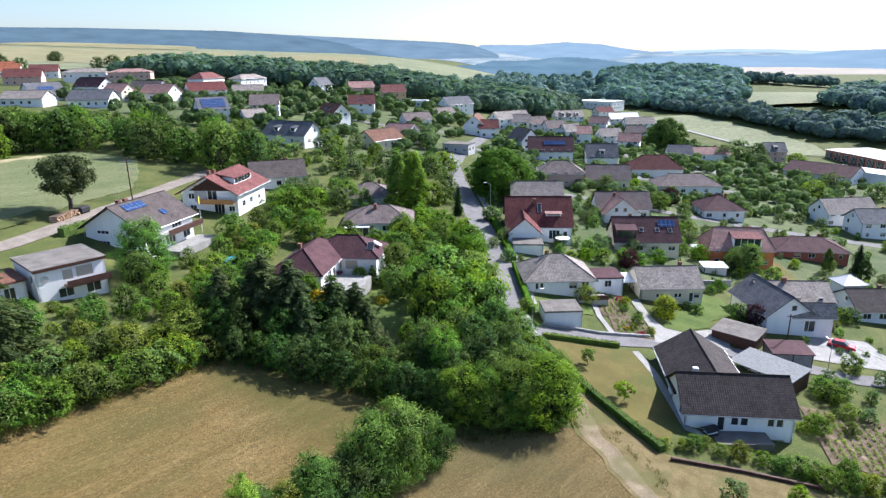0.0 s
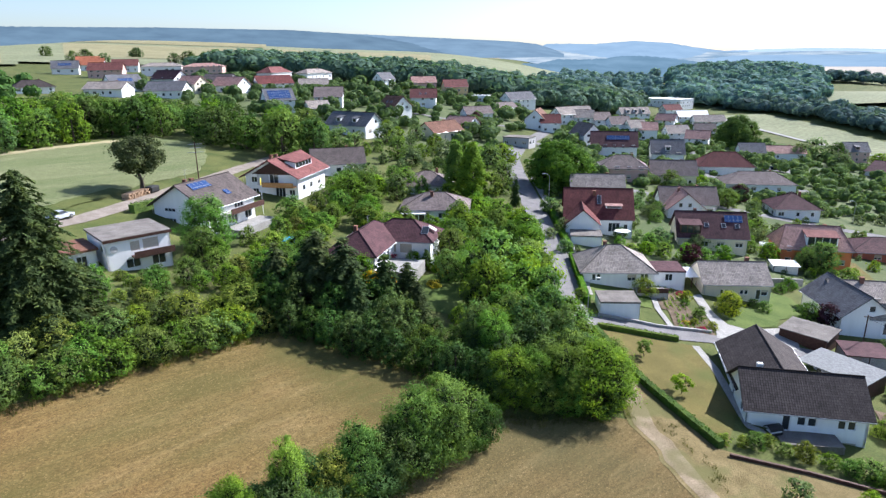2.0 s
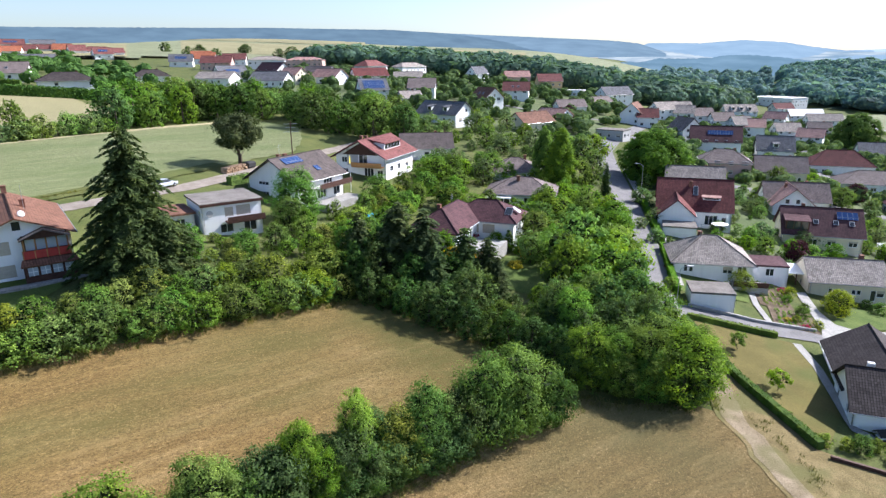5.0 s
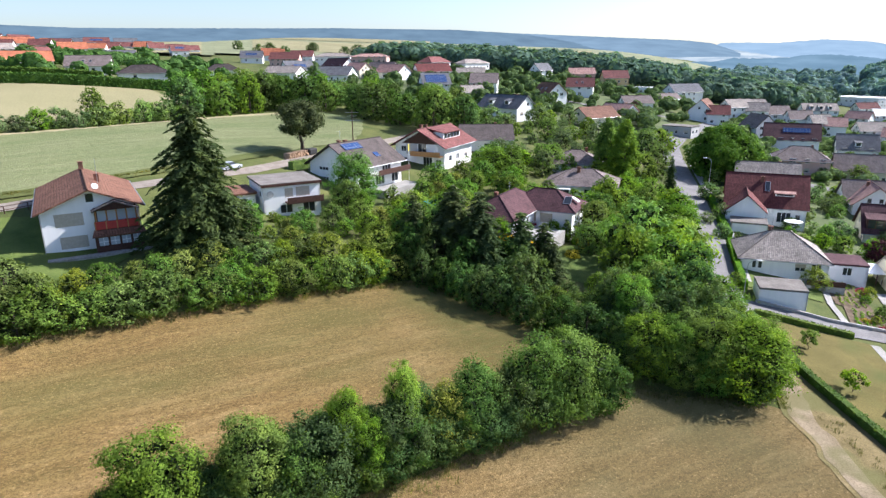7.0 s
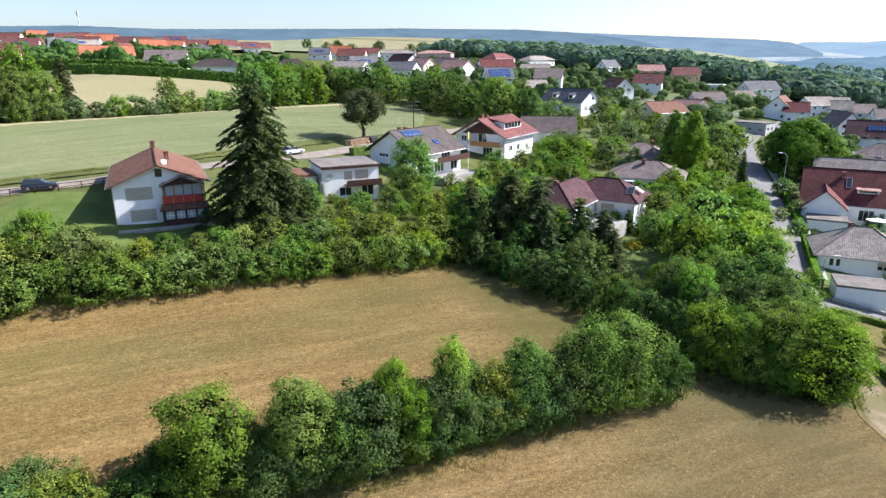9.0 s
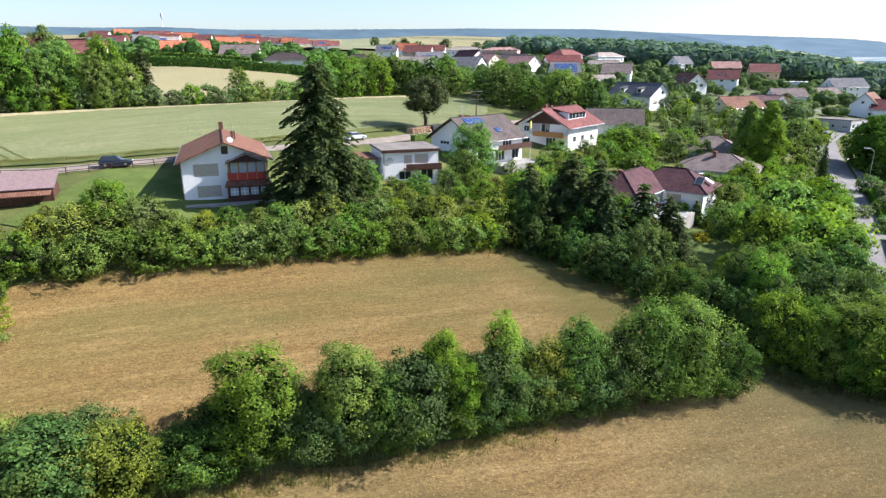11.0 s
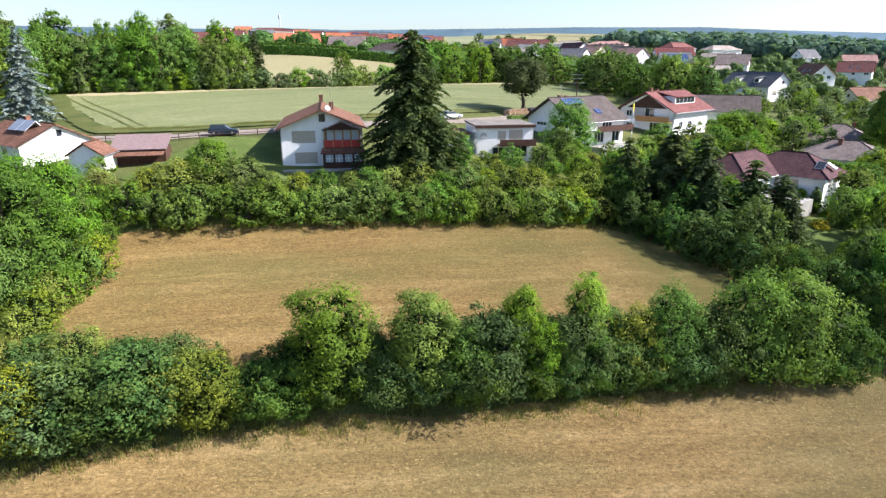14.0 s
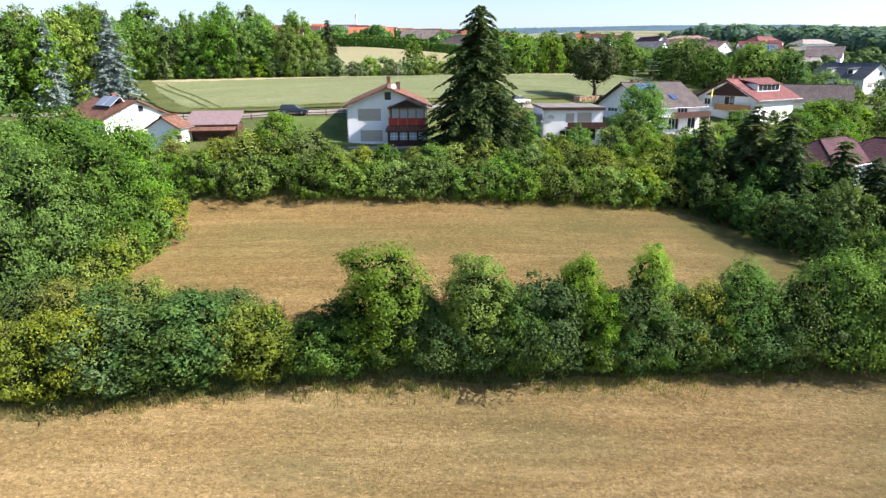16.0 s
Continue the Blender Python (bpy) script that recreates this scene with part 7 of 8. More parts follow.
def wood(name, pts, gap, lo, hi, seed, material, label, pad=2.0, floor=False, wide=(1.0, 1.55)):
    """A far wood, its trees joined in one mesh."""
    if floor:
        patch("wood_floor", pts, M["far_leaf"], "dark undergrowth beneath the trees", "undergrowth", 12, 0.25)
    rnd = random.Random(seed)
    x0, x1 = min(p[0] for p in pts), max(p[0] for p in pts)
    y0, y1 = min(p[1] for p in pts), max(p[1] for p in pts)
    vs = []
    x = x0
    while x < x1:
        y = y0
        while y < y1:
            px, py = x + rnd.uniform(-0.45, 0.45) * gap, y + rnd.uniform(-0.45, 0.45) * gap
            if inside(pts, px, py) and clear(px, py, pad):
                v = CANOPIES[rnd.randrange(6)]
                s, a = rnd.uniform(lo, hi) / 8.6, rnd.uniform(0, 6.28)
                w = s * rnd.uniform(*wide)
                c, q = math.cos(a) * w, math.sin(a) * w
                vs.append(np.stack([v[:, 0] * c - v[:, 1] * q + px, v[:, 0] * q + v[:, 1] * c + py, v[:, 2] * s + height(px, py) - 0.5], 1))
            y += gap
        x += gap
    v = np.concatenate(vs)
    me = mesh_of(name, v.tolist(), np.arange(len(v)).reshape(-1, 3).tolist(), [M[material]])
    return tagged(new(name, me), label, "wood", kind="stuff")


grove([(60, 104), (78, 96), (86, 130), (62, 140), (44, 130), (30, 128), (14, 128), (30, 124), (58, 124)], 4.2, ["mini", "minilight", "mini"], 0.8, 1.9, 61, -1.4, (0.9, 1.4))
V1 = [(14, 127), (50, 128), (74, 122), (84, 100), (105, 100), (130, 170), (120, 205), (30, 205), (14, 200), (8, 150)]
grove(V1, 6.2, ["mini", "minilight", "mini", "minilight", "midoak"], 1.3, 4.2, 31, -0.9)
grove([(-8, 190), (-2, 215), (-40, 230), (-70, 215), (-56, 190), (-24, 165)], 7.0, ["mini", "minilight", "far"], 3.0, 8.0, 32, -1.0)
grove([(30, 58), (70, 62), (90, 90), (60, 92), (52, 78)], 5.0, ["midbright", "mini", "minilight"], 1.6, 3.4, 33, 0.5)
wood("valley_garden_trees", [(18, 206), (125, 206), (190, 290), (160, 330), (120, 470), (70, 450), (26, 340), (10, 260)], 6.6, 2.0, 5.2, 41, "haze_garden_leaf", "garden trees and shrubs between the valley houses", -2.0)
wood("slope_garden_trees", [(-6, 220), (4, 330), (10, 400), (-20, 430), (-60, 430), (-130, 420), (-220, 400), (-200, 300), (-110, 240), (-40, 232)], 10.5, 3, 7.0, 42, "haze_garden_leaf", "garden trees and shrubs between the slope houses", -2.0)
wood("plateau_garden_trees", [(-190, 170), (-260, 150), (-330, 190), (-600, 330), (-620, 440), (-420, 440), (-330, 330), (-240, 300), (-160, 220)], 18, 4, 8.5, 43, "leaf_dark", "trees and tall shrubs between the plateau houses", -1.0)
for kind, x, y, h, w in (("chestnut", 117, 358, 17, 1.0), ("mini", 152, 343, 11, 1.2), ("mini", 139, 330, 9, 1.2), ("fardark", 160, 338, 10, 1.2), ("mini", 150, 312, 8, 1.3), ("minilight", 172, 322, 8, 1.3), ("mini", 156, 262, 9, 1.2), ("minilight", 140, 245, 8, 1.2), ("mini", 168, 250, 8, 1.2), ("mini", 128, 268, 8, 1.2)):
    tree(kind, x, y, h, w)
for x, y in ((38, 133), (76, 168), (-20, 300), (90, 215)):
    tree("plum", x, y, 4.6, 1.0, 0)
# shrubs and small trees of the gardens between the nearer valley houses
for kind, spots in (("mini", ((24.5, 143.3, 3.2), (33.2, 143.1, 4.6), (29.0, 146.1, 2.5), (42.2, 145.8, 3.8), (45.8, 147.3, 3.2), (48.7, 149.8, 3.6), (52.0, 152.2, 3.8), (55.7, 156.0, 3.6), (10.7, 127.6, 3.0), (8.2, 135.9, 2.6))),
                    ("mini", ((8.4, 156.6, 4.0), (34.0, 176.2, 4.0), (30.2, 158.7, 2.6), (35.1, 169.9, 3.2), (39.2, 179.6, 2.8), (70.6, 192.4, 4.6), (62.3, 161.8, 3.8), (67.4, 181.2, 4.0), (41.3, 210.4, 4.0))),
                    ("minilight", ((30.4, 139.4, 4.0), (29.2, 135.9, 3.0), (37.5, 135.5, 4.0), (47.4, 141.3, 3.4), (55.9, 150.7, 3.2), (10.1, 173.8, 4.0), (37.2, 165.6, 3.2), (65.0, 171.2, 4.2), (63.5, 223.5, 4.6))),
                    ("midoak", ((71.5, 147.3, 6.6), (66.8, 145.0, 5.4), (50.8, 212.7, 6.5), (12.1, 102.5, 2.7))),
                    ("midbright", ((64.2, 196.7, 6.0),)), ("plum", ((71.3, 208.1, 5.6),))):
    for x, y, h in spots:
        tree(kind, x, y, h, 1.15)


wood("ridge_wood", [(-235, 440), (-180, 462), (-120, 436), (-60, 446), (-20, 425), (20, 420), (40, 430), (70, 470), (40, 520), (-40, 520), (-130, 540), (-240, 560)], 7.5, 11, 17, 1, "haze_wood_leaf", "dark green wood on the ridge behind the houses", floor=True)
wood("valley_wood", [(10, 410), (62, 452), (92, 505), (100, 560), (60, 600), (16, 560), (8, 500)], 8, 9, 15, 2, "haze_wood_leaf", "green wood in the valley behind the village", floor=True)
wood("copse_belt", [(20, 610), (110, 560), (150, 620), (165, 760), (190, 880), (60, 860), (20, 700)], 17, 8, 14, 7, "haze_hill_leaf", "belt of copses on the valley floor")
wood("hill_wood", [(140, 640), (172, 575), (226, 560), (262, 600), (300, 690), (345, 800), (330, 900), (240, 940), (190, 880), (165, 760)], 10, 11, 17, 3, "haze_hill_leaf", "wooded hill above the valley", floor=True)
wood("meadow_belt", [(170, 580), (196, 545), (208, 510), (226, 440), (236, 410), (262, 392), (296, 390), (290, 428), (250, 460), (232, 520), (206, 590)], 7, 8, 13, 6, "haze_hill_leaf", "belt of trees along the valley meadow")
wood("pasture_belt", [(290, 745), (345, 760), (440, 760), (440, 775), (350, 790), (300, 790)], 9, 9, 14, 8, "haze_hill_leaf", "belt of trees between pasture and ripe field")
wood("side_wood", [(286, 520), (300, 440), (420, 370), (560, 460), (500, 640), (420, 640), (330, 560)], 9.5, 10, 16, 4, "haze_hill_leaf", "green wood on the valley side")
for k, (x, y, h) in enumerate(((-300, 560, 13), (-312, 556, 11), (-288, 566, 12), (-345, 505, 10), (-400, 640, 12), (-408, 648, 10), (-440, 560, 11), (-372, 520, 12), (-380, 514, 10))):
    tree("fardark", x, y, h, 1.3, k % 3)


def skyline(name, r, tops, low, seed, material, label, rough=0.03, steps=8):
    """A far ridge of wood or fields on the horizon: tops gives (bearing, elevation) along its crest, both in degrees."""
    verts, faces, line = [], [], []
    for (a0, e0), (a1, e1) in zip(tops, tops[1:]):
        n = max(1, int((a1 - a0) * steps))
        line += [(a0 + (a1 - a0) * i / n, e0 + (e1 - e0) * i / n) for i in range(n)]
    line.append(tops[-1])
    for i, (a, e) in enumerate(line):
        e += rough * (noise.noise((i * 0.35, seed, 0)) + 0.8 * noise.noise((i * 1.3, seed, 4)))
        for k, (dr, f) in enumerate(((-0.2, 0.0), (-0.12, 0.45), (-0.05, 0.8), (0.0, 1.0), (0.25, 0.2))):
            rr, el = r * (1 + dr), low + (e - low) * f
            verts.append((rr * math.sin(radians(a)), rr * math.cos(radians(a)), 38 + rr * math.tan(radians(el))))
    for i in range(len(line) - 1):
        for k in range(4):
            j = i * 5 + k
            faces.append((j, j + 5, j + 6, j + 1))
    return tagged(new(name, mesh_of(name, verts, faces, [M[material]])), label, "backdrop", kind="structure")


# self-glowing backdrop ridges; their blue and pale tones are painted haze
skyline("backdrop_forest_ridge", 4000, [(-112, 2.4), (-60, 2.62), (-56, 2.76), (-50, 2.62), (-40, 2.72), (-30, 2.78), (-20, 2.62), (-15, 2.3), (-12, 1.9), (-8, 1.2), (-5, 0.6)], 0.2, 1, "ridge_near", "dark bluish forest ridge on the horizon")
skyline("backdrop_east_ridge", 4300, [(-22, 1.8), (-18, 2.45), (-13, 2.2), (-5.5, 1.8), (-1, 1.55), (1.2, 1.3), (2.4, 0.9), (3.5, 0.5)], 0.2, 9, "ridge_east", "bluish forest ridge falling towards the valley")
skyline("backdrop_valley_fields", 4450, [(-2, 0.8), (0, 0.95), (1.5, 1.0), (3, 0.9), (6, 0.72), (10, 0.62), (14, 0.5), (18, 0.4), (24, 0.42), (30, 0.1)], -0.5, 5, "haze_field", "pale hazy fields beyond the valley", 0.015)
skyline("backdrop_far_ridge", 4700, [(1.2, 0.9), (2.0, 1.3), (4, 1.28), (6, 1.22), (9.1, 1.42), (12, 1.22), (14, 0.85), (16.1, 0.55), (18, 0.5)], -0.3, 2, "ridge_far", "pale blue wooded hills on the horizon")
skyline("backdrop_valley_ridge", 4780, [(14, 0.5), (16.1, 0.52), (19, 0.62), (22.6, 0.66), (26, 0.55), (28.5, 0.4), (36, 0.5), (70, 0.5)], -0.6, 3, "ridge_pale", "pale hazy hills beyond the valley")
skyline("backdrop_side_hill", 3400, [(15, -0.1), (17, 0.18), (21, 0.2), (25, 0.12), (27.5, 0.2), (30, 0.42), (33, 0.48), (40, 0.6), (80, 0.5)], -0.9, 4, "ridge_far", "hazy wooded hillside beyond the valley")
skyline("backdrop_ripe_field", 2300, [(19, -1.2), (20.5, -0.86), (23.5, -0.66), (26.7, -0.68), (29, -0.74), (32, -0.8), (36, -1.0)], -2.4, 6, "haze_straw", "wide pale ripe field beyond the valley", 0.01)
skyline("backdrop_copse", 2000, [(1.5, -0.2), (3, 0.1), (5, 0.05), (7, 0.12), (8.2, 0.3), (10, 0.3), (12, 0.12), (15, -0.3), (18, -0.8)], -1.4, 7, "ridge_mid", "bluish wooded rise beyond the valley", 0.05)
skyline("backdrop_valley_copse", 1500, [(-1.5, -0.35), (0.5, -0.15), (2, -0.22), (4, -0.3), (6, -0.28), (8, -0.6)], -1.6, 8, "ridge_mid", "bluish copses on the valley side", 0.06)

# ---- hedges, walls, vehicles and small things ----
def hedge(label, line, w, h, seed, material="leaf", size=0.12, dense=55):
    """A clipped hedge: a close wall of small leaves round a twiggy core."""
    rng = np.random.default_rng(seed)
    vs, fs, n = [], [], 0
    for (x0, y0), (x1, y1) in zip(line, line[1:]):
        l = math.hypot(x1 - x0, y1 - y0)
        m = int(l * dense)
        t = rng.uniform(0, 1, m)
        side = rng.integers(0, 3, m)
        u = np.where(side == 0, -0.5, np.where(side == 1, 0.5, rng.uniform(-0.5, 0.5, m))) * w
        v = np.where(side == 2, h, rng.uniform(0.05, 1, m) * h) + rng.normal(size=m) * 0.05
        dx, dy = (x1 - x0) / l, (y1 - y0) / l
        px, py = x0 + (x1 - x0) * t - dy * u, y0 + (y1 - y0) * t + dx * u
        pz = np.array([height(a, b) for a, b in zip(px, py)]) + v
        p = np.stack([px, py, pz], 1) + rng.normal(size=(m, 3)) * 0.05
        a = rng.normal(size=(m, 3))
        a /= np.linalg.norm(a, axis=1)[:, None]
        b = np.cross(a, rng.normal(size=(m, 3)))
        b /= np.linalg.norm(b, axis=1)[:, None]
        s = (size * rng.uniform(0.7, 1.4, m))[:, None]
        vs.append(np.stack([p - a * s, p + b * s * 0.6, p + a * s, p - b * s * 0.6], 1).reshape(-1, 3))
        fs += (np.arange(4 * m).reshape(-1, 4) + n).tolist()
        n += 4 * m
        k = max(1, int(l / 1.5))
        core = []
        for i in range(k + 1):
            cx, cy = x0 + (x1 - x0) * i / k, y0 + (y1 - y0) * i / k
            z = height(cx, cy)
            core += [(cx - dy * u2 * w, cy + dx * u2 * w, z + z2) for u2, z2 in ((-0.45, -0.2), (-0.45, h * 0.94), (0.45, h * 0.94), (0.45, -0.2))]
        vs.append(np.array(core))
        for i in range(k):
            j = n + 4 * i
            fs += [[j, j + 4, j + 5, j + 1], [j + 1, j + 5, j + 6, j + 2], [j + 2, j + 6, j + 7, j + 3]]
        fs += [[n, n + 1, n + 2, n + 3], [n + 4 * k + 3, n + 4 * k + 2, n + 4 * k + 1, n + 4 * k]]
        n += len(core)
    return tagged(new("hedge", mesh_of("hedge", np.concatenate(vs).tolist(), fs, [M[material]])), label, "hedge")


hedge("clipped green hedge along the dirt track", [(13.3, 91.4), (18.8, 77.6), (25.2, 66.4)], 0.9, 1.0, 1)
hedge("low clipped hedge along the side street", [(14.0, 92.9), (26.5, 93.6)], 0.8, 0.8, 2)
hedge("clipped hedge beside the village street", [(13.2, 101.5), (12.6, 112), (12.0, 124)], 1.0, 1.5, 3)
hedge("hedge beside the wine-red roofed house", [(12.2, 128), (10.6, 142), (9.4, 156)], 1.2, 1.4, 5)
hedge("dark hedge behind the stubble field", [(-202, 137), (-187, 154), (-172, 174), (-160, 188)], 3.0, 3.2, 6, "leaf_dark", 0.4, 30)
hedge("dark hedge before the plateau houses", [(-240, 130), (-215, 152), (-190, 170)], 3.0, 3.5, 7, "leaf_dark", 0.4, 30)
hedge("dark clipped hedge between lane and solar house", [(-68.6, 103), (-67.4, 110), (-66.2, 118)], 1.4, 1.6, 8, "leaf_dark", 0.14, 60)
strip("garden_wall", [(14.5, 97.4), (24, 97.2), (33, 98.6)], 0.3, M["concrete"], "low grey concrete garden wall along the side street", "wall", 0, 0.55)
strip("kerb", [(13.6, 91), (12.5, 97), (11.9, 104)], 0.25, M["concrete"], "pale concrete kerb of the street", "kerb", 0, 0.2)
strip("kerb", [(12.9, 112), (11.4, 135), (8.8, 158), (4.0, 197)], 0.25, M["concrete"], "pale concrete kerb of the street", "kerb", 0, 0.22)
strip("pavement", [(13.9, 106), (12.4, 135), (9.8, 158), (5.0, 196)], 1.5, M["paving"], "pale pavement beside the village street", "pavement", 0.14)
strip("garden_path", [(28.9, 92.5), (30.0, 86), (30.2, 72), (32.5, 70.8)], 1.2, M["paving"], "pale paved path beside the bungalow", "path", 0.16)
strip("garden_path", [(25.9, 114), (25.6, 104.5), (26.6, 97.6)], 1.0, M["paving"], "garden path between vegetable beds", "path", 0.15)
strip("garden_path", [(46.5, 80.5), (51.5, 72), (54, 66)], 0.7, M["dirt"], "narrow earth path between vegetable beds", "path", 0.14)


def beds(label, x, y, ang, rows, length, gap, seed):
    """Vegetable rows: raised earth with small plants."""
    rng = np.random.default_rng(seed)
    rot = Matrix.Rotation(radians(ang), 3, "Z")
    pts = [rot @ Vector(p) + Vector((x, y, 0)) for p in ((-gap, -0.5, 0), (rows * gap, -0.5, 0), (rows * gap, length + 0.5, 0), (-gap, length + 0.5, 0))]
    patch("garden_bed", [(p.x, p.y) for p in pts], M["soil"], label, "garden bed", 1.5, 0.14)
    cen = []
    for i in range(rows):
        for k in range(int(length / 0.5)):
            p = rot @ Vector((i * gap + rng.normal() * 0.08, k * 0.5, 0))
            if rng.random() < 0.85:
                cen.append((p.x + x, p.y + y, height(p.x + x, p.y + y) + 0.25))
    v, f = leaf_cloud(rng, np.array(cen), rng.uniform(0.18, 0.42, len(cen)), 9, 0.15)
    tagged(new("vegetable_rows", mesh_of("vegetable_rows", v.tolist(), f.tolist(), [M["leaf"]])), "rows of low green vegetables in the bed", "plants", kind="stuff")


beds("brown vegetable bed beside the bungalow", 48.0, 68.0, -12, 9, 13, 1.1, 1)
beds("brown vegetable bed behind the garage", 27.4, 105.6, 3, 4, 13, 1.05, 2)
beds("flower bed beside the driveway", 28.2, 98.4, -2, 5, 6.4, 1.05, 3)


def car(label, x, y, ang, paint, estate=0.0):
    z = height(x, y) + 0.1
    root = thing("car", pose(x, y, z, 0, 0, ang), label, "car")

    def hull(name, prof, wb, wt, mat, z0, parent):
        bm = bmesh.new()
        rings = []
        for s in (-1, 1):
            rings.append([bm.verts.new((px, s * (wb + (wt - wb) * min(1, max(0, (pz - z0) / 0.6))), pz)) for px, pz in prof])
        bm.faces.new(rings[0])
        bm.faces.new(rings[1][::-1])
        for i in range(len(prof)):
            j = (i + 1) % len(prof)
            bm.faces.new((rings[0][j], rings[0][i], rings[1][i], rings[1][j]))
        bmesh.ops.recalc_face_normals(bm, faces=bm.faces[:])
        bmesh.ops.bevel(bm, geom=bm.edges[:], offset=0.04, segments=1, affect="EDGES")
        return part(name, bm, mat, parent)

    body = hull("body", [(-2.15, 0.3), (2.15, 0.3), (2.2, 0.65), (2.05, 0.8), (0.95, 0.95), (-2.0, 0.98), (-2.18, 0.8)], 0.86, 0.8, paint, 0.5, root)
    hull("cabin", [(1.0, 0.92), (0.25, 1.45), (-1.3 - estate * 0.5, 1.48), (-1.75 - estate * 0.25, 0.96)], 0.78, 0.6, M["glass"], 0.92, root)
    part("car_roof", boxed(-1.3 - estate * 0.5, 0.25, -0.6, 0.6, 1.44, 1.5), paint, root)
    for sx in (-1.35, 1.35):
        for sy in (-0.84, 0.84):
            wh_ = part("wheel", cylinder(bmesh.new(), (sx, sy - 0.1, 0.32), (sx, sy + 0.1, 0.32), 0.32, 0.32, 16), M["black"], root)
            part("rim", cylinder(bmesh.new(), (sx, sy - 0.11, 0.32), (sx, sy + 0.11, 0.32), 0.19, 0.19, 12), M["metal"], wh_)
    for sy in (-0.6, 0.6):
        part("headlight", boxed(2.1, 2.19, sy - 0.17, sy + 0.17, 0.62, 0.76), M["frame"], root)
    return root


paints = {k: plain("car_paint_" + k, c, 0.25, 0.3, 0.5, 0.02) for k, c in (("blue", (0.02, 0.04, 0.07)), ("silver", (0.55, 0.58, 0.62)), ("red", (0.45, 0.02, 0.03)), ("white", (0.75, 0.75, 0.75)), ("black", (0.02, 0.02, 0.025)))}
car("dark blue estate car parked on the lane", -86.0, 52.6, 52, paints["blue"], 1.0)
car("silver car parked beside the lane", -74.8, 93.0, 80, paints["silver"])
car("red car parked on a paved yard", 69.0, 103.8, -35, paints["red"])
car("dark car parked beside the village street", -1.5, 214, 95, paints["black"])
car("silver car parked beside the village street", -2.4, 226, 98, paints["silver"])
car("white car parked at the street corner", 4.0, 262, 70, paints["white"])
car("blue-grey car standing under the carport", 48.0, 90.2, 128, paints["silver"])
car("white car on the village car park", 108, 289, 10, paints["white"])
car("dark car on the village car park", 112, 291, 10, paints["black"])
car("silver car on the village car park", 116, 292, 10, paints["silver"])
patch("car_park", [(100, 284), (124, 287), (122, 297), (99, 294)], M["asphalt"], "grey asphalt village car park", "car park", 3, 0.1)
patch("yard", [(58, 98), (76, 96), (76, 108), (66, 108)], M["paving"], "pale paved yard beside the sheds", "yard", 2, 0.13)


def street_lamp(x, y, ang, h):
    root = thing("street_lamp", pose(x, y, height(x, y), 0, 0, ang), "grey street lamp with curved arm", "street lamp")
    bm = cylinder(bmesh.new(), (0, 0, -0.3), (0, 0, h * 0.86), 0.07, 0.05, 8)
    part("pole", bm, M["metal"], root)
    bm = bmesh.new()
    p = (0, 0, h * 0.86)
    for k in range(1, 6):
        a = k / 5 * 1.35
        q = (1.5 * (1 - math.cos(a)), 0, h * 0.86 + h * 0.14 * math.sin(a))
        cylinder(bm, p, q, 0.045, 0.045, 6)
        p = q
    part("arm", bm, M["metal"], root)
    part("lamp_head", boxed(p[0] - 0.1, p[0] + 0.8, -0.16, 0.16, p[2] - 0.12, p[2] + 0.04, bevel=0.04), M["lightmetal"], root)


street_lamp(12.9, 98.2, 15, 6.0)
street_lamp(9.0, 166.0, 190, 8.0)
street_lamp(60, 92.5, 90, 6.0)
street_lamp(103, 200, 180, 7.0)


def fence(label, line, h, gap, rails):
    """Posts and rails, each a piece of its own."""
    x, y = line[0]
    root = thing("fence", pose(x, y, height(x, y)), label, "fence")
    o = Vector((x, y, height(x, y)))
    pts = []
    for (x0, y0), (x1, y1) in zip(line, line[1:]):
        k = max(1, int(math.hypot(x1 - x0, y1 - y0) / gap))
        pts += [(x0 + (x1 - x0) * i / k, y0 + (y1 - y0) * i / k) for i in range(k)]
    pts.append(line[-1])
    ps = [Vector((a, b, height(a, b))) - o for a, b in pts]
    for p in ps:
        part("post", cylinder(bmesh.new(), p - Vector((0, 0, 0.3)), p + Vector((0, 0, h)), 0.06, 0.06, 6), M["wood"], root)
    for p, q in zip(ps, ps[1:]):
        for f in rails:
            part("rail", cylinder(bmesh.new(), p + Vector((0, 0, h * f)), q + Vector((0, 0, h * f)), 0.05, 0.05, 5), M["wood"], root)
    return root


fence("brown wooden rail fence along the lane", [(-101, 36), (-89.5, 44), (-82, 56), (-76, 72)], 1.1, 2.6, (0.5, 0.95))
strip("garden_wall", [(25.8, 65.0), (34, 64.2), (44, 62.4)], 0.3, M["wood"], "low dark timber retaining wall at the garden bank", "wall", 0, 0.45)

# woodpile by the pine
pile = thing("woodpile", pose(-73.6, 112.6, height(-73.6, 112.6), 0, 0, 85), "pile of cut pale logs beside the lane", "woodpile")
lr = random.Random(9)
for k in range(46):
    rowk = k % 4
    x0 = -3.2 + (k // 4) * 0.56 + lr.uniform(-0.1, 0.1) + 0.2 * (rowk % 2)
    part("log", cylinder(bmesh.new(), (x0, -0.7 + lr.uniform(-0.2, 0.2), 0.15 + rowk * 0.3), (x0 + lr.uniform(-0.08, 0.08), 0.8, 0.15 + rowk * 0.3), 0.17, 0.16, 7), M["log"], pile)
part("tarpaulin", boxed(3.4, 6.2, -0.9, 0.9, 0, 1.3, bevel=0.25), M["black"], pile, "dark tarpaulin over stacked wood")

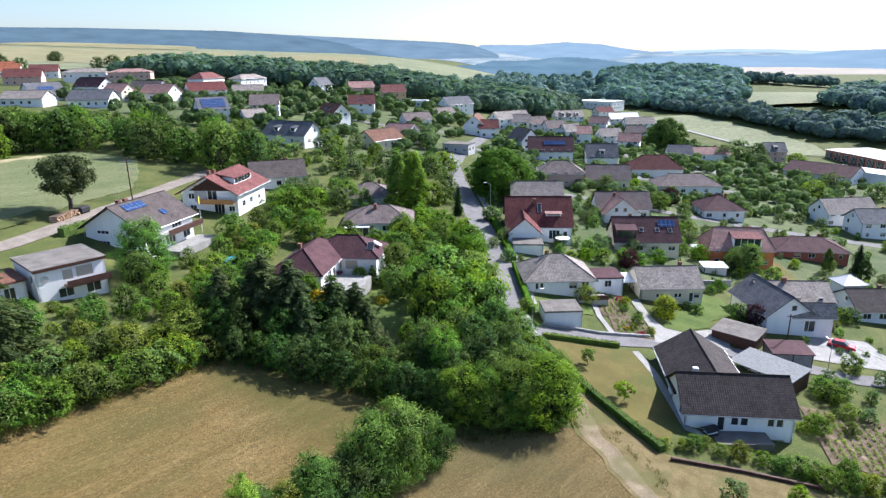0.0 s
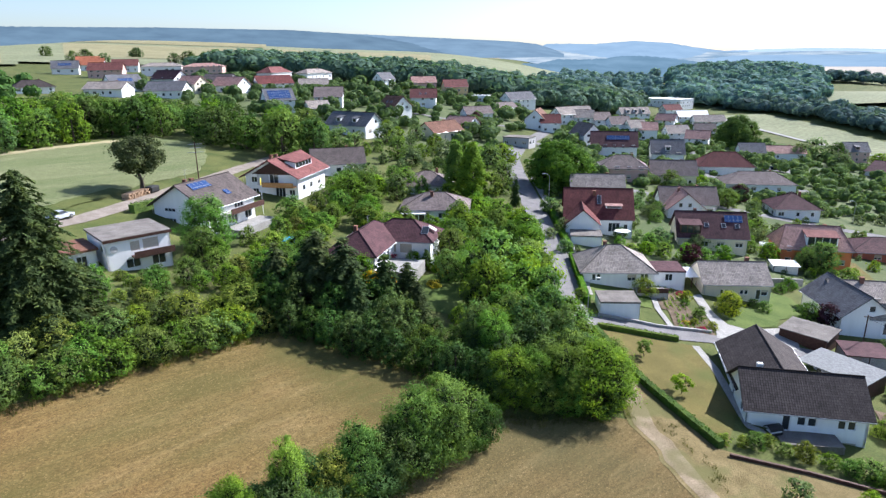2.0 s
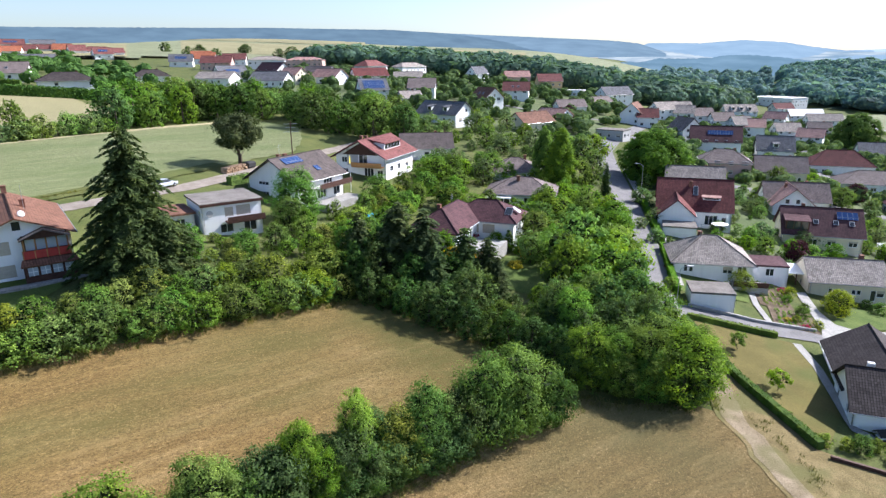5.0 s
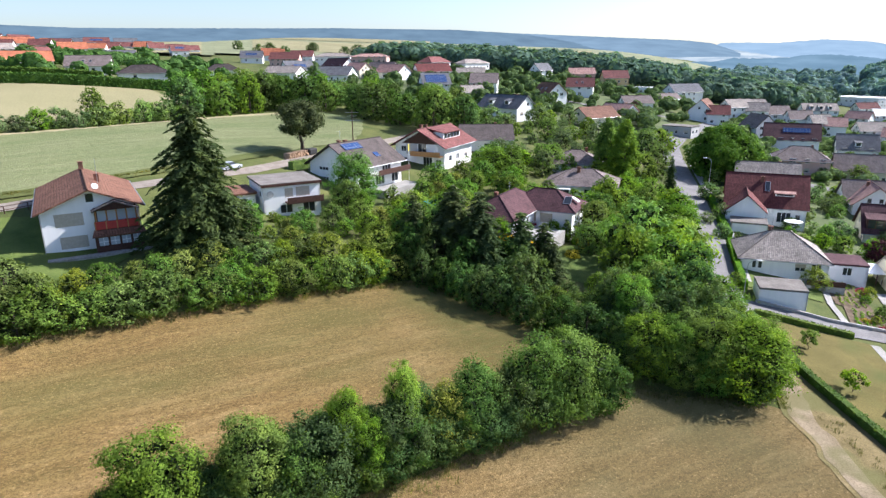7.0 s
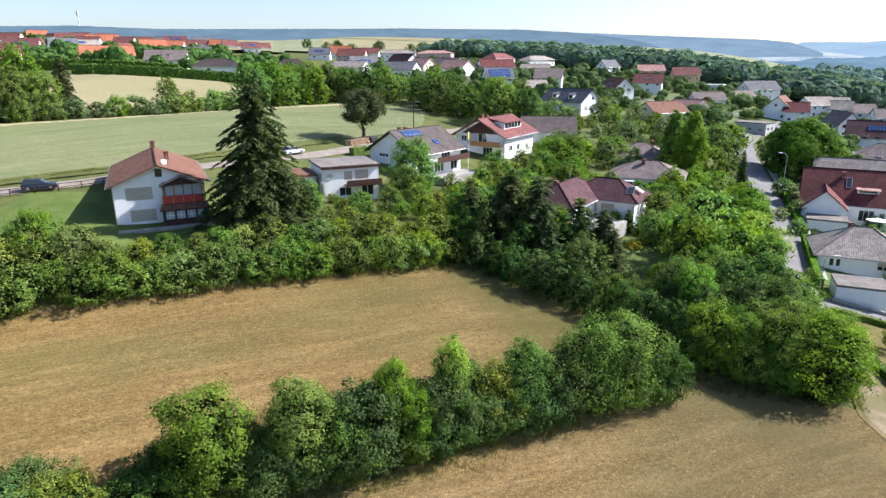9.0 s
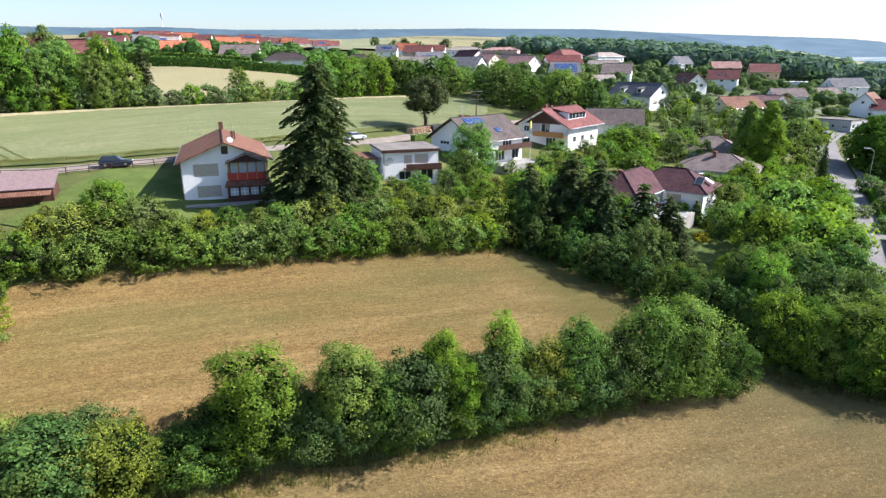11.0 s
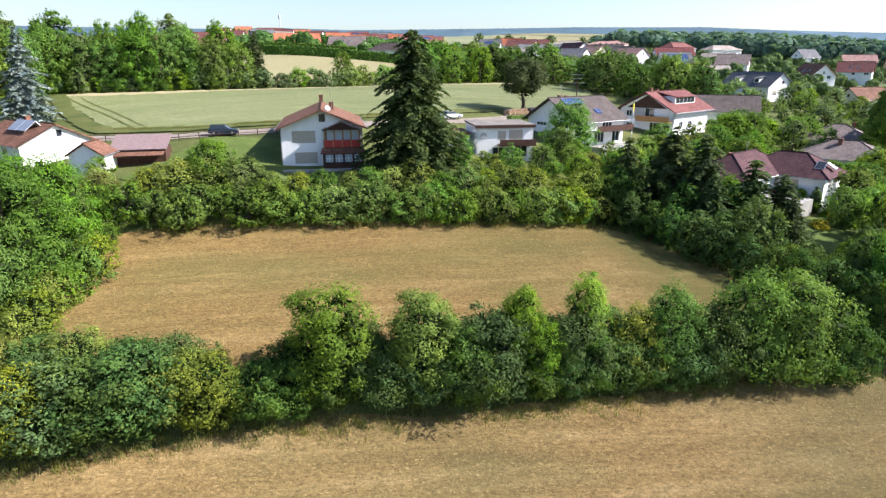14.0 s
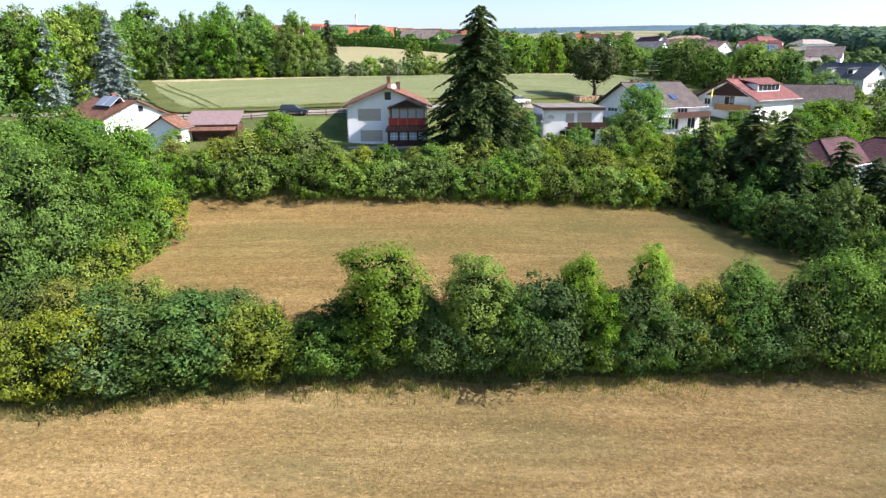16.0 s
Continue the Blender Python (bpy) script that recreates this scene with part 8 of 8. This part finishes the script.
# flag, aerial poles, paddling pool
flag = thing("flagpole", pose(-50.0, 117.6, height(-50.0, 117.6)), "white flagpole with a yellow flag in a garden", "flagpole")
part("pole", cylinder(bmesh.new(), (0, 0, -0.3), (0, 0, 7.6), 0.06, 0.04, 8), M["frame"], flag)
part("flag", boxed(0.05, 0.14, -0.5, 0.0, 6.0, 7.4, bevel=0.02), plain("yellow_cloth", (0.6, 0.5, 0.05), 0.8), flag, "hanging yellow and green flag")
pole = thing("utility_pole", pose(-70.5, 131.5, height(-70.5, 131.5), 0, 0, 30), "wooden utility pole with cross arms beside the lane", "utility pole")
part("pole", cylinder(bmesh.new(), (0, 0, -0.5), (0, 0, 9.0), 0.14, 0.1, 8), M["wood"], pole)
for zz, ww in ((8.4, 1.5), (7.6, 1.1), (6.6, 1.7)):
    part("cross_arm", boxed(-ww, ww, -0.05, 0.05, zz, zz + 0.1), M["metal"], pole)
pool = thing("paddling_pool", pose(-40.5, 104.6, height(-40.5, 104.6)), "round blue paddling pool in the garden", "pool")
part("rim", cylinder(bmesh.new(), (0, 0, -0.2), (0, 0, 0.7), 1.7, 1.75, 24), plain("blue_plastic", (0.02, 0.2, 0.55), 0.4), pool)
part("water", cylinder(bmesh.new(), (0, 0, 0.68), (0, 0, 0.72), 1.6, 1.6, 24), plain("pool_water", (0.05, 0.35, 0.6), 0.05), pool)
mast = thing("radio_mast", pose(-3340, 2302, 100), "distant grey radio mast on the forest ridge", "mast")
part("tower", cylinder(bmesh.new(), (0, 0, -60), (0, 0, 196), 3.2, 2.2, 8), M["lightmetal"], mast)
part("platform", cylinder(bmesh.new(), (0, 0, 184), (0, 0, 206), 6.5, 7.5, 10), M["lightmetal"], mast)
part("antenna", cylinder(bmesh.new(), (0, 0, 204), (0, 0, 222), 1.5, 1.0, 6), M["lightmetal"], mast)
# industrial hall and its neighbours in the valley
hall = house("industrial_hall", "long low white hall with red-brown glazed side", 226, 322, -82, 78, 26, 6.4, 6.4, roof="flat", roof_mat="lightmetal", wall_mat="brick", z=-11.6, base=2.5, wins={"front": [(-36 + 6 * k, 0.8, 4.6, 4.6, 0) for k in range(13)]}, chimneys=(), over=0.4, gable_over=0.4, category="hall")
house("valley_barn", "low building with large dark red-brown roof", 172, 296, -50, 29.1, 17.3, 3.7, 7.5, roof_mat="roof_purple", z=-10.2, base=2.5, seed=60)
house("valley_hall", "long white flat hall in the valley", 192, 290, -60, 40, 12, 4.2, 4.2, roof="flat", roof_mat="lightmetal", z=-10.0, base=1.5, wins={}, chimneys=(), category="hall")
# fields of the far country
patch("valley_meadow", [(156, 528), (192, 540), (212, 455), (222, 398), (214, 362), (194, 363), (181, 390), (156, 490)], M["pasture"], "pale green valley meadow", "field", 12, 0.3)
strip("valley_lane", [(150, 530), (154, 488), (172, 415), (181, 385), (192, 360)], 4, M["paving"], "pale lane through the valley meadow", "lane", 0.5)
for n_, (az0, az1, r0, r1, mt) in enumerate(((-64, -40, 560, 1150, "pasture"), (-40, -22, 600, 1250, "pasture"), (-22, 5, 600, 1150, "pasture"), (-37, -19, 730, 1040, "straw"), (-24, -13, 770, 900, "straw"), (-36.5, -22, 1080, 1240, "straw"), (-16, -8, 800, 1000, "straw"), (-52, -41, 560, 860, "straw"), (-66, -56, 620, 760, "straw"), (23, 31, 600, 720, "pasture"), (-12, -3, 690, 735, "straw"))):
    ring = [(r * math.sin(radians(a)), r * math.cos(radians(a))) for r, aa in ((r0, (az0, (az0 + az1) / 2, az1)), (r1, (az1, (az0 + az1) / 2, az0))) for a in aa]
    patch("far_field", ring, M[mt], "pale ripe field in the distance" if mt == "straw" else "pale green pasture in the distance", "field", 20, 1.6 + 0.15 * n_)


def tufts(line, width, n, seed, material="long_grass"):
    """Long grass and weeds along a field edge."""
    rng = np.random.default_rng(seed)
    cen = []
    for (x0, y0), (x1, y1) in zip(line, line[1:]):
        l = math.hypot(x1 - x0, y1 - y0)
        for _ in range(int(n * l)):
            t, u = rng.random(), rng.normal() * width * 0.75
            x, y = x0 + (x1 - x0) * t - (y1 - y0) / l * u, y0 + (y1 - y0) * t + (x1 - x0) / l * u
            cen.append((x, y, height(x, y) + 0.15))
    c = np.repeat(np.array(cen), 14, 0)
    m = len(c)
    foot = c + rng.normal(size=(m, 3)) * np.array([0.22, 0.22, 0.0]) - np.array([0, 0, 0.2])
    lean = rng.normal(size=(m, 3)) * 0.16
    lean[:, 2] = rng.uniform(0.2, 0.65, m)
    a = rng.uniform(0, 6.28, m)
    side = np.stack([np.cos(a), np.sin(a), np.zeros(m)], 1) * 0.035
    v, f = np.stack([foot - side, foot + side, foot + lean], 1).reshape(-1, 3), np.arange(3 * m).reshape(-1, 3)
    tagged(new("edge_grass", mesh_of("edge_grass", v.tolist(), f.tolist(), [M[material]])), "long green grass and weeds along the field edge", "grass", kind="stuff")


tufts([(-42, 2.5), (-38, 8), (-31, 20), (-17, 38.5), (-4, 58.5), (0, 63)], 0.7, 12, 1)
tufts([(-46, 11), (-37, 16.5), (-27, 29.5), (-14, 46.5), (-3, 60.5)], 0.6, 10, 2)
tufts([(-62, 30.5), (-50, 46), (-38, 62), (-30, 72)], 0.7, 11, 3)
tufts([(-30, 72.5), (-18, 71.5), (-7, 66.5), (0, 63.5), (12, 68.5)], 0.7, 10, 4)
tufts([(-45, 9.5), (-53, 14), (-60.5, 22)], 0.8, 12, 5)
tufts([(19.4, 69.5), (24.0, 58.5), (30.6, 46)], 0.8, 2.5, 6)
tufts([(13.6, 84), (15.0, 76), (15.4, 69)], 0.4, 8, 7)
tufts([(-104, 43.5), (-94, 52.5), (-87, 65), (-80, 94)], 0.6, 8, 8)


# gardens round the near houses
for kind, x, y, h in (("redbush", -20.5, 107.6, 1.6), ("redbush", -21.5, 104.6, 1.3), ("yellowbush", -12.6, 105.5, 1.4), ("yellowbush", -11.6, 103.5, 1.2), ("cypress", -14.9, 104.4, 4.0), ("midbright", -17.1, 104.6, 3.0), ("midbright", -12.8, 104.8, 3.0), ("redbush", 12.9, 113.8, 1.2), ("redbush", 31.5, 113.5, 1.0), ("yellowbush", 27.5, 110.5, 0.9), ("plum", 56.0, 109.6, 4.4), ("shrub", 53.6, 112.0, 3.4), ("bright", 38.7, 108.6, 4.2), ("shrub", 46.0, 112.4, 2.2), ("bright", 33.6, 100.2, 1.6), ("shrub", 32.2, 103.6, 2.0), ("bright", 30.8, 101.0, 1.3), ("shrub", 33.2, 106.4, 1.6), ("redbush", 31.6, 99.0, 0.9), ("yellowbush", 29.4, 100.6, 0.8), ("yellowbush", 16.6, 105.2, 0.9), ("bright", 31.9, 111.5, 2.0), ("shrub", 31.0, 108.6, 1.5), ("shrub", 73.4, 120.4, 3.4), ("bright", 71.6, 112.4, 2.6), ("shrub", 68.4, 109.4, 2.2), ("shrub", 77.0, 117.4, 3.0), ("midbright", 65.4, 94.8, 3.4), ("shrub", 55.2, 86.0, 3.0), ("shrub", 58.0, 85.4, 3.4), ("bright", 39.5, 111.0, 3.6), ("shrub", 44.5, 113.8, 1.8), ("bright", 24.2, 110.4, 3.6), ("oak", 68.8, 142.4, 7.6), ("oak", 65.2, 141.2, 5.4), ("cypress", 92, 150, 6.5), ("cypress", 97, 143, 7.0), ("spruce", 101, 152, 8.0)):
    tree(kind, x, y, h, 1.1)


def parasol(x, y, z):
    root = thing("parasol", pose(x, y, z), "round white parasol over a terrace", "parasol")
    part("pole", cylinder(bmesh.new(), (0, 0, 0), (0, 0, 2.4), 0.03, 0.03, 8), M["metal"], root)
    part("canopy", cylinder(bmesh.new(), (0, 0, 2.05), (0, 0, 2.5), 1.8, 0.08, 12), M["white"], root)
    part("base", cylinder(bmesh.new(), (0, 0, -0.6), (0, 0, 0.06), 0.3, 0.28, 12), M["concrete"], root)


parasol(24.8, 142.2, height(24.8, 142.2) + 0.4)
lounger = thing("sun_lounger", pose(32.9, 71.4, -1.0, 0, 0, 20), "hooded garden lounger with pale cushion on the terrace", "lounger")
part("frame", boxed(-0.9, 0.9, -0.6, 0.6, 0.0, 0.35, bevel=0.05), M["black"], lounger)
part("cushion", boxed(-0.75, 0.8, -0.55, 0.5, 0.35, 0.5, bevel=0.06), M["frame"], lounger, "pale blue-white cushion")
bm = bmesh.new()
for k in range(5):
    a0, a1 = radians(20 + 28 * k), radians(20 + 28 * (k + 1))
    slab(bm, ((-0.95, 0.1 + 0.75 * math.cos(a0), 0.4 + 0.75 * math.sin(a0)), (0.95, 0.1 + 0.75 * math.cos(a0), 0.4 + 0.75 * math.sin(a0)), (0.95, 0.1 + 0.75 * math.cos(a1), 0.4 + 0.75 * math.sin(a1)), (-0.95, 0.1 + 0.75 * math.cos(a1), 0.4 + 0.75 * math.sin(a1))), 0.04)
part("hood", bm, M["black"], lounger, "dark folding hood")
shelter("white translucent canopy beside the hipped bungalow", 34.6, 121.2, 3, 4.2, 4.6, 2.4, "frame", "frame", (), 0.3, name="canopy")

# pole and wires over the side street
wire_pole = thing("utility_pole", pose(56.8, 99.7, height(56.8, 99.7)), "wooden utility pole with two wires", "utility pole")
part("pole", cylinder(bmesh.new(), (0, 0, -0.5), (0, 0, 7.0), 0.12, 0.09, 8), M["wood"], wire_pole)
part("cross_arm", boxed(-0.6, 0.6, -0.05, 0.05, 6.6, 6.72), M["wood"], wire_pole)
for sx in (-0.5, 0.5):
    bm = bmesh.new()
    p = Vector((sx, 0, 6.7))
    for k in range(1, 13):
        f = k / 12
        q = Vector((sx + 34 * f, -62 * f, 6.7 - 6.0 * f * (1 - f) - 1.5 * f))
        cylinder(bm, p, q, 0.012, 0.012, 4)
        p = q
    part("wire", bm, M["black"], wire_pole)


def aerial(root, x, y, z, h):
    """A roof aerial: a thin mast with short cross rods."""
    mast = part("antenna", cylinder(bmesh.new(), (x, y, z - 1), (x, y, z + h), 0.03, 0.02, 6), M["metal"], root)
    for k in range(3):
        part("rod", boxed(x - 0.6 + 0.1 * k, x + 0.6 - 0.1 * k, y - 0.015, y + 0.015, z + h - 0.3 - 0.35 * k, z + h - 0.27 - 0.35 * k), M["metal"], mast)


aerial(hb, -1.5, 0.5, 6.2, 2.2)
aerial(ph, 2.0, 0.5, 5.5, 1.6)
aerial(ch, 2.5, 0.4, 6.0, 1.8)
aerial(so, -3.4, 0.8, 8.0, 2.6)
aerial(sh, -2.0, 0.4, 7.9, 1.8)

# wall and pergola between the cream house and the orange house
strip("garden_wall", [(51.6, 127.2), (60.0, 130.4)], 0.3, M["concrete"], "pale rendered retaining wall behind the cream house", "wall", 0, 1.6)
pergola = thing("pergola", pose(61.2, 151.6, height(61.2, 151.6), 0, 0, -6), "white slatted garden pergola beside the orange house", "pergola")
for sx in (-2.2, 2.2):
    for sy in (-1.3, 1.3):
        piece(pergola, "post", "frame", sx - 0.06, sx + 0.06, sy - 0.06, sy + 0.06, -0.4, 2.2)
    piece(pergola, "beam", "frame", sx - 0.07, sx + 0.07, -1.6, 1.6, 2.2, 2.36)
for k in range(9):
    piece(pergola, "slat", "frame", -2.5, 2.5, -1.45 + 0.36 * k, -1.33 + 0.36 * k, 2.36, 2.48)
